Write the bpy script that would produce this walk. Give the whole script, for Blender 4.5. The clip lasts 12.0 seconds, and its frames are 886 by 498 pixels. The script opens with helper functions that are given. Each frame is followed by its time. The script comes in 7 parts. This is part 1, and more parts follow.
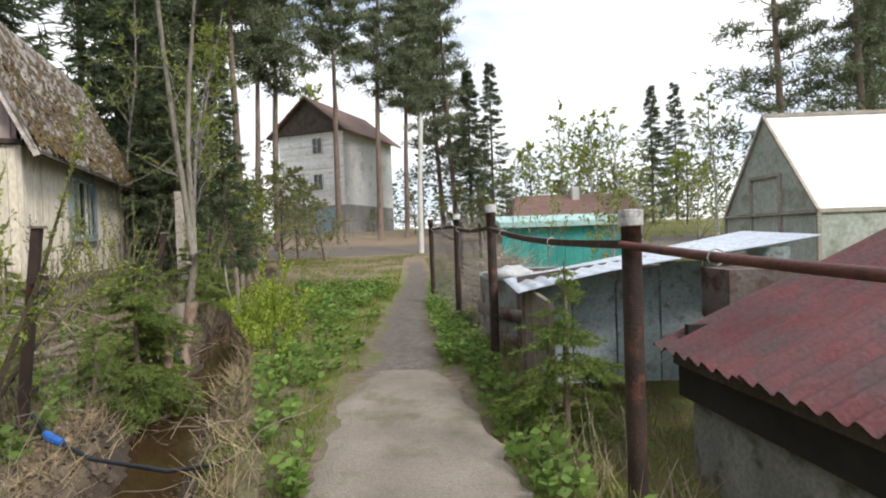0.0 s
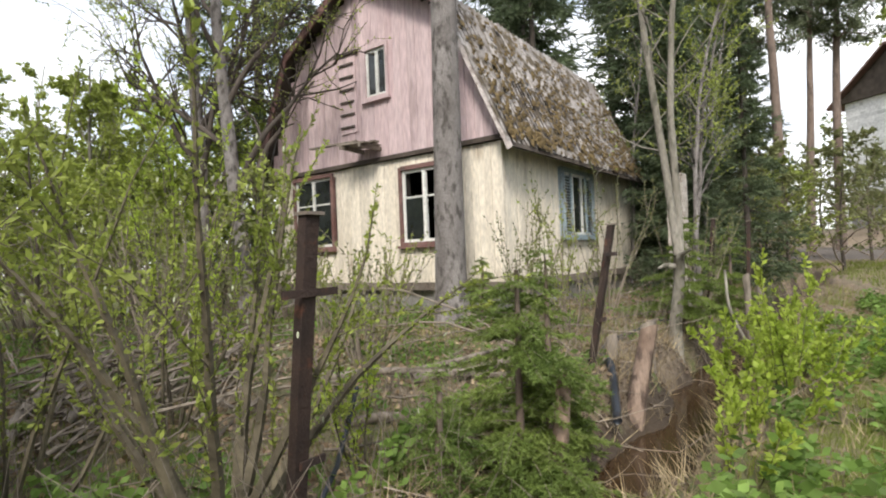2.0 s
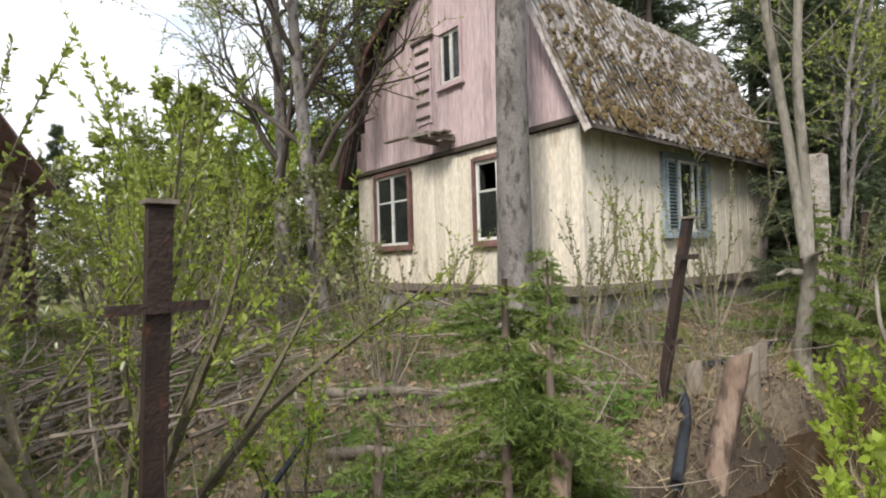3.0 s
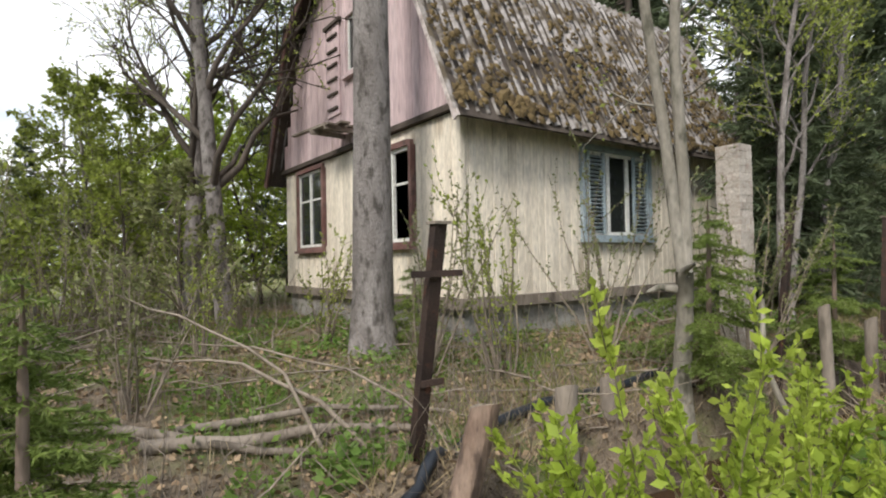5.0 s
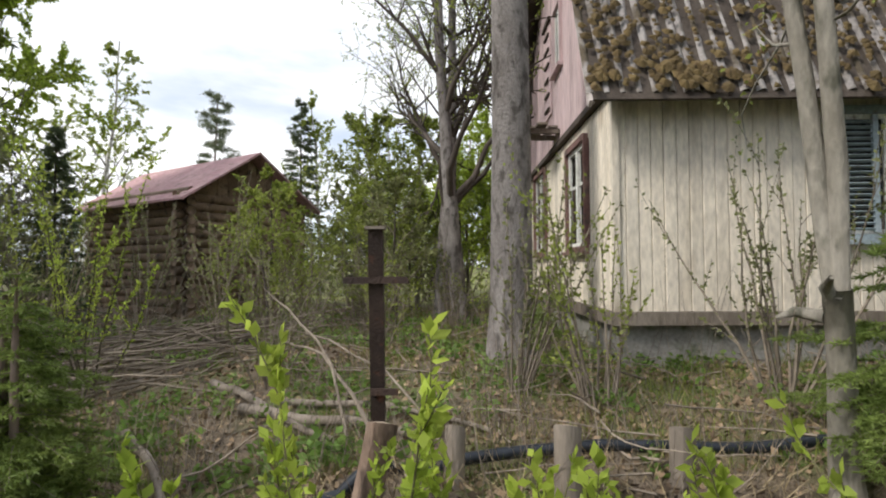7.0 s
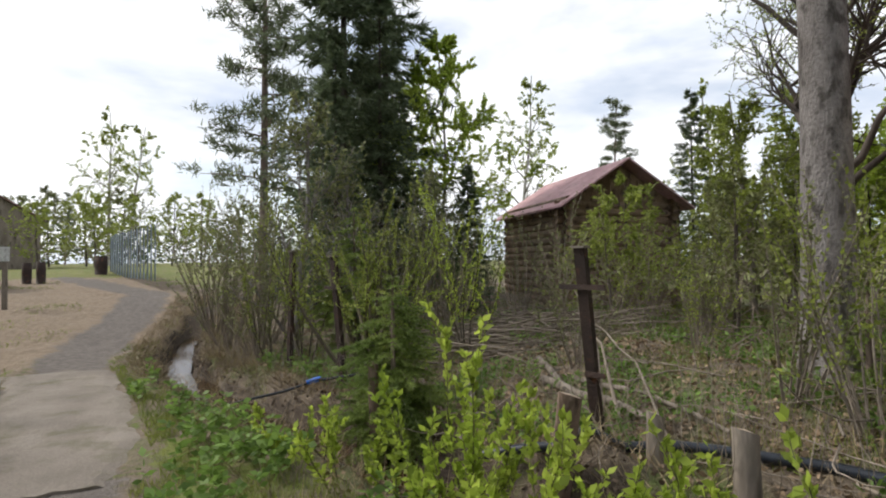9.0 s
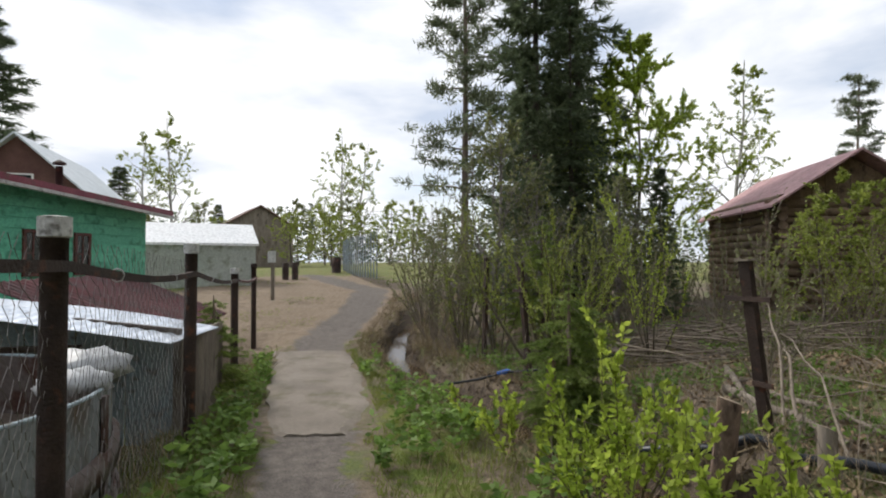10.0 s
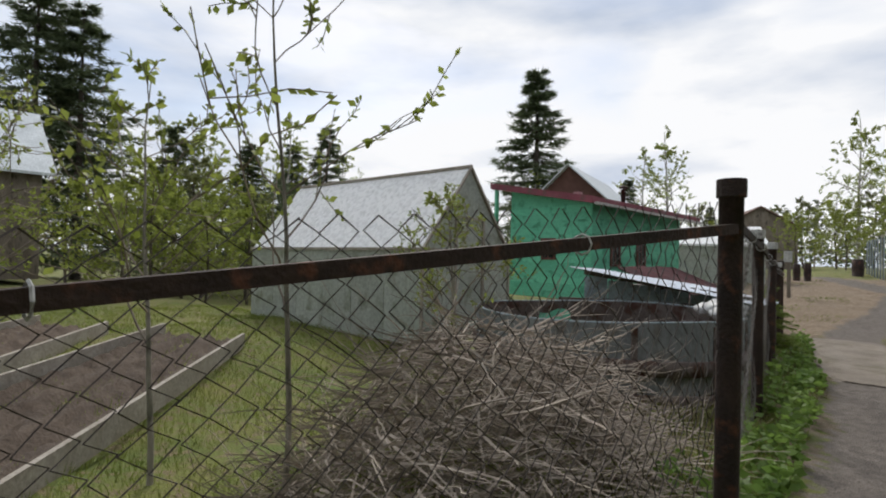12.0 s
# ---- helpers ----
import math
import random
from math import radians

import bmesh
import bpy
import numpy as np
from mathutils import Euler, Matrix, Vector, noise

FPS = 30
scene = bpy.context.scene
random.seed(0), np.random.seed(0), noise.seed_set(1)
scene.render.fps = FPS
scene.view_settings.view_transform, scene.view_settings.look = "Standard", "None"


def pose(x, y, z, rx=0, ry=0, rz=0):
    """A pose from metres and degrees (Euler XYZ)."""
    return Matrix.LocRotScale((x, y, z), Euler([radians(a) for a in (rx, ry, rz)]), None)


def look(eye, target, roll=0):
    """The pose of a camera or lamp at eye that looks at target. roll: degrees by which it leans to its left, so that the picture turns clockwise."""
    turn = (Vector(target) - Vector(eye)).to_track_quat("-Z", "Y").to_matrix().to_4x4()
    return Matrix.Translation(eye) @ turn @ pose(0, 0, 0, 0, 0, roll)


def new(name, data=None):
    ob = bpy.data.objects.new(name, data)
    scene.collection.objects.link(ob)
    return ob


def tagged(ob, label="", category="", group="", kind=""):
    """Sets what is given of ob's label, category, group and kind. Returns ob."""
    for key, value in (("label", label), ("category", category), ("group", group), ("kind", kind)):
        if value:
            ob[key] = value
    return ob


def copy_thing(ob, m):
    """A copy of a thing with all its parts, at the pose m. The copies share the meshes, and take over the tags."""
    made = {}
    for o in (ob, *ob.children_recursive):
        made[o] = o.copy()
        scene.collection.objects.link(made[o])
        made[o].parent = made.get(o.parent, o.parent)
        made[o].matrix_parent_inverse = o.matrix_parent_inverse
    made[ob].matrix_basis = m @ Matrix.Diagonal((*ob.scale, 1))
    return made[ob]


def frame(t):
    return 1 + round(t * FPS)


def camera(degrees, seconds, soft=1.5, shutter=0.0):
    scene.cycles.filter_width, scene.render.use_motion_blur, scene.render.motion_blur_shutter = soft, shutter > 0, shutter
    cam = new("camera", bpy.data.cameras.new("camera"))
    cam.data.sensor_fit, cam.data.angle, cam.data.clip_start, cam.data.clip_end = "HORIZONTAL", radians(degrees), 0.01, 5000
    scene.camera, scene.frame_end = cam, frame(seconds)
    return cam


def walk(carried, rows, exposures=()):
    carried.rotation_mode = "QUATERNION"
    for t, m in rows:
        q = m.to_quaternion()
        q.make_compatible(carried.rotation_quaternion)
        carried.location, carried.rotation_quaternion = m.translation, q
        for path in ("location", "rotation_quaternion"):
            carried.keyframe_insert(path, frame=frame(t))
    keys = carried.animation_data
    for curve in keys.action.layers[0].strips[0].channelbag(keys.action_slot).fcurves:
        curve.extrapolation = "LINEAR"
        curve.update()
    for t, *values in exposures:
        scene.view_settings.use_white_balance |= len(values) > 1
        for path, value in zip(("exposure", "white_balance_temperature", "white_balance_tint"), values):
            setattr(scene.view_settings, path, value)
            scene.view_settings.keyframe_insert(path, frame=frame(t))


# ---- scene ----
cam = camera(78.7, 12.0, soft=2.0)
PATH = [
    (0, (0.252, -0.387, 1.448), (0.226, 1.613, 1.407), -2.0),
    (0.5, (0.283, 0.246, 1.432), (-0.246, 2.174, 1.409), -2.3),
    (1, (0.076, 1.088, 1.358), (-0.942, 2.81, 1.359), -2.6),
    (1.5, (-0.065, 1.807, 1.353), (-1.418, 3.28, 1.369), -2.2),
    (2, (-0.296, 2.575, 1.39), (-1.931, 3.727, 1.423), -2.4),
    (2.5, (-0.407, 2.978, 1.426), (-2.193, 3.877, 1.458), -1.8),
    (2.7, (-0.489, 3.315, 1.389), (-2.318, 4.125, 1.43), -1.9),
    (4.3, (-0.742, 5.119, 1.411), (-2.634, 5.765, 1.453), -1.5),
    (4.5, (-0.714, 5.387, 1.427), (-2.611, 6.019, 1.466), -1.3),
    (5, (-0.703, 6.002, 1.441), (-2.607, 6.612, 1.479), -1.2),
    (5.5, (-0.755, 6.607, 1.47), (-2.671, 7.178, 1.51), -1.2),
    (6, (-0.775, 7.195, 1.455), (-2.729, 7.622, 1.495), -1.0),
    (6.5, (-0.884, 7.688, 1.438), (-2.883, 7.686, 1.5), -1.0),
    (7, (-0.932, 8.254, 1.426), (-2.817, 7.59, 1.496), -0.3),
    (7.2, (-0.926, 8.538, 1.4), (-2.692, 7.602, 1.471), 0.4),
    (8.8, (-1.01, 9.783, 1.538), (-2.064, 8.084, 1.587), -0.6),
    (9, (-0.988, 9.9, 1.551), (-1.9, 8.12, 1.598), -0.5),
    (9.5, (-0.982, 10.195, 1.652), (-1.522, 8.27, 1.698), -0.2),
    (10, (-0.96, 10.658, 1.631), (-1.175, 8.671, 1.682), -0.1),
    (10.5, (-0.809, 11.445, 1.63), (-0.705, 9.448, 1.687), -0.0),
    (11, (-0.791, 12.169, 1.561), (-0.176, 10.267, 1.621), 0.5),
    (11.5, (-0.768, 13.035, 1.491), (0.244, 11.311, 1.538), 1.0),
    (12, (-0.801, 14.118, 1.469), (0.528, 12.624, 1.509), 1.3),
]
walk(cam, [(t, look(eye, target, roll)) for t, eye, target, roll in PATH],
     exposures=[(0, 0.52), (1.5, 0.8), (4.5, 0.6), (6, 0.63), (7.2, 0.38), (9, 0.26), (9.5, 0.17), (11, 0.13), (11.5, -0.04), (12, -0.08)])

# ---------- light ----------
SUN_AZ, SUN_EL = radians(132), radians(42)      # azimuth clockwise from +y
world = bpy.data.worlds.new("sky")
scene.world = world
world.use_nodes = True
wn, wl = world.node_tree.nodes, world.node_tree.links
wn.clear()
w_out = wn.new("ShaderNodeOutputWorld")
w_bg = wn.new("ShaderNodeBackground")
w_sky = wn.new("ShaderNodeTexSky")
w_sky.sky_type, w_sky.sun_disc = "NISHITA", False
w_sky.sun_elevation, w_sky.sun_rotation = SUN_EL, SUN_AZ
w_tc, w_map = wn.new("ShaderNodeTexCoord"), wn.new("ShaderNodeMapping")
w_map.inputs["Scale"].default_value = (1.0, 1.0, 3.2)
w_cloud = wn.new("ShaderNodeTexNoise")
w_cloud.inputs["Scale"].default_value, w_cloud.inputs["Detail"].default_value = 1.7, 7
w_cloud.inputs["Distortion"].default_value = 0.4
w_ramp = wn.new("ShaderNodeValToRGB")
w_ramp.color_ramp.elements[0].position, w_ramp.color_ramp.elements[0].color = 0.36, (0.5, 0.5, 0.5, 1)
w_ramp.color_ramp.elements[1].position, w_ramp.color_ramp.elements[1].color = 0.52, (1, 1, 1, 1)
w_mix = wn.new("ShaderNodeMixRGB")
w_shade = wn.new("ShaderNodeTexNoise")
w_shade.inputs["Scale"].default_value, w_shade.inputs["Detail"].default_value = 2.6, 8
w_grey = wn.new("ShaderNodeValToRGB")
w_grey.color_ramp.elements[0].position, w_grey.color_ramp.elements[0].color = 0.34, (0.56, 0.63, 0.75, 1)
w_grey.color_ramp.elements[1].position, w_grey.color_ramp.elements[1].color = 0.56, (1, 1, 1, 1)
w_white = wn.new("ShaderNodeMixRGB")
w_white.blend_type = "MULTIPLY"
w_white.inputs["Fac"].default_value = 1
w_white.inputs["Color2"].default_value = (8.1, 8.15, 8.3, 1)
w_bg.inputs["Strength"].default_value = 0.126
for a, b in ((w_tc.outputs["Generated"], w_map.inputs["Vector"]), (w_map.outputs["Vector"], w_shade.inputs["Vector"]), (w_shade.outputs["Fac"], w_grey.inputs["Fac"]),
             (w_grey.outputs["Color"], w_white.inputs["Color1"]), (w_white.outputs["Color"], w_mix.inputs["Color2"]), (w_map.outputs["Vector"], w_cloud.inputs["Vector"]),
             (w_cloud.outputs["Fac"], w_ramp.inputs["Fac"]), (w_ramp.outputs["Color"], w_mix.inputs["Fac"]),
             (w_sky.outputs["Color"], w_mix.inputs["Color1"]), (w_mix.outputs["Color"], w_bg.inputs["Color"]),
             (w_bg.outputs["Background"], w_out.inputs["Surface"])):
    wl.new(a, b)
sun_data = bpy.data.lights.new("sun", "SUN")
sun_data.energy, sun_data.angle, sun_data.color = 2.3, radians(14), (1.0, 0.95, 0.87)
sun = new("sun", sun_data)
sun.matrix_world = look((0, 0, 30), Vector((0, 0, 30)) - Vector((math.sin(SUN_AZ) * math.cos(SUN_EL), math.cos(SUN_AZ) * math.cos(SUN_EL), math.sin(SUN_EL))))


# ---------- materials ----------
def mat(name, a, b, scale=4.0, rough=0.8, bump=0.3, fine=40.0, c=None, metal=0.0, stretch=(1, 1, 1), spot=(0.55, 0.68), island=0.0, translucent=0.0, specular=0.4):
    """Two tones by a broad noise, a third in stains, grain and bump by a fine noise."""
    m = bpy.data.materials.new(name)
    m.use_nodes = True
    n, l = m.node_tree.nodes, m.node_tree.links
    bsdf = n["Principled BSDF"]
    tc, mp = n.new("ShaderNodeTexCoord"), n.new("ShaderNodeMapping")
    mp.inputs["Scale"].default_value = stretch
    l.new(tc.outputs["Object"], mp.inputs["Vector"])
    each, shift = n.new("ShaderNodeObjectInfo"), n.new("ShaderNodeMath")
    shift.operation = "MULTIPLY"
    shift.inputs[1].default_value = 53.0
    l.new(each.outputs["Random"], shift.inputs[0])
    l.new(shift.outputs[0], mp.inputs["Location"])

    def noise_tex(s, detail=5.0):
        t = n.new("ShaderNodeTexNoise")
        t.inputs["Scale"].default_value, t.inputs["Detail"].default_value = s, detail
        l.new(mp.outputs["Vector"], t.inputs["Vector"])
        return t.outputs["Fac"]

    def mixed(kind, fac, one, two):
        x = n.new("ShaderNodeMixRGB")
        x.blend_type = kind
        for v, s in ((fac, x.inputs["Fac"]), (one, x.inputs["Color1"]), (two, x.inputs["Color2"])):
            if isinstance(v, (int, float)):
                s.default_value = v
            elif isinstance(v, tuple):
                s.default_value = (*v, 1)
            else:
                l.new(v, s)
        return x.outputs["Color"]

    def stepped(v, lo, hi):
        r = n.new("ShaderNodeMapRange")
        r.inputs["From Min"].default_value, r.inputs["From Max"].default_value = lo, hi
        l.new(v, r.inputs["Value"])
        return r.outputs["Result"]

    grain = noise_tex(fine, 3)
    col = mixed("MIX", stepped(noise_tex(scale), 0.32, 0.68), a, b)
    if c:
        col = mixed("MIX", stepped(noise_tex(scale * 2.3, 8), *spot), col, c)
    dark = n.new("ShaderNodeMapRange")
    dark.inputs["From Min"].default_value, dark.inputs["From Max"].default_value = 0.2, 0.8
    dark.inputs["To Min"].default_value, dark.inputs["To Max"].default_value = 0.72, 1.22
    l.new(grain, dark.inputs["Value"])
    col = mixed("MULTIPLY", 1.0, col, dark.outputs["Result"])
    if island:
        geo, rnd = n.new("ShaderNodeNewGeometry"), n.new("ShaderNodeMapRange")
        rnd.inputs["To Min"].default_value, rnd.inputs["To Max"].default_value = 1 - island, 1 + island
        l.new(geo.outputs["Random Per Island"], rnd.inputs["Value"])
        col = mixed("MULTIPLY", 1.0, col, rnd.outputs["Result"])
    else:
        info, rnd = n.new("ShaderNodeObjectInfo"), n.new("ShaderNodeMapRange")
        rnd.inputs["To Min"].default_value, rnd.inputs["To Max"].default_value = 0.88, 1.1
        l.new(info.outputs["Random"], rnd.inputs["Value"])
        col = mixed("MULTIPLY", 1.0, col, rnd.outputs["Result"])
    l.new(col, bsdf.inputs["Base Color"])
    bsdf.inputs["Roughness"].default_value, bsdf.inputs["Metallic"].default_value = rough, metal
    bsdf.inputs["Specular IOR Level"].default_value = specular
    if bump:
        bp = n.new("ShaderNodeBump")
        bp.inputs["Strength"].default_value, bp.inputs["Distance"].default_value = bump, 0.02
        l.new(grain, bp.inputs["Height"])
        l.new(bp.outputs["Normal"], bsdf.inputs["Normal"])
    if translucent:
        tr, ms = n.new("ShaderNodeBsdfTranslucent"), n.new("ShaderNodeMixShader")
        l.new(col, tr.inputs["Color"])
        ms.inputs["Fac"].default_value = translucent
        l.new(bsdf.outputs["BSDF"], ms.inputs[1])
        l.new(tr.outputs["BSDF"], ms.inputs[2])
        l.new(ms.outputs["Shader"], n["Material Output"].inputs["Surface"])
    return m


def leaf_mat(name, a, b, translucent=0.35):
    return mat(name, a, b, scale=1.3, rough=0.55, bump=0, fine=9, island=0.35, translucent=translucent, specular=0.3)


M = {
    "concrete": mat("concrete", (0.20, 0.17, 0.14), (0.29, 0.25, 0.21), 1.7, 0.95, 0.8, 70, (0.15, 0.135, 0.085), spot=(0.52, 0.8)),
    "plinth": mat("plinth", (0.20, 0.19, 0.18), (0.30, 0.29, 0.27), 2.5, 0.95, 0.5, 30, (0.10, 0.11, 0.07)),
    "cream": mat("cream_paint", (0.69, 0.615, 0.505), (0.77, 0.70, 0.59), 1.6, 0.75, 0.3, 25, (0.42, 0.35, 0.26), stretch=(1, 1, 0.35), spot=(0.58, 0.75)),
    "pink": mat("pink_paint", (0.47, 0.35, 0.355), (0.58, 0.455, 0.46), 1.3, 0.8, 0.35, 22, (0.28, 0.21, 0.20), stretch=(1, 1, 0.2), spot=(0.55, 0.8)),
    "palepink": mat("faded_pale_pink_paint", (0.50, 0.44, 0.42), (0.60, 0.54, 0.51), 4, 0.8, 0.4, 30, (0.26, 0.21, 0.19), spot=(0.5, 0.7)),
    "redbrown": mat("red_brown_paint", (0.15, 0.075, 0.065), (0.23, 0.135, 0.12), 3, 0.7, 0.3, 30, (0.10, 0.07, 0.06)),
    "whitewood": mat("white_window_paint", (0.66, 0.66, 0.62), (0.78, 0.78, 0.74), 5, 0.6, 0.25, 40, (0.35, 0.31, 0.26), spot=(0.6, 0.75)),
    "bluegrey": mat("blue_grey_paint", (0.26, 0.33, 0.37), (0.36, 0.42, 0.45), 4, 0.7, 0.3, 30, (0.2, 0.2, 0.18)),
    "greywood": mat("grey_weathered_wood", (0.16, 0.13, 0.105), (0.27, 0.23, 0.19), 3, 0.9, 0.5, 30, (0.09, 0.075, 0.06), stretch=(1, 1, 0.3)),
    "darkwood": mat("dark_weathered_wood", (0.055, 0.042, 0.034), (0.10, 0.08, 0.065), 3, 0.9, 0.5, 30),
    "logwood": mat("brown_log_wood", (0.17, 0.115, 0.078), (0.29, 0.205, 0.14), 2.5, 0.85, 0.5, 25, (0.07, 0.05, 0.04)),
    "palewood": mat("pale_cut_wood", (0.33, 0.25, 0.175), (0.46, 0.37, 0.28), 6, 0.85, 0.5, 40, (0.17, 0.12, 0.08)),
    "redstump": mat("reddish_debarked_wood", (0.20, 0.135, 0.10), (0.34, 0.25, 0.195), 6, 0.9, 0.7, 40, (0.10, 0.07, 0.055), stretch=(1, 1, 0.35), spot=(0.5, 0.62)),
    "slate": mat("weathered_slate", (0.22, 0.20, 0.19), (0.42, 0.39, 0.375), 1.6, 0.95, 0.6, 35, (0.10, 0.08, 0.055), spot=(0.46, 0.60)),
    "redslate": mat("red_painted_slate", (0.105, 0.036, 0.04), (0.165, 0.06, 0.064), 1.5, 0.9, 0.5, 35, (0.085, 0.062, 0.062), spot=(0.38, 0.7)),
    "moss": mat("moss", (0.095, 0.066, 0.03), (0.16, 0.115, 0.05), 7, 1.0, 0.8, 60, (0.09, 0.06, 0.03), island=0.3),
    "bark": mat("grey_bark", (0.17, 0.15, 0.14), (0.30, 0.275, 0.26), 5, 0.95, 1.2, 55, (0.085, 0.075, 0.066), stretch=(1, 1, 0.5), spot=(0.50, 0.66)),
    "darkbark": mat("dark_bark", (0.055, 0.045, 0.037), (0.11, 0.09, 0.075), 5, 0.95, 0.8, 22, stretch=(1, 1, 0.3)),
    "palebark": mat("pale_alder_bark", (0.19, 0.17, 0.135), (0.32, 0.295, 0.25), 4, 0.9, 0.7, 30, (0.10, 0.095, 0.07), stretch=(1, 1, 0.4)),
    "pinebark": mat("orange_pine_bark", (0.15, 0.11, 0.088), (0.23, 0.175, 0.145), 3, 0.95, 0.8, 18, (0.10, 0.08, 0.068), stretch=(1, 1, 0.3)),
    "birchbark": mat("birch_bark", (0.42, 0.40, 0.37), (0.62, 0.60, 0.56), 3, 0.85, 0.4, 20, (0.07, 0.06, 0.05), stretch=(1, 1, 2.5), spot=(0.6, 0.66)),
    "twig": mat("dry_twig", (0.165, 0.135, 0.105), (0.30, 0.25, 0.20), 6, 0.9, 0.3, 30, island=0.35),
    "paletwig": mat("pale_dry_prunings", (0.27, 0.225, 0.185), (0.43, 0.37, 0.31), 6, 0.9, 0.3, 30, island=0.4),
    "straw": mat("dead_grass", (0.235, 0.18, 0.105), (0.35, 0.28, 0.17), 3, 0.9, 0, 20, island=0.35),
    "willowstem": mat("brown_willow_bark", (0.085, 0.07, 0.048), (0.16, 0.135, 0.09), 6, 0.85, 0.4, 30, island=0.25),
    "stem": mat("green_brown_stem", (0.10, 0.095, 0.045), (0.17, 0.155, 0.075), 6, 0.8, 0.2, 30, island=0.3),
    "needle": leaf_mat("dark_spruce_needles", (0.085, 0.115, 0.06), (0.145, 0.18, 0.095), 0.35),
    "needle_young": leaf_mat("young_spruce_needles", (0.15, 0.215, 0.055), (0.27, 0.34, 0.09), 0.5),
    "pineneedle": leaf_mat("pine_needles", (0.125, 0.15, 0.085), (0.185, 0.215, 0.125), 0.35),
    "leaf": leaf_mat("spring_leaves", (0.22, 0.27, 0.05), (0.34, 0.39, 0.09), 0.45),
    "leaf_bright": leaf_mat("bright_spring_leaves", (0.29, 0.39, 0.05), (0.45, 0.54, 0.095), 0.58),
    "leaf_dull": leaf_mat("dull_olive_leaves", (0.15, 0.17, 0.065), (0.245, 0.26, 0.11), 0.4),
    "nettle": leaf_mat("nettle_leaves", (0.125, 0.215, 0.045), (0.215, 0.32, 0.075), 0.45),
    "grass": leaf_mat("grass_blades", (0.14, 0.19, 0.035), (0.25, 0.28, 0.065), 0.4),
    "catkin": mat("willow_catkins", (0.30, 0.32, 0.2), (0.44, 0.45, 0.32), 8, 0.9, 0.4, 60),
    "wetlitter": mat("wet_leaf_litter", (0.075, 0.052, 0.036), (0.15, 0.108, 0.072), 8, 0.8, 0, 40, island=0.4),
    "litter": mat("leaf_litter", (0.20, 0.14, 0.09), (0.34, 0.25, 0.16), 8, 0.95, 0, 40, island=0.4),
    "iron": mat("rusty_dark_iron", (0.030, 0.020, 0.017), (0.058, 0.036, 0.028), 5, 0.75, 0.4, 60, (0.12, 0.05, 0.03), spot=(0.58, 0.7), specular=0.35),
    "rustred": mat("red_rusted_pipe", (0.10, 0.035, 0.030), (0.15, 0.055, 0.045), 5, 0.6, 0.3, 50, (0.05, 0.03, 0.025)),
    "wire": mat("dark_fence_wire", (0.055, 0.045, 0.04), (0.12, 0.10, 0.09), 6, 0.6, 0, 40, metal=0.3),
    "palewire": mat("grey_fence_wire", (0.17, 0.155, 0.145), (0.26, 0.24, 0.225), 6, 0.6, 0, 40, metal=0.2),
    "cap": mat("whitewashed_cap", (0.45, 0.45, 0.44), (0.62, 0.62, 0.6), 9, 0.8, 0.3, 60, (0.2, 0.19, 0.18)),
    "zinc": mat("zinc_sheet", (0.55, 0.61, 0.70), (0.70, 0.75, 0.82), 2.2, 0.42, 0.1, 30, (0.30, 0.27, 0.25), metal=0.55, spot=(0.62, 0.75)),
    "tankwall": mat("grey_tank_wall", (0.19, 0.205, 0.215), (0.27, 0.285, 0.29), 1.8, 0.85, 0.4, 30, (0.13, 0.10, 0.075), stretch=(1, 1, 0.6), spot=(0.55, 0.72)),
    "rustsheet": mat("rust_stained_sheet", (0.10, 0.075, 0.065), (0.17, 0.14, 0.13), 2.2, 0.8, 0.4, 30, (0.075, 0.035, 0.025), spot=(0.5, 0.62)),
    "film": mat("milky_greenhouse_film", (0.95, 0.96, 0.96), (0.98, 0.98, 0.98), 1.4, 0.45, 0.1, 12, (0.88, 0.90, 0.89), translucent=0.12, spot=(0.6, 0.8)),
    "panel": mat("greenish_greenhouse_panel", (0.56, 0.60, 0.54), (0.66, 0.69, 0.64), 1.5, 0.6, 0.2, 20, (0.38, 0.40, 0.32), translucent=0.35),
    "green": mat("mint_green_paint", (0.13, 0.50, 0.33), (0.17, 0.58, 0.39), 1.5, 0.7, 0.2, 25, (0.07, 0.30, 0.19)),
    "redmetal": mat("dark_red_metal_roof", (0.17, 0.035, 0.055), (0.23, 0.06, 0.08), 2, 0.5, 0.1, 25, (0.13, 0.06, 0.06)),
    "brownwall": mat("brown_plank_wall", (0.10, 0.045, 0.038), (0.15, 0.075, 0.06), 2, 0.8, 0.3, 20),
    "paleroof": mat("pale_metal_roof", (0.50, 0.54, 0.56), (0.62, 0.66, 0.68), 2, 0.5, 0.1, 20, metal=0.2),
    "brownroof": mat("brown_roof", (0.13, 0.075, 0.062), (0.18, 0.11, 0.09), 1.5, 0.8, 0.3, 15),
    "teal": mat("teal_sheet", (0.03, 0.24, 0.22), (0.05, 0.32, 0.29), 1.5, 0.6, 0.1, 15),
    "paleteal": mat("pale_teal_roof", (0.32, 0.52, 0.50), (0.42, 0.60, 0.57), 1.5, 0.6, 0.1, 15),
    "siding": mat("grey_white_siding", (0.76, 0.75, 0.74), (0.82, 0.81, 0.80), 0.6, 0.7, 0.1, 8, (0.58, 0.57, 0.56)),
    "block": mat("grey_block_wall", (0.27, 0.26, 0.25), (0.36, 0.34, 0.33), 1, 0.9, 0.3, 10),
    "bluedoor": mat("blue_painted_gate", (0.20, 0.30, 0.38), (0.27, 0.37, 0.45), 1, 0.6, 0.1, 10),
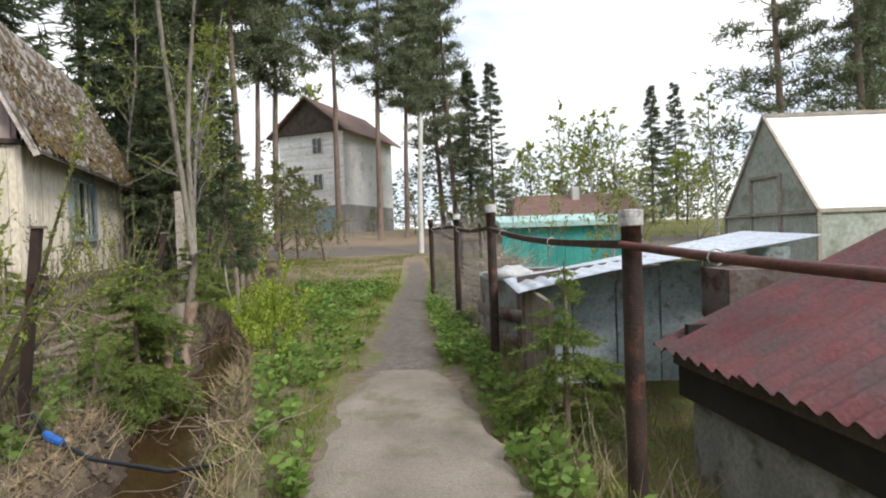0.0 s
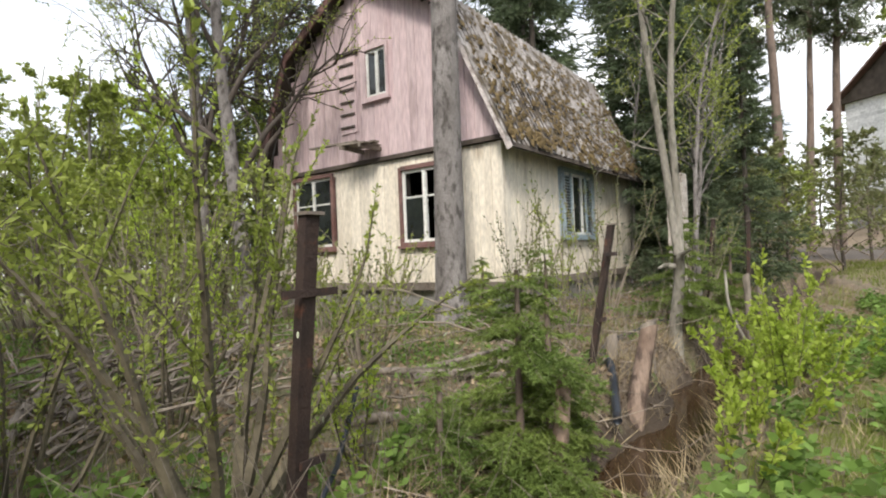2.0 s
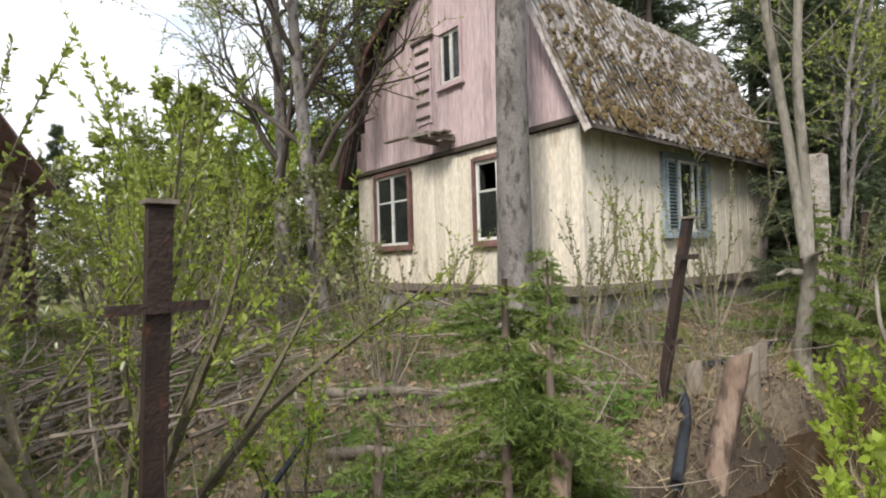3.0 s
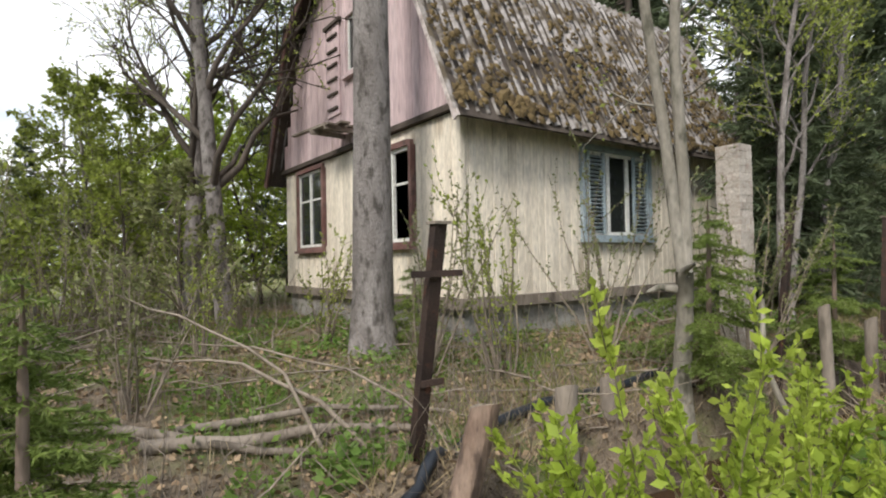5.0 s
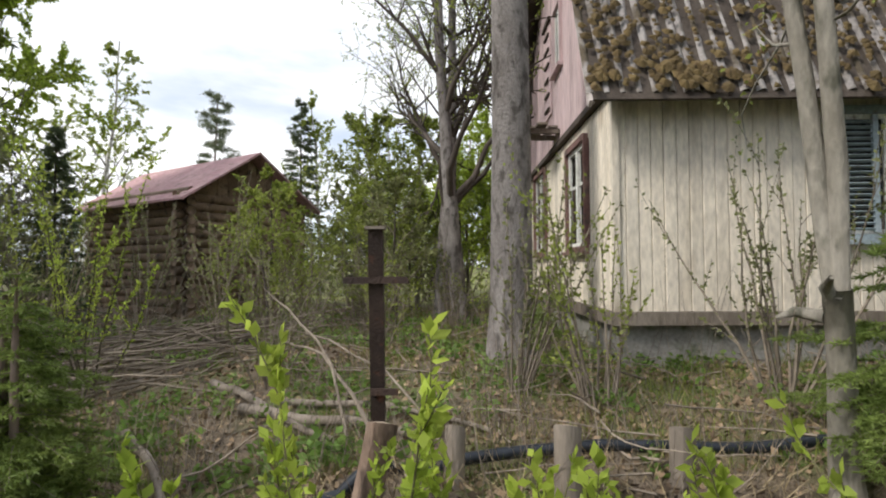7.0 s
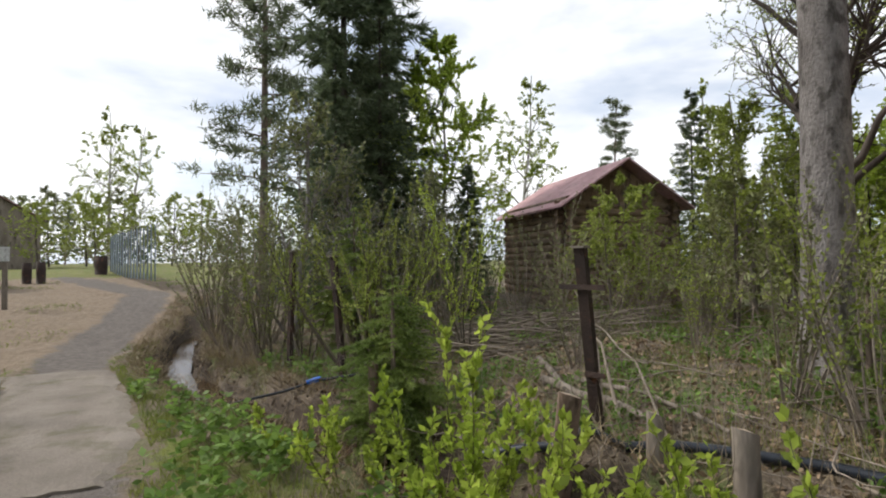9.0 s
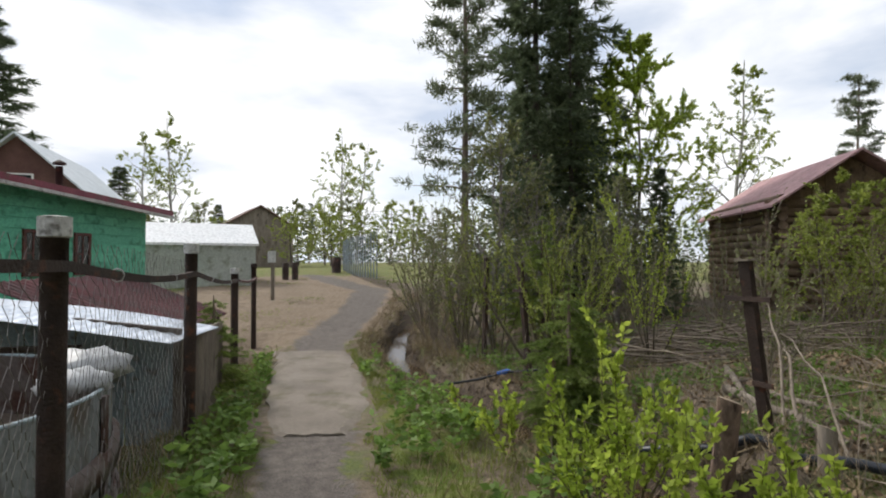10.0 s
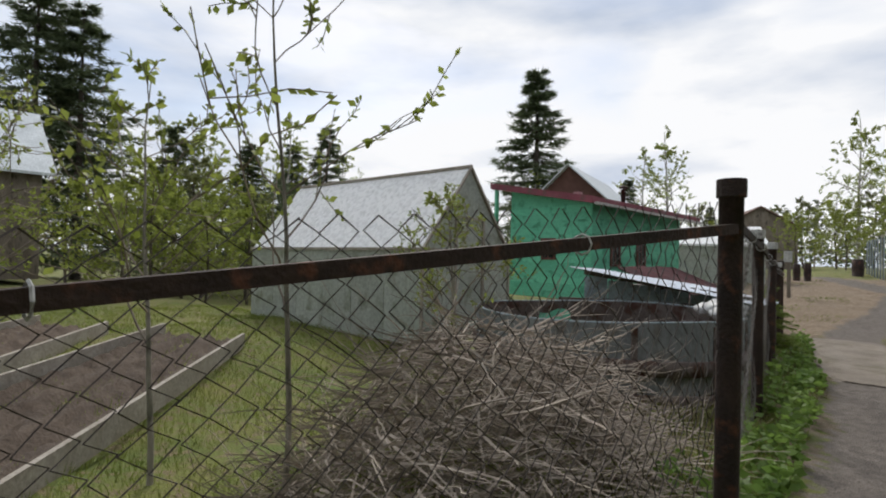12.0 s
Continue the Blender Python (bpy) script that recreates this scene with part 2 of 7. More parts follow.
    "glass": mat("dark_window_glass", (0.015, 0.018, 0.018), (0.03, 0.034, 0.033), 2, 0.08, 0, 10, specular=0.6),
    # black roofing felt; also paints the unlit rooms' shade onto the house's inner walls
    "dark": mat("room_shade_and_black_felt", (0.02, 0.017, 0.014), (0.035, 0.03, 0.025), 2, 0.95, 0.2, 10),
    "pinkroof": mat("pink_faded_roof", (0.42, 0.24, 0.25), (0.52, 0.33, 0.33), 2, 0.8, 0.2, 12, (0.3, 0.2, 0.19)),
    "pipe": mat("black_plastic_pipe", (0.012, 0.015, 0.02), (0.025, 0.03, 0.04), 4, 0.35, 0.05, 30),
    "blue": mat("blue_plastic", (0.02, 0.12, 0.5), (0.03, 0.17, 0.6), 4, 0.4, 0, 30),
    "soil": mat("dug_soil", (0.075, 0.055, 0.042), (0.125, 0.095, 0.072), 5, 1.0, 1.0, 30),
    "board": mat("pale_bed_board", (0.30, 0.265, 0.22), (0.42, 0.38, 0.33), 4, 0.85, 0.4, 30),
    "bag": mat("grey_plastic_bag", (0.32, 0.33, 0.34), (0.48, 0.49, 0.50), 6, 0.5, 0.3, 20),
    "bluefence": mat("blue_grey_fence", (0.17, 0.21, 0.26), (0.24, 0.28, 0.33), 1, 0.7, 0.1, 10),
    "brick": mat("whitewashed_brick", (0.42, 0.37, 0.32), (0.52, 0.47, 0.42), 5, 0.9, 0.5, 40, (0.36, 0.29, 0.25), spot=(0.5, 0.7)),
    "logend": mat("pale_birch_log", (0.45, 0.43, 0.38), (0.60, 0.57, 0.51), 4, 0.85, 0.3, 25, (0.2, 0.17, 0.14)),
    "pole": mat("pale_concrete_pole", (0.50, 0.49, 0.47), (0.60, 0.59, 0.57), 2, 0.85, 0.2, 20),
}
wm = bpy.data.materials.new("stream_water")
wm.use_nodes = True
_b = wm.node_tree.nodes["Principled BSDF"]
_b.inputs["Base Color"].default_value, _b.inputs["Roughness"].default_value = (0.045, 0.026, 0.012, 1), 0.1
_n, _u = wm.node_tree.nodes.new("ShaderNodeTexNoise"), wm.node_tree.nodes.new("ShaderNodeBump")
_n.inputs["Scale"].default_value, _u.inputs["Strength"].default_value, _u.inputs["Distance"].default_value = 7, 0.12, 0.02
wm.node_tree.links.new(_n.outputs["Fac"], _u.inputs["Height"])
wm.node_tree.links.new(_u.outputs["Normal"], _b.inputs["Normal"])
M["water"] = wm


# ---------- building blocks ----------
class Geo:
    """Vertices and faces gathered in arrays."""

    def __init__(self):
        self.v, self.q, self.t, self.n = [], [], [], 0

    def add(self, v, q=None, t=None):
        v = np.asarray(v, float).reshape(-1, 3)
        if q is not None and len(q):
            self.q.append(np.asarray(q, int).reshape(-1, 4) + self.n)
        if t is not None and len(t):
            self.t.append(np.asarray(t, int).reshape(-1, 3) + self.n)
        self.v.append(v)
        self.n += len(v)
        return self

    def box(self, lo, hi, m=None, bevel=0.0):
        lo, hi = np.array(lo, float), np.array(hi, float)
        c = np.array([[x, y, z] for z in (0, 1) for y in (0, 1) for x in (0, 1)], float)
        v = lo + c * (hi - lo)
        if m is not None:
            v = np.array([m @ Vector(p) for p in v])
        return self.add(v, [(0, 2, 3, 1), (4, 5, 7, 6), (0, 1, 5, 4), (2, 6, 7, 3), (0, 4, 6, 2), (1, 3, 7, 5)])

    def beam(self, p, q, w, h, up=(0, 0, 1)):
        """A bar of w by h from p to q."""
        p, q, up = np.array(p, float), np.array(q, float), np.array(up, float)
        d = (q - p) / np.linalg.norm(q - p)
        s = np.cross(d, up)
        s = s / max(np.linalg.norm(s), 1e-6) * w / 2
        u = np.cross(s, d)
        u = u / max(np.linalg.norm(u), 1e-6) * h / 2
        v = [e + a * s + b * u for e in (p, q) for a, b in ((-1, -1), (1, -1), (1, 1), (-1, 1))]
        return self.add(v, [(0, 1, 5, 4), (1, 2, 6, 5), (2, 3, 7, 6), (3, 0, 4, 7), (3, 2, 1, 0), (4, 5, 6, 7)])

    def tube(self, pts, radii, n=5, cap=True):
        pts = np.asarray(pts, float)
        k = len(pts)
        radii = np.broadcast_to(np.asarray(radii, float), (k,))
        d = np.gradient(pts, axis=0)
        d /= np.maximum(np.linalg.norm(d, axis=1, keepdims=True), 1e-9)
        ref = np.array([0.0, 0, 1]) if abs(d[:, 2]).mean() < 0.8 else np.array([1.0, 0, 0])
        a = np.cross(d, ref)
        a /= np.maximum(np.linalg.norm(a, axis=1, keepdims=True), 1e-9)
        b = np.cross(d, a)
        ang = np.arange(n) * 2 * np.pi / n
        ring = a[:, None] * np.cos(ang)[None, :, None] + b[:, None] * np.sin(ang)[None, :, None]
        v = pts[:, None] + ring * radii[:, None, None]
        i, j = np.meshgrid(np.arange(k - 1), np.arange(n), indexing="ij")
        j2 = (j + 1) % n
        q = np.stack([i * n + j, i * n + j2, (i + 1) * n + j2, (i + 1) * n + j], -1).reshape(-1, 4)
        v, t = v.reshape(-1, 3), []
        if cap:
            v = np.vstack([v, pts[0], pts[-1]])
            t = [(k * n, x, (x + 1) % n) for x in range(n)] + [(k * n + 1, (k - 1) * n + (x + 1) % n, (k - 1) * n + x) for x in range(n)]
        return self.add(v, q, t)

    def grid(self, v, flip=False):
        """A sheet of vertices v[i][j]."""
        v = np.asarray(v, float)
        a, b = v.shape[:2]
        i, j = np.meshgrid(np.arange(a - 1), np.arange(b - 1), indexing="ij")
        q = np.stack([i * b + j, (i + 1) * b + j, (i + 1) * b + j + 1, i * b + j + 1], -1).reshape(-1, 4)
        return self.add(v.reshape(-1, 3), q[:, ::-1] if flip else q)

    def leaves(self, p, d, length, width, rng, fold=0.25):
        """A folded leaf at each p along d."""
        p, d = np.asarray(p, float), np.asarray(d, float)
        if not len(p):
            return self
        d = d / np.maximum(np.linalg.norm(d, axis=1, keepdims=True), 1e-9)
        s = np.cross(d, rng.normal(size=p.shape))
        s /= np.maximum(np.linalg.norm(s, axis=1, keepdims=True), 1e-9)
        u = np.cross(s, d)
        l = (length * rng.uniform(0.6, 1.25, len(p)))[:, None]
        w = l * width / length / 2
        mid = p + d * l * 0.5 + u * w * fold * 2
        v = np.stack([p, mid + s * w - u * w * fold * 2, p + d * l, mid - s * w - u * w * fold * 2], 1)
        q = np.arange(len(p) * 4).reshape(-1, 4)
        return self.add(v.reshape(-1, 3), q)

    def needles(self, p, d, length, width, rng):
        """A thin triangle at each p along d."""
        p, d = np.asarray(p, float), np.asarray(d, float)
        if not len(p):
            return self
        d = d / np.maximum(np.linalg.norm(d, axis=1, keepdims=True), 1e-9)
        s = np.cross(d, rng.normal(size=p.shape))
        s /= np.maximum(np.linalg.norm(s, axis=1, keepdims=True), 1e-9)
        l = (length * rng.uniform(0.7, 1.2, len(p)))[:, None]
        v = np.stack([p + s * width / 2, p - s * width / 2, p + d * l], 1)
        return self.add(v.reshape(-1, 3), None, np.arange(len(p) * 3).reshape(-1, 3))

    def mesh(self, name, material, smooth=False):
        v = np.concatenate(self.v) if self.v else np.zeros((0, 3))
        q = np.concatenate(self.q) if self.q else np.zeros((0, 4), int)
        t = np.concatenate(self.t) if self.t else np.zeros((0, 3), int)
        me = bpy.data.meshes.new(name)
        me.vertices.add(len(v))
        me.vertices.foreach_set("co", v.ravel())
        me.loops.add(q.size + t.size)
        me.loops.foreach_set("vertex_index", np.concatenate([q.ravel(), t.ravel()]))
        me.polygons.add(len(q) + len(t))
        me.polygons.foreach_set("loop_start", np.concatenate([np.arange(len(q)) * 4, q.size + np.arange(len(t)) * 3]))
        me.update(calc_edges=True)
        me.polygons.foreach_set("use_smooth", np.full(len(me.polygons), bool(smooth)))
        me.materials.append(material)
        return me


def thing(name, base, label, category, group="", turn=0.0, kind=""):
    """A thing's Empty at its base."""
    ob = new(name)
    ob.empty_display_size = 0.2
    ob.matrix_basis = pose(*base, 0, 0, turn)
    return tagged(ob, label, category, group, kind)


def part(name, geo, material, parent, label="", smooth=False, kind=""):
    """A mesh under a thing or part; its places are the parent's own."""
    ob = new(name, geo.mesh(name, material, smooth))
    ob.parent = parent
    return tagged(ob, label, kind=kind)


def single(name, geo, material, label, category, group="", base=(0, 0, 0), turn=0.0, smooth=False, kind=""):
    """A thing of one mesh."""
    ob = new(name, geo.mesh(name, material, smooth))
    ob.matrix_basis = pose(*base, 0, 0, turn)
    return tagged(ob, label, category, group, kind)


def smooth01(a, b, x):
    t = np.clip((np.asarray(x, float) - a) / (b - a), 0, 1)
    return t * t * (3 - 2 * t)


STREAM = np.array([(-4.5, -14), (-3.2, -9), (-2.1, -5.5), (-1.35, -2.5), (-1.15, 0), (-1.5, 2), (-2.02, 3.6), (-2.66, 5.35), (-3.12, 7.15), (-3.72, 8.6), (-4.22, 10), (-5.2, 14), (-7, 22)])
WALKWAY = np.array([(2.2, -14), (0.6, -10.5), (-0.5, -8), (-0.35, -5), (0.15, -2), (0.3, 0), (0.15, 1), (-0.05, 2.7), (-0.3, 5.2), (-0.5, 8), (-0.62, 10), (-0.7, 14), (-0.9, 18), (-1.4, 24)])


def along(line, x, y):
    """Distance to a line of points."""
    p = np.stack([np.asarray(x, float), np.asarray(y, float)], -1)
    best = np.full(p.shape[:-1], 1e9)
    for a, b in zip(line[:-1], line[1:]):
        d = b - a
        k = np.clip(((p - a) @ d) / (d @ d), 0, 1)
        best = np.minimum(best, np.linalg.norm(p - a - k[..., None] * d, axis=-1))
    return best


def base_height(x, y):
    z = np.interp(y, [-80, -18, -8, -2, 0, 10, 14, 28, 42, 80, 400], [1.7, 1.3, 0.7, 0.08, 0, 0.05, 0.1, 0.75, 2.1, 3.0, 4])
    near = smooth01(-9, -1, y) * (1 - smooth01(14, 26, y))
    z = z + 0.42 * smooth01(-3.2, -6.2, x) * near
    z = z - 0.40 * smooth01(0.9, 1.9, x) * smooth01(-2, 0.5, y) * (1 - smooth01(5, 9, y))
    z = z + 0.25 * smooth01(3.5, 8, x) * near
    return z


def water_level(y):
    return np.interp(y, [-14, -8, -4.5, -2, 0, 10, 14, 22], [0.75, 0.3, 0.0, -0.20, -0.27, -0.30, -0.22, 0.05])


def ground_z(x, y):
    x, y = np.asarray(x, float), np.asarray(y, float)
    z = base_height(x, y)
    w = smooth01(0.53, 0.17, along(STREAM, x, y) * (1 + 0.3 * smooth01(1.5, -0.5, y)) * (1 + 0.22 * np.sin(y * 3.7 + 2.2 * np.sin(x * 2.3)))) * (1 - 0.85 * smooth01(-2.6, -4.5, y))
    z = z * (1 - w) + (water_level(y) - 0.13) * w
    z = z - 0.33 * np.exp(-(((x - 0.95) / 0.38) ** 2 + ((y - 3.7) / 0.6) ** 2))
    z = z + 0.30 * np.exp(-(((x + 3.6) / 0.26) ** 2 + ((y - 7.0) / 0.45) ** 2))
    on_path = smooth01(0.75, 0.35, along(WALKWAY, x, y))
    bump = 0.035 * np.sin(x * 2.1 + np.sin(y * 1.7) * 2) * np.sin(y * 2.6 + x * 0.7) + 0.02 * np.sin(x * 5.3 + y * 2.2) * np.sin(y * 6.1 - x * 1.4)
    return z + bump * (1 - on_path) - 0.02 * on_path


def gz(x, y):
    return float(ground_z(x, y))


# ---------- ground, path and stream ----------
def axis(core_lo, core_hi, step, reach):
    a = list(np.arange(core_lo, core_hi + 1e-6, step))
    s, v, out = step, core_hi, []
    while v < reach:
        s *= 1.18
        v += s
        out.append(v)
    s, v, low = step, core_lo, []
    while v > -reach:
        s *= 1.18
        v -= s
        low.append(v)
    return np.array(low[::-1] + a + out)


gx, gy = axis(-13, 10.5, 0.15, 1800), axis(-9, 20, 0.15, 1800)
X, Y = np.meshgrid(gx, gy, indexing="ij")
ground_geo = Geo().grid(np.stack([X, Y, ground_z(X, Y)], -1))
ground_me = ground_geo.mesh("ground", M["soil"], True)
jit = 0.22 * np.sin(X * 3.1 + 1.3 * np.sin(Y * 2.3)) * np.sin(Y * 2.9 + X)
walk_d, stream_d = along(WALKWAY, X, Y) + jit * 0.5, along(STREAM, X, Y)
m_path = smooth01(0.48, 0.22, walk_d / (1 + 0.55 * smooth01(1.0, -0.5, Y))) * smooth01(26, 18, Y)
m_path = np.maximum(m_path, smooth01(3.0, 1.5, np.abs(Y - 29 + jit)) * smooth01(60, 40, np.abs(X)))          # the road across
clear = smooth01(1, 0.6, ((X - 1.9 + jit * 3) / 4.4) ** 2 + ((Y + 7.2) / 8.3) ** 2)
m_bare = np.maximum(clear, 0.8 * smooth01(13, 21, Y) * smooth01(50, 42, Y) * smooth01(18, 11, np.abs(X + 3)))
m_litter = np.clip(smooth01(-1.9, -3.4, X + jit * 2) * smooth01(-20, -6, Y) * smooth01(40, 18, Y) + smooth01(1.5, 0.8, stream_d + jit), 0, 1)
m_litter = np.maximum(m_litter, 0.72 * smooth01(1.0, 0.6, walk_d) * smooth01(14, 8, Y))
m_litter = m_litter * smooth01(-17, -11.5, X)
m_mud = smooth01(0.5, 0.25, stream_d + jit * 0.4)
m_mud = np.maximum(m_mud, 0.8 * np.exp(-(((X - 0.95) / 0.4) ** 2 + ((Y - 3.7) / 0.7) ** 2)))
mask = ground_me.color_attributes.new("cover", "FLOAT_COLOR", "POINT")
mask.data.foreach_set("color", np.stack([m_path, m_litter, m_mud, m_bare], -1).ravel())


def ground_material():
    m = bpy.data.materials.new("grass_and_soil")
    m.use_nodes = True
    n, l = m.node_tree.nodes, m.node_tree.links
    bsdf = n["Principled BSDF"]
    tc = n.new("ShaderNodeTexCoord")
    att = n.new("ShaderNodeAttribute")
    att.attribute_name = "cover"
    sep = n.new("ShaderNodeSeparateColor")
    l.new(att.outputs["Color"], sep.inputs["Color"])

    def tex(s, d=6):
        t = n.new("ShaderNodeTexNoise")
        t.inputs["Scale"].default_value, t.inputs["Detail"].default_value = s, d
        l.new(tc.outputs["Object"], t.inputs["Vector"])
        return t.outputs["Fac"]

    def rng(v, a, b, c=0.0, d=1.0):
        r = n.new("ShaderNodeMapRange")
        for k, x in (("From Min", a), ("From Max", b), ("To Min", c), ("To Max", d)):
            r.inputs[k].default_value = x
        l.new(v, r.inputs["Value"])
        return r.outputs["Result"]

    def mix(f, a, b, kind="MIX"):
        x = n.new("ShaderNodeMixRGB")
        x.blend_type = kind
        for v, s in ((f, x.inputs["Fac"]), (a, x.inputs["Color1"]), (b, x.inputs["Color2"])):
            if isinstance(v, tuple):
                s.default_value = (*v, 1)
            elif isinstance(v, float):
                s.default_value = v
            else:
                l.new(v, s)
        return x.outputs["Color"]

    def edge(v, noisy):
        a = n.new("ShaderNodeMath")
        a.operation = "ADD"
        l.new(v, a.inputs[0])
        l.new(rng(noisy, 0.3, 0.7, -0.35, 0.35), a.inputs[1])
        return rng(a.outputs[0], 0.35, 0.65)

    n1, n2, n3 = tex(1.1), tex(9), tex(55, 4)
    grass = mix(rng(n1, 0.35, 0.65), (0.115, 0.155, 0.028), (0.19, 0.195, 0.048))
    grass = mix(rng(n2, 0.5, 0.64), grass, (0.21, 0.165, 0.09))
    litter = mix(rng(n2, 0.35, 0.65), (0.115, 0.088, 0.062), (0.225, 0.175, 0.122))
    litter = mix(rng(n1, 0.5, 0.62), litter, (0.115, 0.14, 0.04))
    path = mix(rng(n2, 0.3, 0.7), (0.115, 0.097, 0.084), (0.19, 0.163, 0.142))
    col = mix(edge(sep.outputs["Green"], n2), grass, litter)
    bare = mix(rng(n2, 0.3, 0.7), (0.19, 0.14, 0.095), (0.30, 0.23, 0.16))
    col = mix(edge(att.outputs["Alpha"], n2), col, bare)
    col = mix(edge(sep.outputs["Red"], n2), col, path)
    col = mix(edge(sep.outputs["Blue"], n2), col, (0.07, 0.05, 0.034))
    col = mix(1.0, col, rng(n3, 0.25, 0.75, 0.62, 1.3), "MULTIPLY")
    l.new(col, bsdf.inputs["Base Color"])
    bsdf.inputs["Roughness"].default_value = 0.95
    bp = n.new("ShaderNodeBump")
    bp.inputs["Strength"].default_value, bp.inputs["Distance"].default_value = 0.9, 0.03
    l.new(n3, bp.inputs["Height"])
    l.new(bp.outputs["Normal"], bsdf.inputs["Normal"])
    return m


ground_me.materials[0] = ground_material()
tagged(new("ground", ground_me), "grassy ground with leaf litter and a trodden path", "ground", kind="structure")

# water
pts = []
for a, b in zip(STREAM[:-1], STREAM[1:]):
    for k in np.linspace(0, 1, 12, endpoint=False):
        pts.append(a + (b - a) * k)
pts = np.array(pts)
nrm = np.gradient(pts, axis=0)
nrm = np.stack([-nrm[:, 1], nrm[:, 0]], -1) / np.linalg.norm(nrm, axis=1)[:, None]
strip = np.stack([np.concatenate([pts + nrm * w * np.interp(pts[:, 1], [-3, 0, 2.5], [0.35, 0.45, 1.0])[:, None], water_level(pts[:, 1])[:, None]], 1) for w in (-0.45, 0, 0.45)], 1)
single("water", Geo().grid(strip), M["water"], "shallow brown stream water in a ditch", "water", smooth=True, kind="structure")

# concrete slab of the walkway over a culvert
SL = [(0.42, 0.35, 0.66), (0.2, 1.6, 0.64), (-0.02, 2.9, 0.62), (-0.17, 4.1, 0.58), (-0.26, 5.0, 0.5), (-0.29, 5.45, 0.33)]
rngs = np.random.default_rng(5)
top, n_across = [], 9
ys = np.linspace(0.35, 5.45, 44)
for i, yy in enumerate(ys):
    cx, hw = np.interp(yy, [s[1] for s in SL], [s[0] for s in SL]), np.interp(yy, [s[1] for s in SL], [s[2] for s in SL])
    wob = 0.025 * math.sin(yy * 4.1) + 0.02 * math.sin(yy * 9.7 + 1)
    lo, hi = cx - hw + wob + rngs.uniform(-0.03, 0.03), cx + hw + 0.7 * wob + rngs.uniform(-0.03, 0.03)
    top.append([(lo + (hi - lo) * k / (n_across - 1), yy + rngs.uniform(-0.02, 0.02) + (0.13 * math.sin(k * 1.3 + 0.5) - 0.1 * abs(k - 4) / 4 * -1 if i < 2 else 0), 0.030 - (0.028 if k in (0, n_across - 1) or i < 2 else 0) + rngs.uniform(-0.004, 0.004)) for k in range(n_across)])
top = np.array(top)
slab = Geo().grid(top, True)
for edge_line in (top[:, 0], top[:, -1][::-1], top[0][::-1], top[-1]):
    low = edge_line.copy()
    low[:, 2] = -0.17
    slab.grid(np.stack([edge_line, low], 1))
single("concrete_slab", slab, M["concrete"], "worn pale concrete walkway slab with crumbled edges", "slab", kind="structure")


# ---------- old house ----------
def corrugated(width, length, pitch=0.15, depth=0.025, thick=0.007, seed=0, sag=0.012):
    """A corrugated sheet: x across the waves, y up the slope."""
    r = np.random.default_rng(seed)
    nx, ny = int(width / pitch * 8) + 1, 7
    x, y = np.linspace(0, width, nx), np.linspace(0, length, ny)
    a, b = np.meshgrid(x, y, indexing="ij")
    z = depth * np.sin(a * 2 * np.pi / pitch) + sag * np.sin(a * 3 + r.uniform(0, 6)) * np.sin(b * 2 + r.uniform(0, 6))
    g = Geo().grid(np.stack([a, b, z], -1))
    g.grid(np.stack([a, b, z - thick], -1), True)
    for s in (0, -1):
        e = np.stack([a[:, s], b[:, s], z[:, s]], -1)
        g.grid(np.stack([e, e - [0, 0, thick]], 1))
    return g


def slope_matrix(origin, across, up):
    """Local x along across, local y along up, on a roof slope."""
    ax, uy = Vector(across).normalized(), Vector(up).normalized()
    nz = ax.cross(uy)
    m = Matrix((ax, uy, nz)).transposed().to_4x4()
    m.translation = Vector(origin)
    return m


def moved(geo, m):
    a = np.array(m)
    geo.v = [v @ a[:3, :3].T + a[:3, 3] for v in geo.v]
    return geo


HW, HD, Z0, Z1 = 5.55, 6.3, 0.56, 2.72          # width, depth, wall's foot and head above the base at 0.43
old = thing("old_house", (-6.48, 8.08, 0.43), "abandoned house with cream plank walls, pink gable and mossy slate roof", "house", turn=18.35)
g = Geo()
g.box((-HW + 0.06, 0.06, -0.3), (-0.06, HD - 0.06, Z0 - 0.12))
part("plinth", g, M["plinth"], old, "grey concrete plinth")
g = Geo()
g.box((-HW - 0.03, -0.05, Z0 - 0.13), (0.05, 0.1, Z0 - 0.002)).box((-0.08, 0.1, Z0 - 0.13), (0.05, HD, Z0 - 0.002))
part("ledge", g, M["greywood"], old, "weathered ledge board over the plinth")
FW = [(-4.85, -3.78, 1.27, 2.62), (-1.98, -1.02, 1.25, 2.5)]      # openings of the front: x0, x1, z0, z1
SW = [(2.12, 3.62, 1.30, 2.48)]                                     # of the side


def wall_with_openings(length, z0, z1, openings, thick, place):
    """A solid wall of boxes round its openings; place maps (along, depth, z)."""
    g, x = Geo(), 0.0
    spans = sorted(openings)
    for a, b, lo, hi in spans + [(length, length, z0, z1)]:
        for (p, q, r, s) in ((x, a, z0, z1), (a, b, z0, lo), (a, b, hi, z1)):
            if q - p > 1e-4 and s - r > 1e-4:
                v = Geo().box((p, 0, r), (q, thick, s)).v[0]
                g.add([place(*c) for c in v], [(0, 2, 3, 1), (4, 5, 7, 6), (0, 1, 5, 4), (2, 6, 7, 3), (0, 4, 6, 2), (1, 3, 7, 5)])
        x = b
    return g


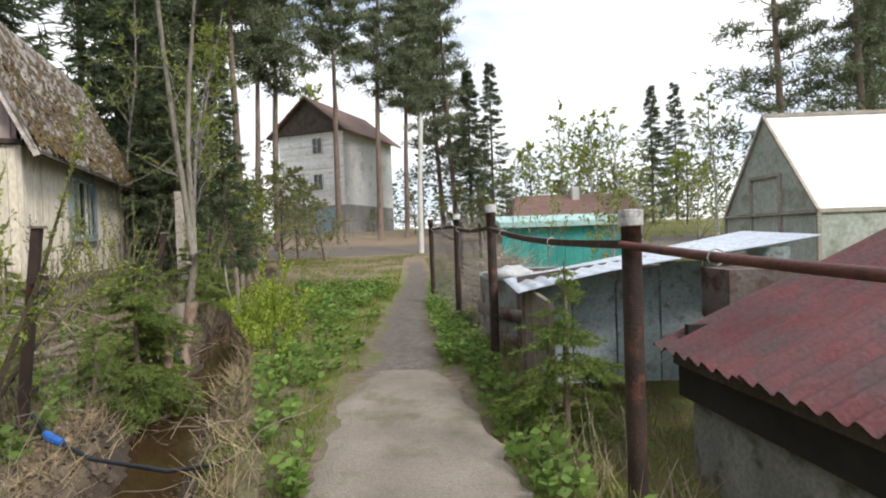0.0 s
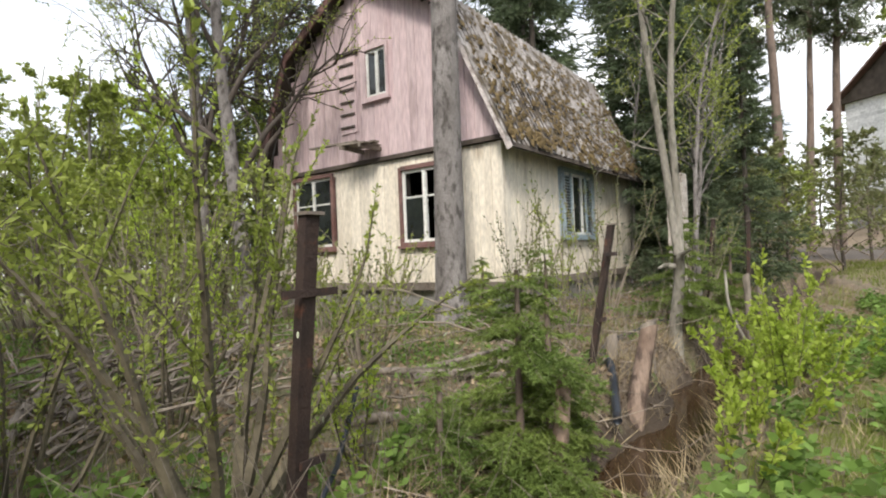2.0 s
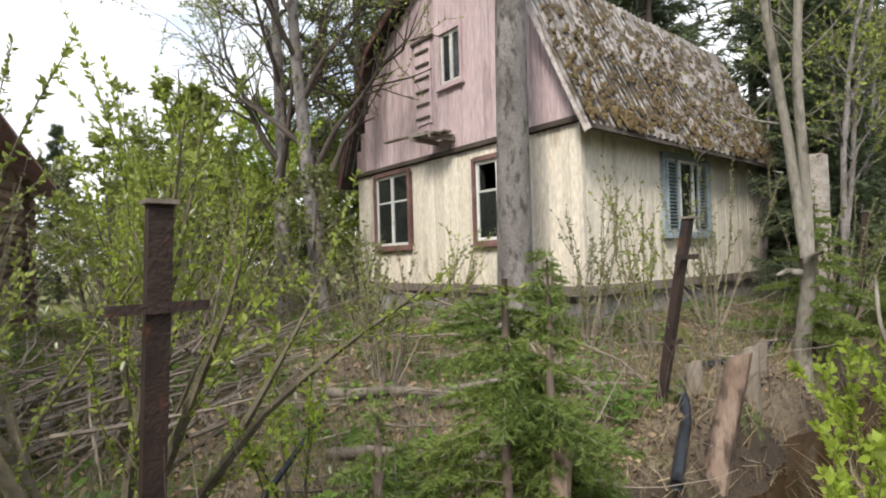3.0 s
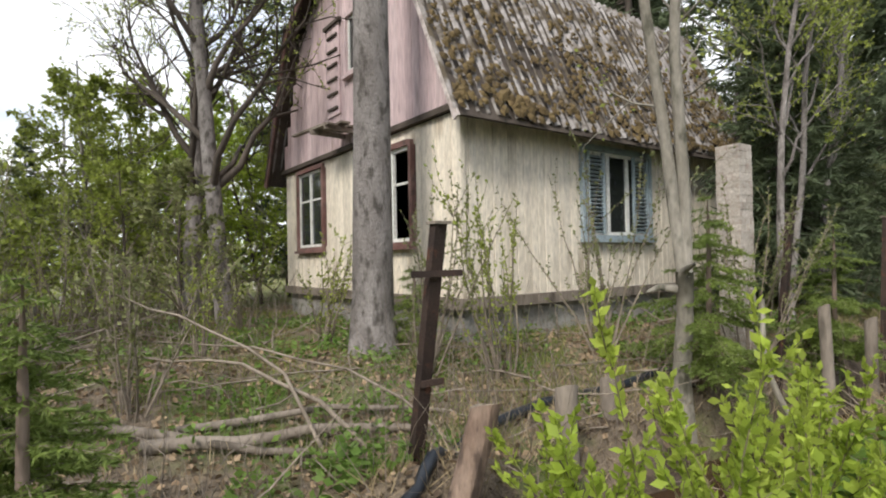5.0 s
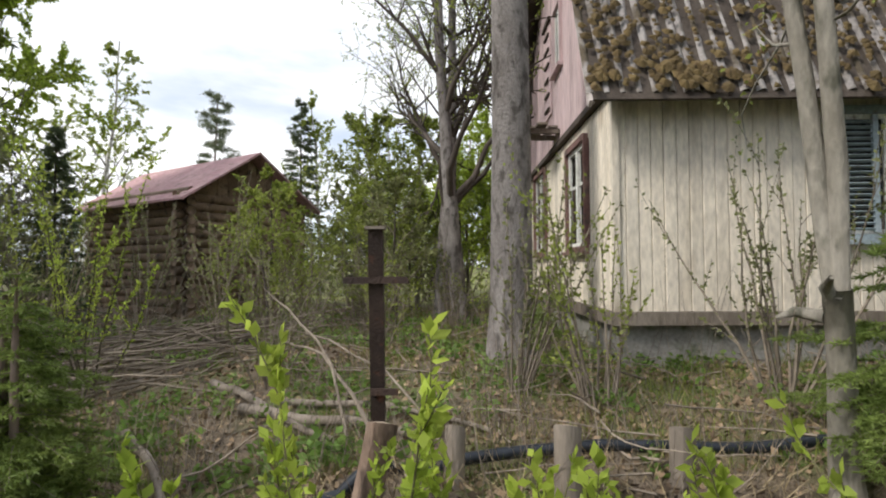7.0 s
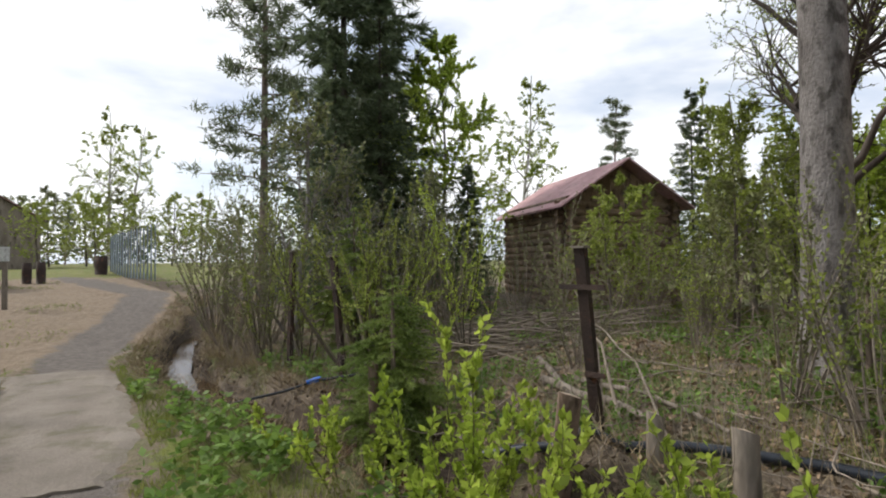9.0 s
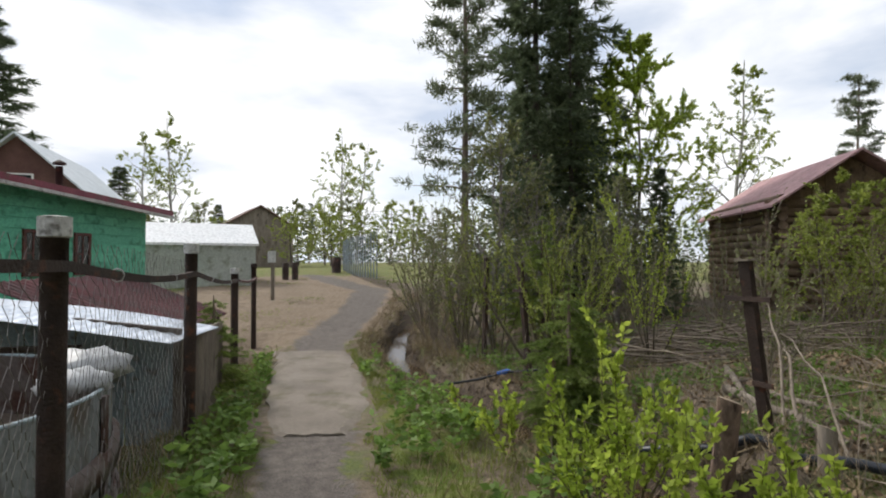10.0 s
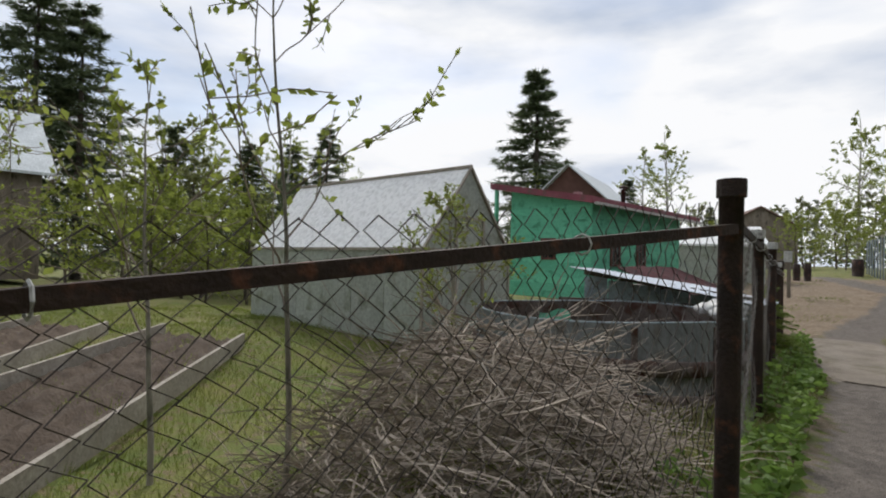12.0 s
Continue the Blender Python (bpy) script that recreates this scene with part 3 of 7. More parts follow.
front_open = [(x0 + HW, x1 + HW, lo, hi) for x0, x1, lo, hi in FW]
# backing and inner walls near-black: the closed rooms' shade is put into the colour
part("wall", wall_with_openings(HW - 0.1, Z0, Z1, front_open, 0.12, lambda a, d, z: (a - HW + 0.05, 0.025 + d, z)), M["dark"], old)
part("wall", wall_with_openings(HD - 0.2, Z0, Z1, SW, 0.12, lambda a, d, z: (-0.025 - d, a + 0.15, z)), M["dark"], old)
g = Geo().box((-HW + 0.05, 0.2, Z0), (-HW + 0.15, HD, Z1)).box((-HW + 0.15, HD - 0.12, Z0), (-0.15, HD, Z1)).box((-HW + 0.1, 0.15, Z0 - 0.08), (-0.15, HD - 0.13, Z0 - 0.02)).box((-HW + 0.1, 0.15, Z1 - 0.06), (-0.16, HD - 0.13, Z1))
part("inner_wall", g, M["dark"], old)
plank_rng = random.Random(3)
plank_meshes = {}


def plank(name, x0, x1, z0, z1, material, parent, m, t=0.022):
    """A sawn board with chamfered long edges, on the plane y = 0 of m, facing -y."""
    key = (round(x1 - x0, 3), round(z1 - z0, 3), material.name, t)
    if key not in plank_meshes:
        w, h, c = x1 - x0, z1 - z0, 0.006
        v = [(0, 0, 0), (0, -t + c, 0), (c, -t, 0), (w - c, -t, 0), (w, -t + c, 0), (w, 0, 0)]
        v = v + [(a, b, h) for a, b, _ in v]
        gq = Geo().add(v, [(i, i + 1, i + 7, i + 6) for i in range(5)], [(0, 2, 1), (0, 3, 2), (0, 4, 3), (0, 5, 4), (6, 7, 8), (6, 8, 9), (6, 9, 10), (6, 10, 11)])
        plank_meshes[key] = gq.mesh(name, material)
    ob = new(name, plank_meshes[key])
    ob.parent = parent
    ob.matrix_basis = m @ pose(x0, plank_rng.uniform(-0.004, 0.004), z0)
    return ob


FRONT = Matrix.Identity(4)
SIDE = pose(0, 0, 0, 0, 0, 90)
GAP = 0.0055


def board_row(length, step, z0, z1, openings, material, m, start=0.0, name="plank"):
    x = start
    while x < start + length - 0.03:
        b = min(x + step, start + length)
        cuts = [(z0, z1)]
        for o0, o1, lo, hi in openings:
            if b > o0 + 0.01 and x < o1 - 0.01:
                cuts = [(z0, lo), (hi, z1)]
        for r, s in cuts:
            plank(name, x, b - GAP, r, s, material, old, m)
        x = b


board_row(HW, 0.125, Z0, Z1, [(a - 0.0, b, lo, hi) for a, b, lo, hi in FW], M["cream"], FRONT @ pose(0, 0.022, 0), start=-HW)
board_row(HD, 0.125, Z0, Z1, SW, M["cream"], SIDE @ pose(0, 0.022, 0), start=0.0)
part("corner_board", Geo().box((-0.045, -0.012, Z0), (0.024, 0.0, Z1)).box((0.012, 0.0, Z0), (0.024, 0.05, Z1)), M["cream"], old)

# roof profile: eave, kink, ridge, kink, eave
PROF = [(0.34, 2.58), (-0.85, 5.15), (-HW / 2, 6.25), (-HW + 0.85, 5.15), (-HW - 0.34, 2.58)]


def roof_z(x):
    return float(np.interp(x, [p[0] for p in PROF][::-1], [p[1] for p in PROF][::-1]))


# window units
def window(name, w, h, m, parent, bars=(0.5,), broken=False, frame_mat="whitewood", case_mat="redbrown", cross=0.62):
    win = new(name)
    win.parent = parent
    win.matrix_basis = m
    c = Geo()
    for lo, hi in (((-0.06, -0.045, -0.06), (0, 0.05, h + 0.06)), ((w, -0.045, -0.06), (w + 0.06, 0.05, h + 0.06)), ((0, -0.045, h), (w, 0.05, h + 0.075)), ((-0.09, -0.085, -0.10), (w + 0.09, -0.0, -0.055)), ((0, -0.045, -0.055), (w, 0.05, 0))):
        c.box(lo, hi)
    part("casing", c, M[case_mat], win, "peeling red-brown casing")
    f, t = Geo(), 0.05
    f.box((0, 0.0, 0), (t, 0.05, h)).box((w - t, 0.0, 0), (w, 0.05, h)).box((t, 0.0, 0), (w - t, 0.05, t)).box((t, 0.0, h - t), (w - t, 0.05, h))
    for b in bars:
        f.box((w * b - 0.035, -0.006, t), (w * b + 0.035, 0.044, h - t))
    part("window_frame", f, M[frame_mat], win, "white flaking frame")
    if cross:
        bar, last = Geo(), t
        for b in list(bars) + [1 - t / w]:
            bar.box((last, 0.01, h * cross - 0.016), (w * b - 0.035, 0.038, h * cross + 0.016))
            last = w * b + 0.035
        part("glazing_bar", bar, M[frame_mat], win)
    last = t
    for k, b in enumerate(list(bars) + [1 - t / w]):
        if not (broken and k == 1):
            gl = Geo().box((last, 0.02, t), (w * b - 0.035 if b < 0.95 else w - t, 0.026, h * (cross or 1) - 0.02 if broken else h - t))
            part("pane", gl, M["glass"], win)
        last = w * b + 0.035
    return win


for k, (x0, x1, lo, hi) in enumerate(FW):
    window("window", x1 - x0, hi - lo, pose(x0, -0.01, lo), old, broken=(k == 1))
sw = window("window", 1.5, 1.18, SIDE @ pose(2.12, -0.01, 1.30), old, bars=(0.36, 0.66), case_mat="bluegrey", cross=0)
for k, (a, b) in enumerate(((0.04, 0.42), (1.08, 1.46))):
    sh = Geo()
    sh.box((a, -0.05, 0.02), (a + 0.05, -0.02, 1.16)).box((b - 0.05, -0.05, 0.02), (b, -0.02, 1.16))
    shutter = part("shutter", sh, M["bluegrey"], old, "blue-grey louvred shutter")
    shutter.matrix_basis = SIDE @ pose(2.12, -0.01, 1.30)
    for z in np.arange(0.05, 1.12, 0.055):
        part("louvre", Geo().beam((a + 0.05, -0.035, z), (b - 0.05, -0.035, z), 0.035, 0.008, up=(0, 0.6, 1)), M["bluegrey"], shutter)

# gable: solid backing and pink boards
gab = Geo()
prof = [(x, z - 0.06) for x, z in PROF]
prof[0], prof[-1] = (0.02, Z1 + 0.02), (-HW - 0.02, Z1 + 0.02)
v = [(x, 0.02, z) for x, z in prof] + [(x, 0.10, z) for x, z in prof]
gab.add(v, [(i, (i + 1) % 5, 5 + (i + 1) % 5, 5 + i) for i in range(5)], [(0, 2, 1), (0, 3, 2), (0, 4, 3), (5, 6, 7), (5, 7, 8), (5, 8, 9)])
part("gable_wall", gab, M["dark"], old)
GW = (-2.72, -2.22, 3.92, 4.78)                 # gable window
LV = (-3.42, -2.98, 3.36, 4.82)                 # boarded loft hatch with slats
x = -HW + 0.02
while x < -0.03:
    b = min(x + 0.165, -0.01)
    head = min(roof_z(x), roof_z(b)) - 0.09
    cuts = [(Z1 + 0.09, head)]
    for o0, o1, lo, hi in (GW,):
        if b > o0 + 0.01 and x < o1 - 0.01:
            cuts = [(Z1 + 0.09, lo), (hi, head)]
    for r, s in cuts:
        if s - r > 0.05:
            plank("gable_plank", x, b - GAP, round(r, 2), round(s, 2), M["pink"], old, pose(0, -0.012, 0))
    x = b
g = Geo().box((-HW - 0.06, -0.075, Z1 + 0.012), (0.07, -0.002, Z1 + 0.085))
part("drip_board", g, M["darkwood"], old, "dark drip board between wall and gable")
gw = window("gable_window", GW[1] - GW[0], GW[3] - GW[2], pose(GW[0], -0.03, GW[2]), old, bars=(0.52,), case_mat="pink", cross=0)
hatch = new("loft_hatch")
hatch.parent = old
hatch.matrix_basis = pose(LV[0], -0.04, LV[2])
w_h, h_h = LV[1] - LV[0], LV[3] - LV[2]
part("hatch_board", Geo().box((0, -0.02, 0), (w_h, 0, h_h)), M["pink"], hatch)
part("hatch_head", Geo().box((-0.08, -0.06, h_h), (w_h + 0.08, 0.0, h_h + 0.05)), M["darkwood"], hatch)
for k in range(6):
    sl = part("slat", Geo().box((0, 0, 0), (w_h - 0.08, 0.03, 0.035)), M["darkwood"], hatch)
    sl.matrix_basis = pose(0.04, -0.052, 0.1 + k * 0.235, 0, 1.5, 0)
g = Geo().beam((-3.0, -0.50, 3.03), (-2.35, -0.47, 3.0), 0.16, 0.028).beam((-2.95, -0.32, 3.02), (-2.28, -0.30, 3.035), 0.15, 0.028).beam((-2.9, -0.14, 3.03), (-2.4, -0.13, 3.02), 0.14, 0.028)
g.beam((-2.88, -0.6, 2.975), (-2.86, -0.03, 2.96), 0.05, 0.07).beam((-2.45, -0.56, 2.97), (-2.44, -0.03, 2.955), 0.05, 0.07).beam((-3.75, -0.52, 3.08), (-2.6, -0.45, 3.062), 0.09, 0.025)
part("porch_shelf", g, M["greywood"], old, "broken weathered canopy boards under the hatch")
for xx, zz in ((PROF[0], PROF[1]), (PROF[1], PROF[2]), (PROF[2], PROF[3]), (PROF[3], PROF[4])):
    p, q = Vector((xx[0], -0.30, xx[1] - 0.07)), Vector((zz[0], -0.30, zz[1] - 0.07))
    white = xx[0] > -0.9 and zz[0] > -0.9
    part("verge_board", Geo().beam(p, q, 0.09 if white else 0.16, 0.03, up=(0, -1, 0)), M["palepink"] if white else M["redbrown"], old)
for i in range(4):
    g = Geo()
    a, b = Vector((PROF[i][0], -0.28, PROF[i][1] - 0.05)), Vector((PROF[i + 1][0], -0.28, PROF[i + 1][1] - 0.05))
    up = (b - a).normalized()
    L = HD + 0.55
    v = [a, b, b + Vector((0, L, 0)), a + Vector((0, L, 0))]
    n_off = Vector((-up.z, 0, up.x)) * -0.03
    v = v + [p + n_off for p in v]
    g.add([tuple(p) for p in v], [(0, 1, 2, 3), (7, 6, 5, 4), (0, 4, 5, 1), (1, 5, 6, 2), (2, 6, 7, 3), (3, 7, 4, 0)])
    part("roof_deck", g, M["darkwood"], old, "dark roof boarding")
srng = random.Random(9)
for i in range(4):
    a, b = Vector((PROF[i][0], -0.33, PROF[i][1])), Vector((PROF[i + 1][0], -0.33, PROF[i + 1][1]))
    low, high = (a, b) if a.z < b.z else (b, a)
    run, across = (high - low).length, Vector((0, 1, 0))
    rows = 2
    for r in range(rows):
        for k in range(7):
            sheet = corrugated(1.0, run / rows + 0.12, seed=i * 20 + r * 7 + k, sag=0.016)
            o = low + (high - low) * (r / rows) + across * (k * 0.975) + Vector((0, 0, 0.03 + 0.012 * r + srng.uniform(0, 0.006)))
            up = (high - low).normalized() + Vector((srng.uniform(-0.01, 0.01), srng.uniform(-0.012, 0.012), 0))
            m = slope_matrix(o, across, up)
            if m.to_3x3().col[2].z < 0:
                m = slope_matrix(o + across * 1.0, -across, up)
            part("slate_sheet", moved(sheet, m), M["slate"], old, smooth=True)
mr = np.random.default_rng(4)
moss = Geo()
for k in range(2000):
    yy, tt = mr.uniform(-0.3, 6.4), mr.beta(0.9, 1.5)
    if mr.uniform() > 0.35 + 0.65 * (0.5 + 0.5 * math.sin(yy * 2.3 + tt * 4) * math.sin(tt * 9 + yy)):
        continue
    px_, pz_ = PROF[0][0] + (PROF[1][0] - PROF[0][0]) * tt, PROF[0][1] + (PROF[1][1] - PROF[0][1]) * tt
    s = mr.uniform(0.02, 0.06) * (1.25 if tt < 0.12 else 1.0)
    ang = np.arange(6) * np.pi / 3 + mr.uniform(0, 1)
    nx, nz = 0.907, 0.42
    cx, cz = px_ + nx * 0.055, pz_ + nz * 0.055 + 0.03
    rr = s * mr.uniform(0.6, 1.3, 6)
    ring = [(cx + -0.42 * rr[i] * np.sin(a), yy + rr[i] * np.cos(a), cz + 0.907 * rr[i] * np.sin(a)) for i, a in enumerate(ang)]
    moss.add(ring + [(cx + nx * s * 0.6, yy, cz + nz * s * 0.6)], None, [(i, (i + 1) % 6, 6) for i in range(6)])
part("moss", moss, M["moss"], old, "tufts of brown-green moss on the roof", kind="stuff")

# ---------- chain-link fence by the path ----------
POSTS = [(1.75, -1.0, 1.62), (1.21, 2.48, 1.56), (0.73, 5.73, 1.80), (0.36, 8.33, 1.82), (-0.14, 11.43, 1.86), (0.56, 14.6, 1.88), (1.3, 18.0, 1.9)]
fence = thing("chain_link_fence", (0, 0, 0), "rusty chain-link fence on dark pipe posts with a bar rail", "fence")
for k, (x, y, z) in enumerate(POSTS):
    f = gz(x, y) - 0.25
    r = 0.052 if k != 3 else 0.05
    lean = (0.012 * math.sin(k * 3), 0.012 * math.cos(k * 5))
    zs = np.linspace(f, z - 0.07, 7)
    p = part("post", Geo().tube([(x + lean[0] * (t - f), y + lean[1] * (t - f), t) for t in zs], r, 14), M["iron"], fence, smooth=True)
    tx, ty = x + lean[0] * (z - f), y + lean[1] * (z - f)
    pale = k in (1, 2, 3)
    part("cap", Geo().tube([(tx, ty, z - 0.085), (tx, ty, z - 0.08), (tx, ty, z), (tx, ty, z + 0.004)], [r + 0.001, r + 0.011, r + 0.011, r * 0.7], 14), M["cap"] if pale else M["iron"], p, "whitewashed cap" if pale else "")
RAILZ = [1.33, 1.38, 1.54, 1.62, 1.64, 1.31, 1.3]
for k in range(len(POSTS) - 1):
    (xa, ya, _), (xb, yb, _) = POSTS[k], POSTS[k + 1]
    g = Geo()
    n = 10
    line = np.array([(xa + (xb - xa) * t - 0.055, ya + (yb - ya) * t, RAILZ[k] + (RAILZ[k + 1] - RAILZ[k]) * t - (0.05 if k < 3 else 0.0) * math.sin(math.pi * t)) for t in np.linspace(0, 1, n)])
    if k < 1:
        g.tube(line, 0.021, 8)
    else:
        angle_bar = [(-0.006, -0.022), (0.006, -0.022), (0.006, 0.015), (0.034, 0.015), (0.034, 0.022), (-0.006, 0.022), (-0.006, -0.022)]
        g.grid([[(p[0] + a, p[1], p[2] + b) for a, b in angle_bar] for p in line])
    part("rail", g, M["rustred"] if k < 1 else M["iron"], fence, smooth=k < 1)
    for t in (0.35, 0.8):
        tie, c = Geo(), line[int(t * 9)]
        tie.tube([c + 0.034 * np.array([math.cos(a), 0, math.sin(a)]) for a in np.linspace(0, 6.28, 9)], 0.004, 4)
        part("wire_tie", tie, M["cap"], fence, "pale wire tie")


def chain_link(pa, pb, z0a, z1a, z0b, z1b, cell=0.055, r=0.0027, seed=1):
    """Bent wires that hook into one another."""
    rr = np.random.default_rng(seed)
    pa, pb = np.array(pa), np.array(pb)
    length = np.linalg.norm(pb - pa)
    cols, g = int(length / cell), Geo()
    rows = int((z1a - z0a) / (cell * 0.95)) + 1
    for c in range(cols):
        i = np.arange(rows + 1)
        t = (c + 0.5 + 0.52 * np.where((i + c) % 2 == 0, -1, 1)) / cols
        zz0, zz1 = z0a + (z0b - z0a) * t, z1a + (z1b - z1a) * t
        p2 = pa + (pb - pa) * t[:, None]
        bul = 0.02 * np.sin(t * 9 + i * 0.35 + seed)
        pts3 = np.stack([p2[:, 0] + 0.006 * (-1.0) ** (i + c) + bul, p2[:, 1] + bul * 0.3, zz0 + (zz1 - zz0) * i / rows], -1)
        pts3 += rr.normal(0, 0.003, pts3.shape)
        g.tube(pts3, r, 3, False)
    return g


for k in range(2, len(POSTS) - 1):
    (xa, ya, _), (xb, yb, _) = POSTS[k], POSTS[k + 1]
    part("wire_mesh", chain_link((xa + 0.03, ya), (xb + 0.03, yb), gz(xa, ya) + 0.08, RAILZ[k] + 0.12, gz(xb, yb) + 0.08, RAILZ[k + 1] + 0.13, cell=0.055, r=0.0027 if k > 3 else 0.0017, seed=k), M["wire"] if k > 3 else M["palewire"], fence, kind="stuff")


# ---------- iron posts with cross arms on the far bank ----------
def iron_post(x, y, top, lean, arms, label, turn=110.0):
    """A leaning channel post; lean is the top's offset from the foot, per metre."""
    z = gz(x, y)
    th = thing("iron_post", (x, y, z), label, "fence post", "old fence posts", turn=turn)
    h = top - z
    c, s = math.cos(radians(turn)), math.sin(radians(turn))
    lx, ly = c * lean[0] + s * lean[1], -s * lean[0] + c * lean[1]
    d = Vector((lx, ly, 1.0))
    foot, head = d * (-h - 0.25) + Vector((0, 0, h)), Vector((0, 0, h))
    channel = [(-0.041, 0.05), (-0.041, -0.007), (0.041, -0.007), (0.041, 0.05), (0.03, 0.05), (0.03, 0.006), (-0.03, 0.006), (-0.03, 0.05), (-0.041, 0.05)]
    g = Geo().grid([[tuple(e + Vector((u, v, 0))) for u, v in channel] for e in (foot, (foot + head) / 2, head)])
    part("upright", g, M["iron"], th)
    part("cap", Geo().box((-0.055, -0.03, h), (0.055, 0.065, h + 0.016)), M["greywood"], th)
    for z_arm, l, r in arms:
        o = d * (z_arm - top)
        part("arm", Geo().box((o.x - l, o.y - 0.024, z_arm - z - 0.019), (o.x + r, o.y - 0.01, z_arm - z + 0.019)), M["iron"], th)


iron_post(-2.75, 3.55, 1.62, (0.09, 0.05), [(1.25, 0.17, 0.17), (0.42, 0.02, 0.14)], "leaning rusty iron post with a cross arm")
iron_post(-3.60, 6.92, 1.64, (0.17, 0.07), [(1.36, 0.18, 0.18), (0.72, 0.04, 0.12)], "rusty iron post with a cross arm in the brush")
iron_post(-4.77, 10.98, 1.82, (0.09, 0.03), [], "plain rusty iron post by the house")
iron_post(-2.62, 1.85, 1.71, (-0.03, 0.0), [(1.2, 0.05, 0.05)], "rusty iron post among willow stems")
iron_post(-5.19, 13.0, 1.83, (0.05, 0.0), [], "plain rusty iron post by the house")


# ---------- garden side: sheds, tank, greenhouse, bathhouse ----------
# low shed with a red slate roof
shed = thing("low_shed", (2.06, 2.0, -0.55), "low grey shed with a faded red corrugated slate roof", "shed", turn=7)
part("wall", Geo().box((0.12, -3.0, 0), (2.3, 1.55, 0.85)), M["plinth"], shed, "grey rendered wall")
part("felt_flap", Geo().box((0.05, -3.0, 0.78), (0.1, 1.62, 1.10)).box((0.1, 1.56, 0.82), (2.2, 1.61, 1.3)), M["dark"], shed, "torn black roofing felt")
part("eave_board", Geo().box((0.0, -3.0, 1.02), (0.045, 1.6, 1.12)), M["darkwood"], shed)
up = Vector((math.cos(radians(23)), 0, math.sin(radians(23))))
for k in range(5):
    s = corrugated(1.0, 2.1, pitch=0.15, depth=0.026, seed=40 + k)
    part("slate_sheet", moved(s, slope_matrix(Vector((-0.1, 1.7 - k * 0.97, 1.13 + 0.006 * (k % 2))), (0, -1, 0), up)), M["redslate"], shed, smooth=True)

# shed under a zinc sheet
zs = thing("sheet_roof_shed", (0.95, 5.2, -0.1), "low shed under a bent zinc sheet with grey board walls", "shed")
g = Geo()
nx, ny = 150, 40
a, b = np.meshgrid(np.linspace(0, 1, nx), np.linspace(0, 1, ny), indexing="ij")
sx, sy = -0.10 + 2.8 * a, -1.35 * b + 0.1 * a + 0.62
szz = 1.05 + 0.46 * a - 0.02 * b + 0.011 * np.sin(a * 2 * np.pi * 19) * np.abs(np.sin(b * np.pi * 6)) + 0.03 * np.sin(a * 5) * b
g.grid(np.stack([sx, sy, szz], -1)).grid(np.stack([sx, sy, szz - 0.008], -1), True)
part("zinc_sheet", g, M["zinc"], zs, "dented zinc sheet", smooth=True)
for k in range(6):
    part("board", Geo().box((0.1 + k * 0.45, -0.02, 0.0), (0.1 + k * 0.45 + 0.43, 0.0, 1.06 + 0.055 * k)), M["bluegrey"], zs, "grey-blue board")
part("side_wall", Geo().box((0.05, -1.4, 0.0), (0.09, -0.03, 1.02)).box((0.02, -0.06, 0), (0.1, 0.02, 1.0)), M["greywood"], zs)
part("rafter", Geo().beam((0, 0.1, 1.07), (2.7, 0.15, 1.41), 0.06, 0.08), M["darkwood"], zs)
g = Geo().box((1.6, -1.1, 0.75), (2.6, -0.6, 1.2)).beam((0.9, 0.1, 0.95), (3.2, 0.12, 0.92), 0.09, 0.05)
part("rusty_panel", g, M["rustsheet"], zs, "rusty panel under the sheet")

# round tank of sheet iron
TANK_H = 0.92
tank = thing("round_tank", (2.3, 7.5, -0.05), "round grey sheet-iron water tank with a rusty inside", "tank")
ang = np.linspace(0, 2 * np.pi, 73)
for name, rad, mm, flip in (("tank_wall", 1.62, "tankwall", False), ("tank_lining", 1.60, "rustsheet", True)):
    rows_ = []
    for z in np.linspace(0.0, TANK_H, 9):
        rows_.append([(rad * math.cos(t) * (1 + 0.01 * math.sin(5 * t)), rad * math.sin(t), z * (1.0 + 0.015 * math.sin(3 * t))) for t in ang])
    part(name, Geo().grid(rows_, flip), M[mm], tank, smooth=True)
rim = [(1.61 * math.cos(t) * (1 + 0.01 * math.sin(5 * t)), 1.61 * math.sin(t), TANK_H * (1.0 + 0.015 * math.sin(3 * t)) + 0.006) for t in ang]
part("rim", Geo().tube(rim, 0.014, 6, False), M["bluegrey"], tank, "worn pale rim", smooth=True)
for z in (0.06, 0.40):
    rows_ = []
    for e, f in ((1.625, 0.0), (1.665, 0.005), (1.67, 0.15), (1.625, 0.16)):
        rows_.append([(e * math.cos(t) * (1 + 0.01 * math.sin(5 * t)), e * math.sin(t), z + f + 0.012 * math.sin(4 * t)) for t in ang])
    part("hoop", Geo().grid(rows_), M["rustsheet"], tank, "wide rusty hoop", smooth=True)
for t in np.linspace(2.2, 5.0, 6):
    part("seam", Geo().box((1.615, -0.03, 0.02), (1.64, 0.03, TANK_H - 0.03), pose(0, 0, 0, 0, 0, math.degrees(t))), M["rustsheet"], tank)
part("tank_floor", Geo().tube([(0, 0, 0.42), (0, 0, 0.48)], 1.58, 40), M["soil"], tank)
bag = Geo()
br = np.random.default_rng(2)
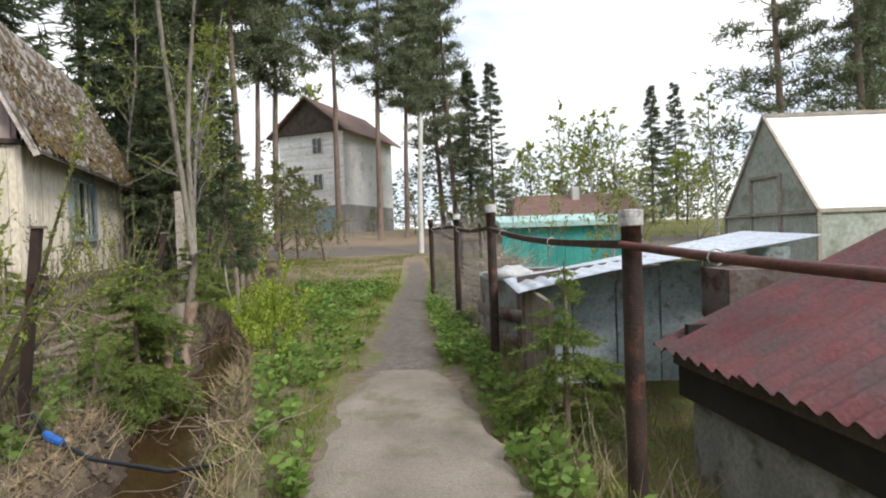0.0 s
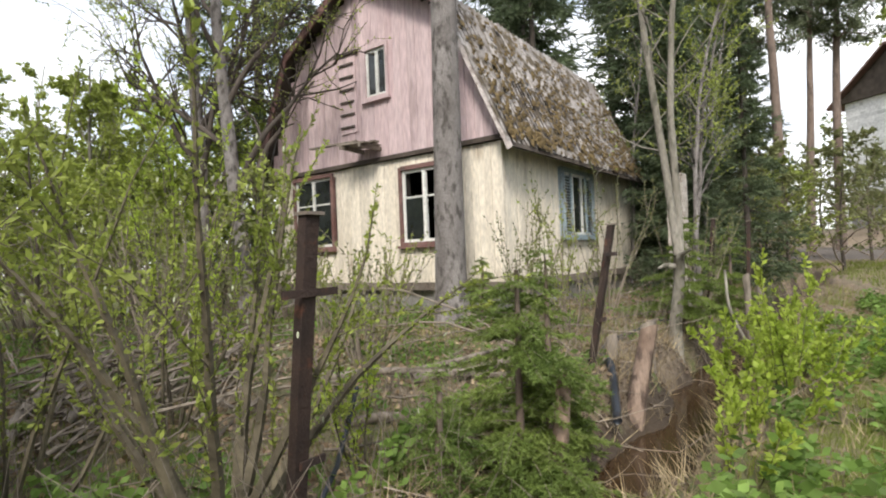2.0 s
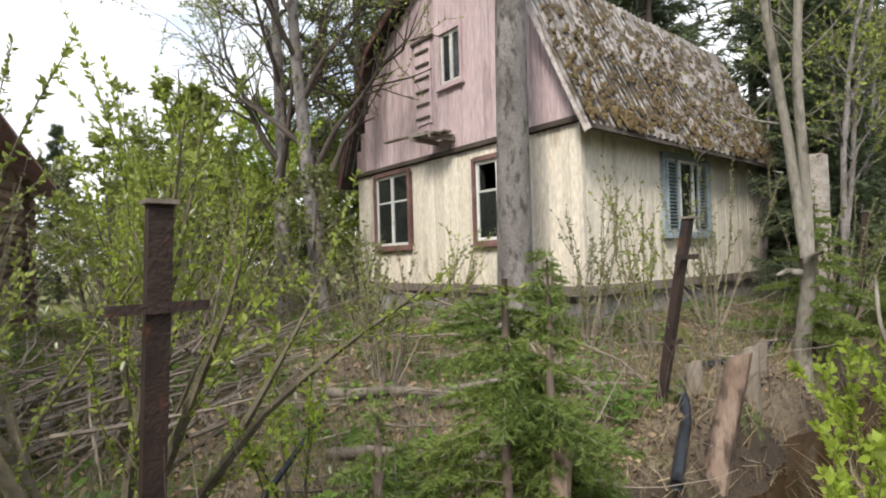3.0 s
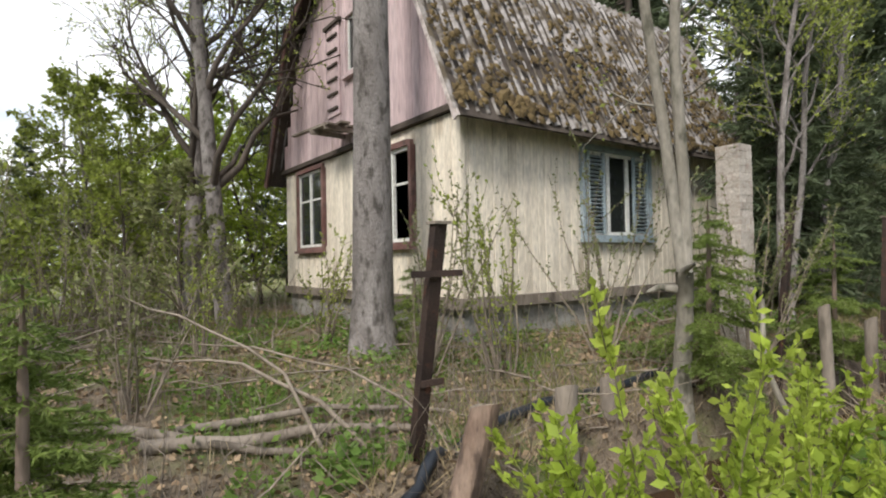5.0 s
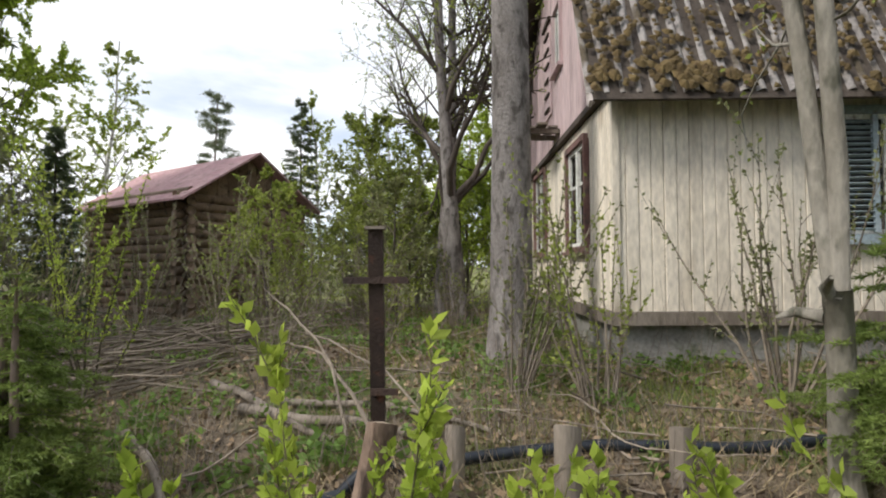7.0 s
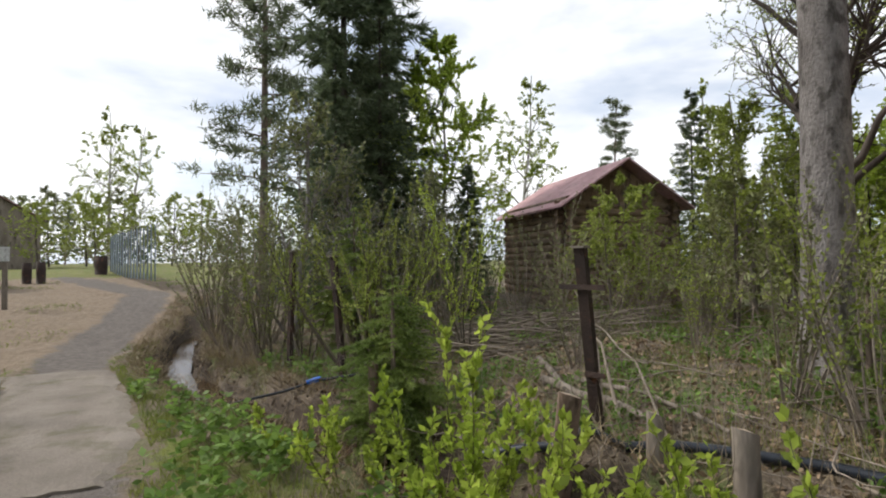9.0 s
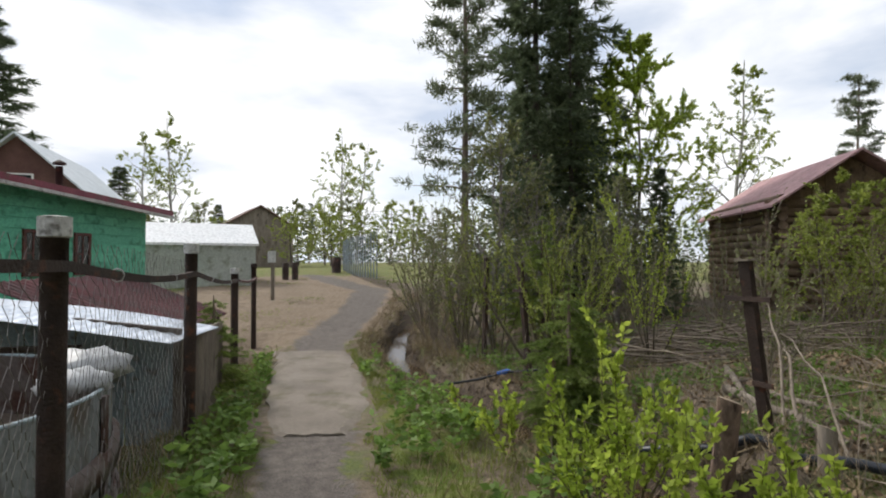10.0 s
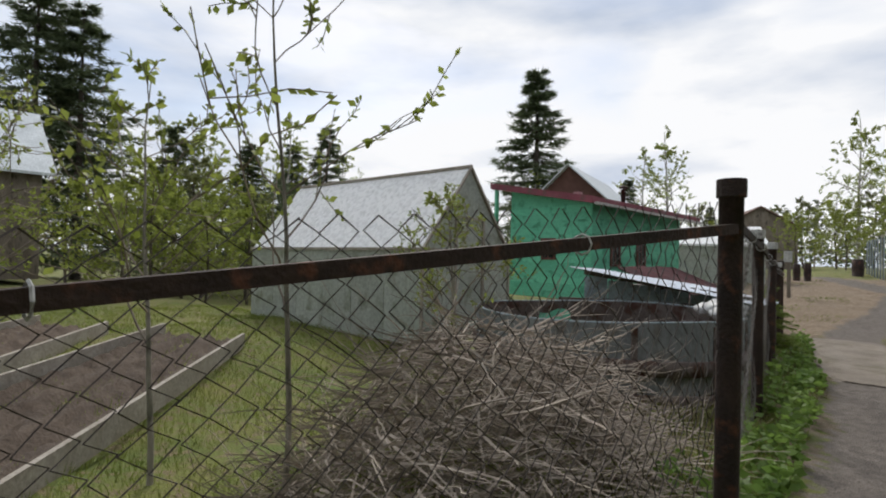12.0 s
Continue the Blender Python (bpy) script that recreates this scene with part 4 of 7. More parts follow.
for c, s in (((-1.25, -0.75, 1.02), 0.26), ((-1.38, -0.35, 0.99), 0.2), ((-1.0, -1.05, 0.98), 0.2)):
    u, w = np.meshgrid(np.linspace(0, 2 * np.pi, 15), np.linspace(0.02, np.pi - 0.02, 9), indexing="ij")
    rr = s * (1 + 0.22 * np.sin(3 * u + 5 * w) * np.sin(4 * w))
    bag.grid(np.stack([c[0] + rr * np.cos(u) * np.sin(w), c[1] + rr * np.sin(u) * np.sin(w), c[2] + 0.45 * rr * np.cos(w)], -1), True)
single("plastic_bag", bag, M["bag"], "crumpled grey plastic bags on the tank rim", "bag", base=(2.3, 7.5, -0.09), smooth=True)

# greenhouse
gr = thing("greenhouse", (4.72, 7.28, 0.2), "milky film greenhouse with a greenish panelled gable", "greenhouse")
L_, H_, E_, R_ = 4.85, 1.1, 1.42, 2.78
part("roof_film", Geo().add([(0, -H_, E_), (L_, -H_, E_), (L_, 0, R_), (0, 0, R_), (0, -H_, E_ - 0.012), (L_, -H_, E_ - 0.012), (L_, 0, R_ - 0.012), (0, 0, R_ - 0.012)], [(0, 1, 2, 3), (7, 6, 5, 4), (0, 3, 7, 4), (1, 5, 6, 2)]), M["film"], gr)
part("roof_film", Geo().add([(0, H_, E_), (L_, H_, E_), (L_, 0, R_), (0, 0, R_), (0, H_, E_ - 0.012), (L_, H_, E_ - 0.012), (L_, 0, R_ - 0.012), (0, 0, R_ - 0.012)], [(3, 2, 1, 0), (4, 5, 6, 7), (4, 7, 3, 0), (2, 6, 5, 1)]), M["film"], gr)
for s in (-1, 1):
    for k in range(6):
        part("side_panel", Geo().box((k * L_ / 6 + 0.01, min(s * H_, s * (H_ - 0.015)), 0), ((k + 1) * L_ / 6 - 0.01, max(s * H_, s * (H_ - 0.015)), E_ - 0.02)), M["panel"], gr)
for xx in (0.0, L_ - 0.015):
    gg = Geo()
    pr = [(-H_, 0), (H_, 0), (H_, E_), (0, R_), (-H_, E_)]
    v = [(xx, y, z) for y, z in pr] + [(xx + 0.015, y, z) for y, z in pr]
    gg.add(v, [(i, (i + 1) % 5, 5 + (i + 1) % 5, 5 + i) for i in range(5)] + [(0, 4, 2, 1), (5, 6, 7, 9)], [(4, 3, 2), (9, 7, 8)])
    part("gable_panel", gg, M["panel"], gr)
fr = Geo()
for y, z in ((-H_, E_), (H_, E_), (0, R_ + 0.02)):
    fr.beam((-0.03, y, z), (L_ + 0.03, y, z), 0.05, 0.05)
for y0, z0, y1, z1 in ((-H_, E_, 0, R_), (H_, E_, 0, R_), (-H_, 0, -H_, E_), (H_, 0, H_, E_), (-0.35, 0, -0.35, 1.95), (0.35, 0, 0.35, 1.95), (-H_, E_, H_, E_), (-0.35, 1.95, 0.35, 1.95)):
    fr.beam((-0.02, y0, z0), (-0.02, y1, z1), 0.04, 0.04, up=(1, 0, 0))
part("frame", fr, M["board"], gr, "grey-white timber frame")

# mint-green bathhouse
ba = thing("green_bathhouse", (5.76, 0.81, 0.45), "mint-green plank bathhouse with a dark red metal roof", "bathhouse", turn=-12)
BW, BD, BH = 3.1, 4.2, 2.58
part("wall", Geo().box((0, -BD, 0), (BW, 0, BH)), M["green"], ba)
for k in range(13):
    part("plank", Geo().box((0.0, 0.002, 0.02 + k * 0.2), (BW, 0.02, 0.205 + k * 0.2)), M["green"], ba)
    part("plank", Geo().box((-0.02, -BD, 0.02 + k * 0.2), (-0.002, 0.0, 0.205 + k * 0.2)), M["green"], ba)
g = Geo().add([(-0.35, 0.45, BH - 0.02), (-0.35, -BD - 0.6, BH - 0.25), (BW + 0.5, -BD - 0.6, BH + 0.55), (BW + 0.5, 0.45, BH + 0.7), (-0.35, 0.45, BH + 0.16), (-0.35, -BD - 0.6, BH - 0.07), (BW + 0.5, -BD - 0.6, BH + 0.73), (BW + 0.5, 0.45, BH + 0.88)], [(0, 1, 2, 3), (7, 6, 5, 4), (0, 4, 5, 1), (1, 5, 6, 2), (2, 6, 7, 3), (3, 7, 4, 0)])
part("roof", g, M["redmetal"], ba)
g = Geo()
g.add([(0, 0.0, BH - 0.03), (BW, 0.0, BH - 0.03), (BW, 0.0, BH + 0.68), (0, -0.0, BH + 0.04), (0, -BD, BH - 0.03), (BW, -BD, BH - 0.03), (BW, -BD, BH + 0.5), (0, -BD, BH - 0.02)], [(0, 1, 2, 3), (7, 6, 5, 4), (0, 3, 7, 4), (1, 5, 6, 2)])
part("upper_wall", g, M["green"], ba)


def small_window(m, w, h, parent, frame_mat="rustred", name="window"):
    win = new(name)
    win.parent = parent
    win.matrix_basis = m
    f = Geo().box((-0.06, -0.03, -0.06), (0, 0.03, h + 0.06)).box((w, -0.03, -0.06), (w + 0.06, 0.03, h + 0.06)).box((0, -0.03, h), (w, 0.03, h + 0.06)).box((0, -0.03, -0.06), (w, 0.03, 0))
    f.box((w / 2 - 0.015, -0.02, 0), (w / 2 + 0.015, 0.02, h)).box((0, -0.018, h * 0.5 - 0.012), (w / 2 - 0.015, 0.018, h * 0.5 + 0.012))
    part("window_frame", f, M[frame_mat], win)
    part("pane", Geo().box((0, -0.008, 0), (w, 0.008, h)), M["glass"], win)
    return win


small_window(pose(1.3, 0.03, 1.15), 0.42, 0.5, ba)
for k in (0.8, 2.0):
    small_window(pose(-0.03, -k, 1.0, 0, 0, -90), 0.32, 0.75, ba)
part("stovepipe", Geo().tube([(0.9, -2.6, 2.2), (0.9, -2.6, 3.3)], 0.07, 10), M["iron"], ba, smooth=True)
part("stovepipe_cap", Geo().tube([(0.9, -2.6, 3.34), (0.9, -2.6, 3.38), (0.9, -2.6, 3.44)], [0.13, 0.13, 0.02], 10), M["iron"], ba)
part("flue", Geo().box((1.9, -1.9, 2.3), (2.1, -1.7, 3.25)), M["pinkroof"], ba, "pink brick flue")
part("gutter", Geo().beam((-0.42, 0.4, BH - 0.02), (-0.42, -BD - 0.5, BH - 0.25), 0.1, 0.06), M["cap"], ba, "white gutter")
part("porch_post", Geo().beam((BW + 0.3, 0.35, 0), (BW + 0.3, 0.35, BH + 0.7), 0.1, 0.1, up=(0, 1, 0)), M["green"], ba)


def gable_house(name, base, turn, w, d, h, rise, wall, roof, label, over=0.35, category="house", windows=(), kind=""):
    """Walls, two roof slopes with thickness, gables; ridge along y."""
    th = thing(name, base, label, category, turn=turn)
    part("wall", Geo().box((-w / 2, 0, -0.6), (w / 2, d, h)), M[wall], th)
    for y0, y1 in ((0, 0.08), (d - 0.08, d)):
        g = Geo().add([(-w / 2, y0, h), (w / 2, y0, h), (0, y0, h + rise), (-w / 2, y1, h), (w / 2, y1, h), (0, y1, h + rise)], [(0, 3, 4, 1), (1, 4, 5, 2), (2, 5, 3, 0)], [(0, 1, 2), (3, 5, 4)])
        part("gable", g, M[wall], th)
    sl = rise / (w / 2)
    for s in (-1, 1):
        e, z = s * (w / 2 + over), h - over * sl + 0.02
        v = [(e, -over, z), (0, -over, h + rise + 0.02), (0, d + over, h + rise + 0.02), (e, d + over, z)]
        v = v + [(a, b, c + 0.09) for a, b, c in v]
        part("roof", Geo().add(v, [(0, 1, 2, 3), (7, 6, 5, 4), (0, 4, 5, 1), (1, 5, 6, 2), (2, 6, 7, 3), (3, 7, 4, 0)]), M[roof], th)
    for x, y, z, ww, hh, turn_ in windows:
        small_window(pose(x, y, z, 0, 0, turn_), ww, hh, th, "whitewood")
    return th


# house of brown planks with a pale roof, behind the bathhouse
gable_house("brown_house", (14.36, -13.66, 1.2), 191.5, 5.4, 9.0, 3.3, 2.5, "brownwall", "paleroof", "dark brown plank house with a pale metal roof", windows=((-0.75, -0.04, 3.4, 1.3, 0.75, 0),))
# long glasshouse and sheds beyond
gable_house("far_greenhouse", (4.4, -11.6, 0.95), -68, 3.0, 7.0, 1.35, 0.75, "panel", "film", "pale film greenhouse beside the clearing", 0.1, "greenhouse")
gable_house("far_shed", (9.4, -31, 1.7), 25, 4.4, 5, 2.4, 1.3, "greywood", "brownroof", "small grey shed with a brown roof", 0.2, "shed")
for k in range(16):
    if k == 0:
        bf = thing("blue_fence", (0.9, -17.5, 1.25), "blue-grey sheet fence beside the clearing", "fence")
    p = np.array((0.2, 0.0)) + np.array((-0.12, 0.55)) * k
    part("panel", Geo().box((p[0], p[1], -0.2), (p[0] + 0.03, p[1] + 0.53, 1.5 + 0.03 * (k % 3))), M["bluefence"], bf)
for x, y, h, r in ((1.35, -15.8, 0.75, 0.22), (3.1, -12.2, 0.7, 0.13), (2.75, -12.4, 0.72, 0.13)):
    b = Geo().tube([(0, 0, 0), (0, 0, h * 0.5), (0, 0, h), (0, 0, h + 0.01)], [r, r * 1.06, r, r * 0.8], 14)
    single("barrel", b, M["iron"], "dark barrel on the bare clearing", "barrel", "barrels", (x, y, gz(x, y)), smooth=True)
ds = thing("dirt_sign", (2.45, -6.4, gz(2.45, -6.4)), "grey stake with a small white board", "sign")
part("stake", Geo().box((-0.05, -0.04, -0.2), (0.05, 0.04, 1.55)), M["greywood"], ds)
part("board", Geo().box((-0.1, 0.042, 1.15), (0.14, 0.06, 1.5)), M["cap"], ds, "white board")

# log cabin
cab = thing("log_cabin", (-11.0, 0.0, 0.35), "unpainted log cabin with a faded pink roof", "cabin", turn=166)
CW, CD, CH = 3.0, 4.2, 2.65
part("wall", Geo().box((-CW / 2 + 0.08, 0.08, -0.4), (CW / 2 - 0.08, CD, CH)), M["darkwood"], cab)
for k in range(14):
    z = 0.1 + k * 0.19
    for p, q in (((-CW / 2 - 0.18, 0.06, z), (CW / 2 + 0.18, 0.06, z)), ((-CW / 2 + 0.06, -0.15, z + 0.09), (-CW / 2 + 0.06, CD, z + 0.09)), ((CW / 2 - 0.06, -0.15, z + 0.09), (CW / 2 - 0.06, CD, z + 0.09))):
        part("log", Geo().tube([p, q], 0.105, 10), M["logwood"], cab, smooth=True)
for k in range(12):
    x0 = -CW / 2 + k * CW / 12
    hh = [0.93 * (1 - abs(v) / (CW / 2)) for v in (x0, x0 + CW / 12 - 0.01)]
    part("gable_board", Geo().add([(x0, 0.0, CH), (x0 + CW / 12 - 0.01, 0.0, CH), (x0 + CW / 12 - 0.01, 0.0, CH + hh[1]), (x0, 0.0, CH + hh[0]), (x0, 0.04, CH), (x0 + CW / 12 - 0.01, 0.04, CH), (x0 + CW / 12 - 0.01, 0.04, CH + hh[1]), (x0, 0.04, CH + hh[0])], [(0, 1, 2, 3), (7, 6, 5, 4), (0, 3, 7, 4), (1, 5, 6, 2), (3, 2, 6, 7)]), M["logwood"], cab)
for s in (-1, 1):
    e, z = s * (CW / 2 + 0.3), CH - 0.2
    v = [(e, -0.45, z), (0, -0.45, CH + 0.98), (0, CD + 0.3, CH + 0.98), (e, CD + 0.3, z)]
    v = v + [(a, b, c + 0.05) for a, b, c in v]
    part("roof", Geo().add(v, [(0, 1, 2, 3), (7, 6, 5, 4), (0, 4, 5, 1), (1, 5, 6, 2), (2, 6, 7, 3), (3, 7, 4, 0)]), M["pinkroof"], cab)
gable_house("grey_roofed_house", (-19.5, -12.5, 0.9), 120, 5.5, 7, 2.6, 2.0, "siding", "slate", "pale house with a grey slate roof behind trees")

# far three-storey house, with the road in front
fh = thing("three_storey_house", (-7.75, 41.6, 2.1), "three-storey house with grey-white siding over a block garage", "house", turn=-20)
part("garage_wall", Geo().box((-6.0, 0, -1), (0, 8.5, 2.25)), M["block"], fh)
part("wall", Geo().box((-5.98, 0.02, 2.25), (-0.02, 8.48, 8.1)), M["siding"], fh)
for k in range(29):
    part("siding_board", Geo().add([(-6.0, -0.03, 2.27 + k * 0.2), (0.0, -0.03, 2.27 + k * 0.2), (0.0, 0.015, 2.465 + k * 0.2), (-6.0, 0.015, 2.465 + k * 0.2), (-6.0, 0.018, 2.27 + k * 0.2), (0.0, 0.018, 2.27 + k * 0.2)], [(0, 1, 2, 3), (0, 4, 5, 1)], [(0, 3, 4), (1, 5, 2)]), M["siding"], fh)
part("belt", Geo().box((-6.05, -0.06, 5.15), (0.05, -0.035, 5.28)).box((-6.05, -0.06, 2.2), (0.05, -0.035, 2.3)), M["whitewood"], fh)
part("garage_door", Geo().box((-3.0, -0.05, -0.6), (-0.6, -0.01, 1.95)), M["bluedoor"], fh, "blue garage gate")
for z in (3.5, 6.35):
    small_window(pose(-2.75, -0.05, z), 0.8, 1.2, fh, "whitewood")
small_window(pose(0.03, 5.6, 6.3, 0, 0, 90), 0.7, 1.2, fh, "whitewood")
g = Geo().add([(-6.3, -0.3, 8.0), (0.3, -0.3, 8.0), (-3, -0.3, 10.6), (-6.3, 0.1, 8.0), (0.3, 0.1, 8.0), (-3, 0.1, 10.6)], [(0, 3, 4, 1)], [(0, 1, 2), (3, 5, 4)])
part("gable", g, M["darkwood"], fh, "dark boarded gable")
for s in (-1, 1):
    e, z = -3 + s * 3.7, 7.75
    v = [(e, -0.7, z), (-3, -0.7, 10.7), (-3, 9.2, 10.7), (e, 9.2, z)]
    v = v + [(a, b, c + 0.14) for a, b, c in v]
    part("roof", Geo().add(v, [(0, 1, 2, 3), (7, 6, 5, 4), (0, 4, 5, 1), (1, 5, 6, 2), (2, 6, 7, 3), (3, 7, 4, 0)]), M["brownroof"], fh)
gate = thing("yard_gate", (-8.6, 38.5, gz(-8.6, 38.5)), "low grey metal yard gate before the house", "gate")
for k in range(14):
    part("bar", Geo().box((-2 + k * 0.3, 0, 0), (-1.97 + k * 0.3, 0.03, 1.1)), M["greywood"], gate)
part("top_bar", Geo().box((-2.05, -0.005, 1.1), (2.1, 0.035, 1.16)), M["greywood"], gate)
pole = thing("utility_pole", (-1.25, 27.7, gz(-1.25, 27.7)), "pale concrete utility pole beside the path", "utility pole")
part("shaft", Geo().tube([(0, 0, -0.3), (0.05, 0, 3.5), (0.22, 0, 7.0)], [0.15, 0.13, 0.11], 8), M["pole"], pole)
part("insulator", Geo().tube([(0.22, 0, 7.0), (0.22, 0, 7.25)], 0.06, 8), M["cap"], pole)

# low teal building and brown roof to the right of the path ahead
te = thing("teal_shed", (2.0, 17.6, gz(3, 17.6)), "long teal sheet shed with a pale teal roof edge", "shed", turn=2)
for k in range(14):
    part("panel", Geo().box((k * 0.3, 0, -0.3), (k * 0.3 + 0.29, 0.04, 1.42)), M["teal"], te)
part("roof", Geo().add([(-0.1, -0.25, 1.44), (4.4, -0.25, 1.44), (4.4, 2.5, 1.8), (-0.1, 2.5, 1.8), (-0.1, -0.25, 1.6), (4.4, -0.25, 1.6), (4.4, 2.5, 1.9), (-0.1, 2.5, 1.9)], [(3, 2, 1, 0), (4, 5, 6, 7), (0, 1, 5, 4), (1, 2, 6, 5), (2, 3, 7, 6), (3, 0, 4, 7)]), M["paleteal"], te)
br_ = thing("brown_roof_house", (4.0, 29.5, 0.9), "low house under a wide brown roof", "house")
part("wall", Geo().box((0, 0.6, -0.5), (7.1, 5.5, 1.6)), M["siding"], br_)
v = [(-0.2, 0, 1.5), (7.3, 0, 1.5), (7.0, 3, 2.9), (0.3, 3, 2.9), (-0.2, 6, 1.5), (7.3, 6, 1.5)]
part("roof", Geo().add(v, [(0, 1, 2, 3), (3, 2, 5, 4), (0, 4, 5, 1)], [(0, 3, 4), (1, 5, 2)]), M["brownroof"], br_)
part("chimney", Geo().box((3.6, 2.2, 2.3), (4.0, 2.6, 3.3)), M["pole"], br_)


# ---------- plants ----------
def limb(p, d, length, r0, r1, n, rng, wander=0.18, lift=0.0):
    """A wandering line of points with its radii."""
    pts, p, d = [np.array(p, float)], np.array(p, float), np.array(d, float) / np.linalg.norm(d)
    for _ in range(n):
        d = d + rng.normal(0, wander, 3) + np.array([0, 0, lift])
        d /= np.linalg.norm(d)
        p = p + d * length / n
        pts.append(p)
    return np.array(pts), np.linspace(r0, r1, n + 1)


def twig_tree(rng, height, r, levels, leaf, leaf_n, spread=0.7, first=0.35, kids=(7, 5, 4), lift=0.06, ratio=0.5, trunk_lean=(0, 0), leaf_w=0.5, wander=0.1):
    """Trunk, limbs and leaves of a broadleaf tree in spring."""
    trunk, limbs, leaves = Geo(), Geo(), Geo()
    t_pts, t_r = limb((0, 0, -0.15), (trunk_lean[0], trunk_lean[1], 1), height, r, r * 0.15, 14, rng, 0.035)
    trunk.tube(t_pts, t_r, 9)
    ends, dirs = [], []
    stack = []
    for i in range(kids[0]):
        k = first + (0.97 - first) * (i + rng.uniform(0, 0.8)) / kids[0]
        j = min(int(k * 14), 13)
        az = i * 2.4 + rng.uniform(-0.4, 0.4)
        d = np.array([math.cos(az) * spread, math.sin(az) * spread, 1 - 0.5 * spread])
        stack.append((t_pts[j], d, height * ratio * (1.15 - k), t_r[j] * 0.55, 1))
    while stack:
        p, d, l, rr, lev = stack.pop()
        n = 6 if lev == 1 else 3
        pts, rad = limb(p, d, l, max(rr, 0.004), 0.003, n, rng, wander * (1 + 0.4 * lev), lift)
        limbs.tube(pts, rad, 5 if lev == 1 else 3, False)
        if lev < levels:
            for i in range(kids[min(lev, len(kids) - 1)]):
                k = rng.uniform(0.25, 1.0)
                j = min(int(k * n), n - 1)
                b = pts[j] + (pts[j + 1] - pts[j]) * (k * n - j)
                dd = pts[j + 1] - pts[j]
                dd = dd / np.linalg.norm(dd) + rng.normal(0, 0.55, 3)
                stack.append((b, dd, l * rng.uniform(0.35, 0.6), rad[j] * 0.6, lev + 1))
        else:
            k = rng.uniform(0.1, 1, leaf_n)
            j = np.minimum((k * n).astype(int), n - 1)
            ends.append(pts[j] + (pts[j + 1] - pts[j]) * (k * n - j)[:, None])
            dirs.append((pts[j + 1] - pts[j]) / np.linalg.norm(pts[j + 1] - pts[j], axis=1)[:, None] * 0.6 + rng.normal(0, 0.6, (leaf_n, 3)))
    leaves.leaves(np.concatenate(ends), np.concatenate(dirs), leaf, leaf * leaf_w, rng)
    return trunk, limbs, leaves


def plant(name, geos, mats, names, base, label, category, group="", turn=0.0):
    th = thing(name, base, label, category, group, turn)
    for n, g, m in zip(names, geos, mats):
        part(n, g, M[m], th, smooth=n in ("trunk", "branchwork"), kind="" if n == "trunk" else "stuff")
    return th


def spruce(rng, h, r, spread, whorls, per, twigs, k_needles, needle_len, needle_w, low=0.06, droop=0.35):
    trunk, limbs, crown = Geo(), Geo(), Geo()
    trunk.tube([(0, 0, -0.1), (0, 0, h * 0.5), (0, 0, h)], [r, r * 0.55, 0.006], 8)
    P, D = [], []
    for w in range(whorls):
        z = h * (low + (0.98 - low) * (w + rng.uniform(0, 0.6)) / whorls)
        reach = spread * (1 - z / h) ** 0.85 * rng.uniform(0.75, 1.1) + 0.03 * h * 0.3
        for b in range(per):
            az = rng.uniform(0, 6.283)
            l = reach * rng.uniform(0.65, 1.12)
            s = np.linspace(0, 1, 6)
            out = np.array([math.cos(az), math.sin(az), 0])
            pts = out * (l * s)[:, None] + np.array([0, 0, 1]) * (z - droop * l * s + droop * 0.75 * l * s ** 2.2)[:, None]
            pts = pts + rng.normal(0, 0.015 * l, pts.shape) * s[:, None]
            limbs.tube(pts[[0, 2, 5]], np.linspace(max(r * 0.12, 0.004), 0.002, 3), 3, False)
            side = np.array([-out[1], out[0], 0])
            kk = rng.uniform(0.12, 1.0, twigs)
            j = np.minimum((kk * 5).astype(int), 4)
            b0 = pts[j] + (pts[j + 1] - pts[j]) * (kk * 5 - j)[:, None]
            sg = np.where(rng.uniform(size=twigs) < 0.5, -1, 1)[:, None]
            td = out * rng.uniform(0.5, 1.0, (twigs, 1)) + side * sg * rng.uniform(0.3, 0.9, (twigs, 1)) + np.array([0, 0, 1]) * rng.uniform(-0.45, 0.05, (twigs, 1))
            td /= np.linalg.norm(td, axis=1)[:, None]
            tl = l * 0.34 * (1.15 - kk) + 0.06 * l + 0.02
            q = rng.uniform(0, 1, (twigs, k_needles))
            base = b0[:, None] + td[:, None] * (tl[:, None] * q)[..., None]
            nd = td[:, None] * 0.75 + rng.normal(0, 0.42, (twigs, k_needles, 3))
            P.append(base.reshape(-1, 3))
            D.append(nd.reshape(-1, 3))
    crown.needles(np.concatenate(P), np.concatenate(D), needle_len, needle_w, rng)
    return trunk, limbs, crown


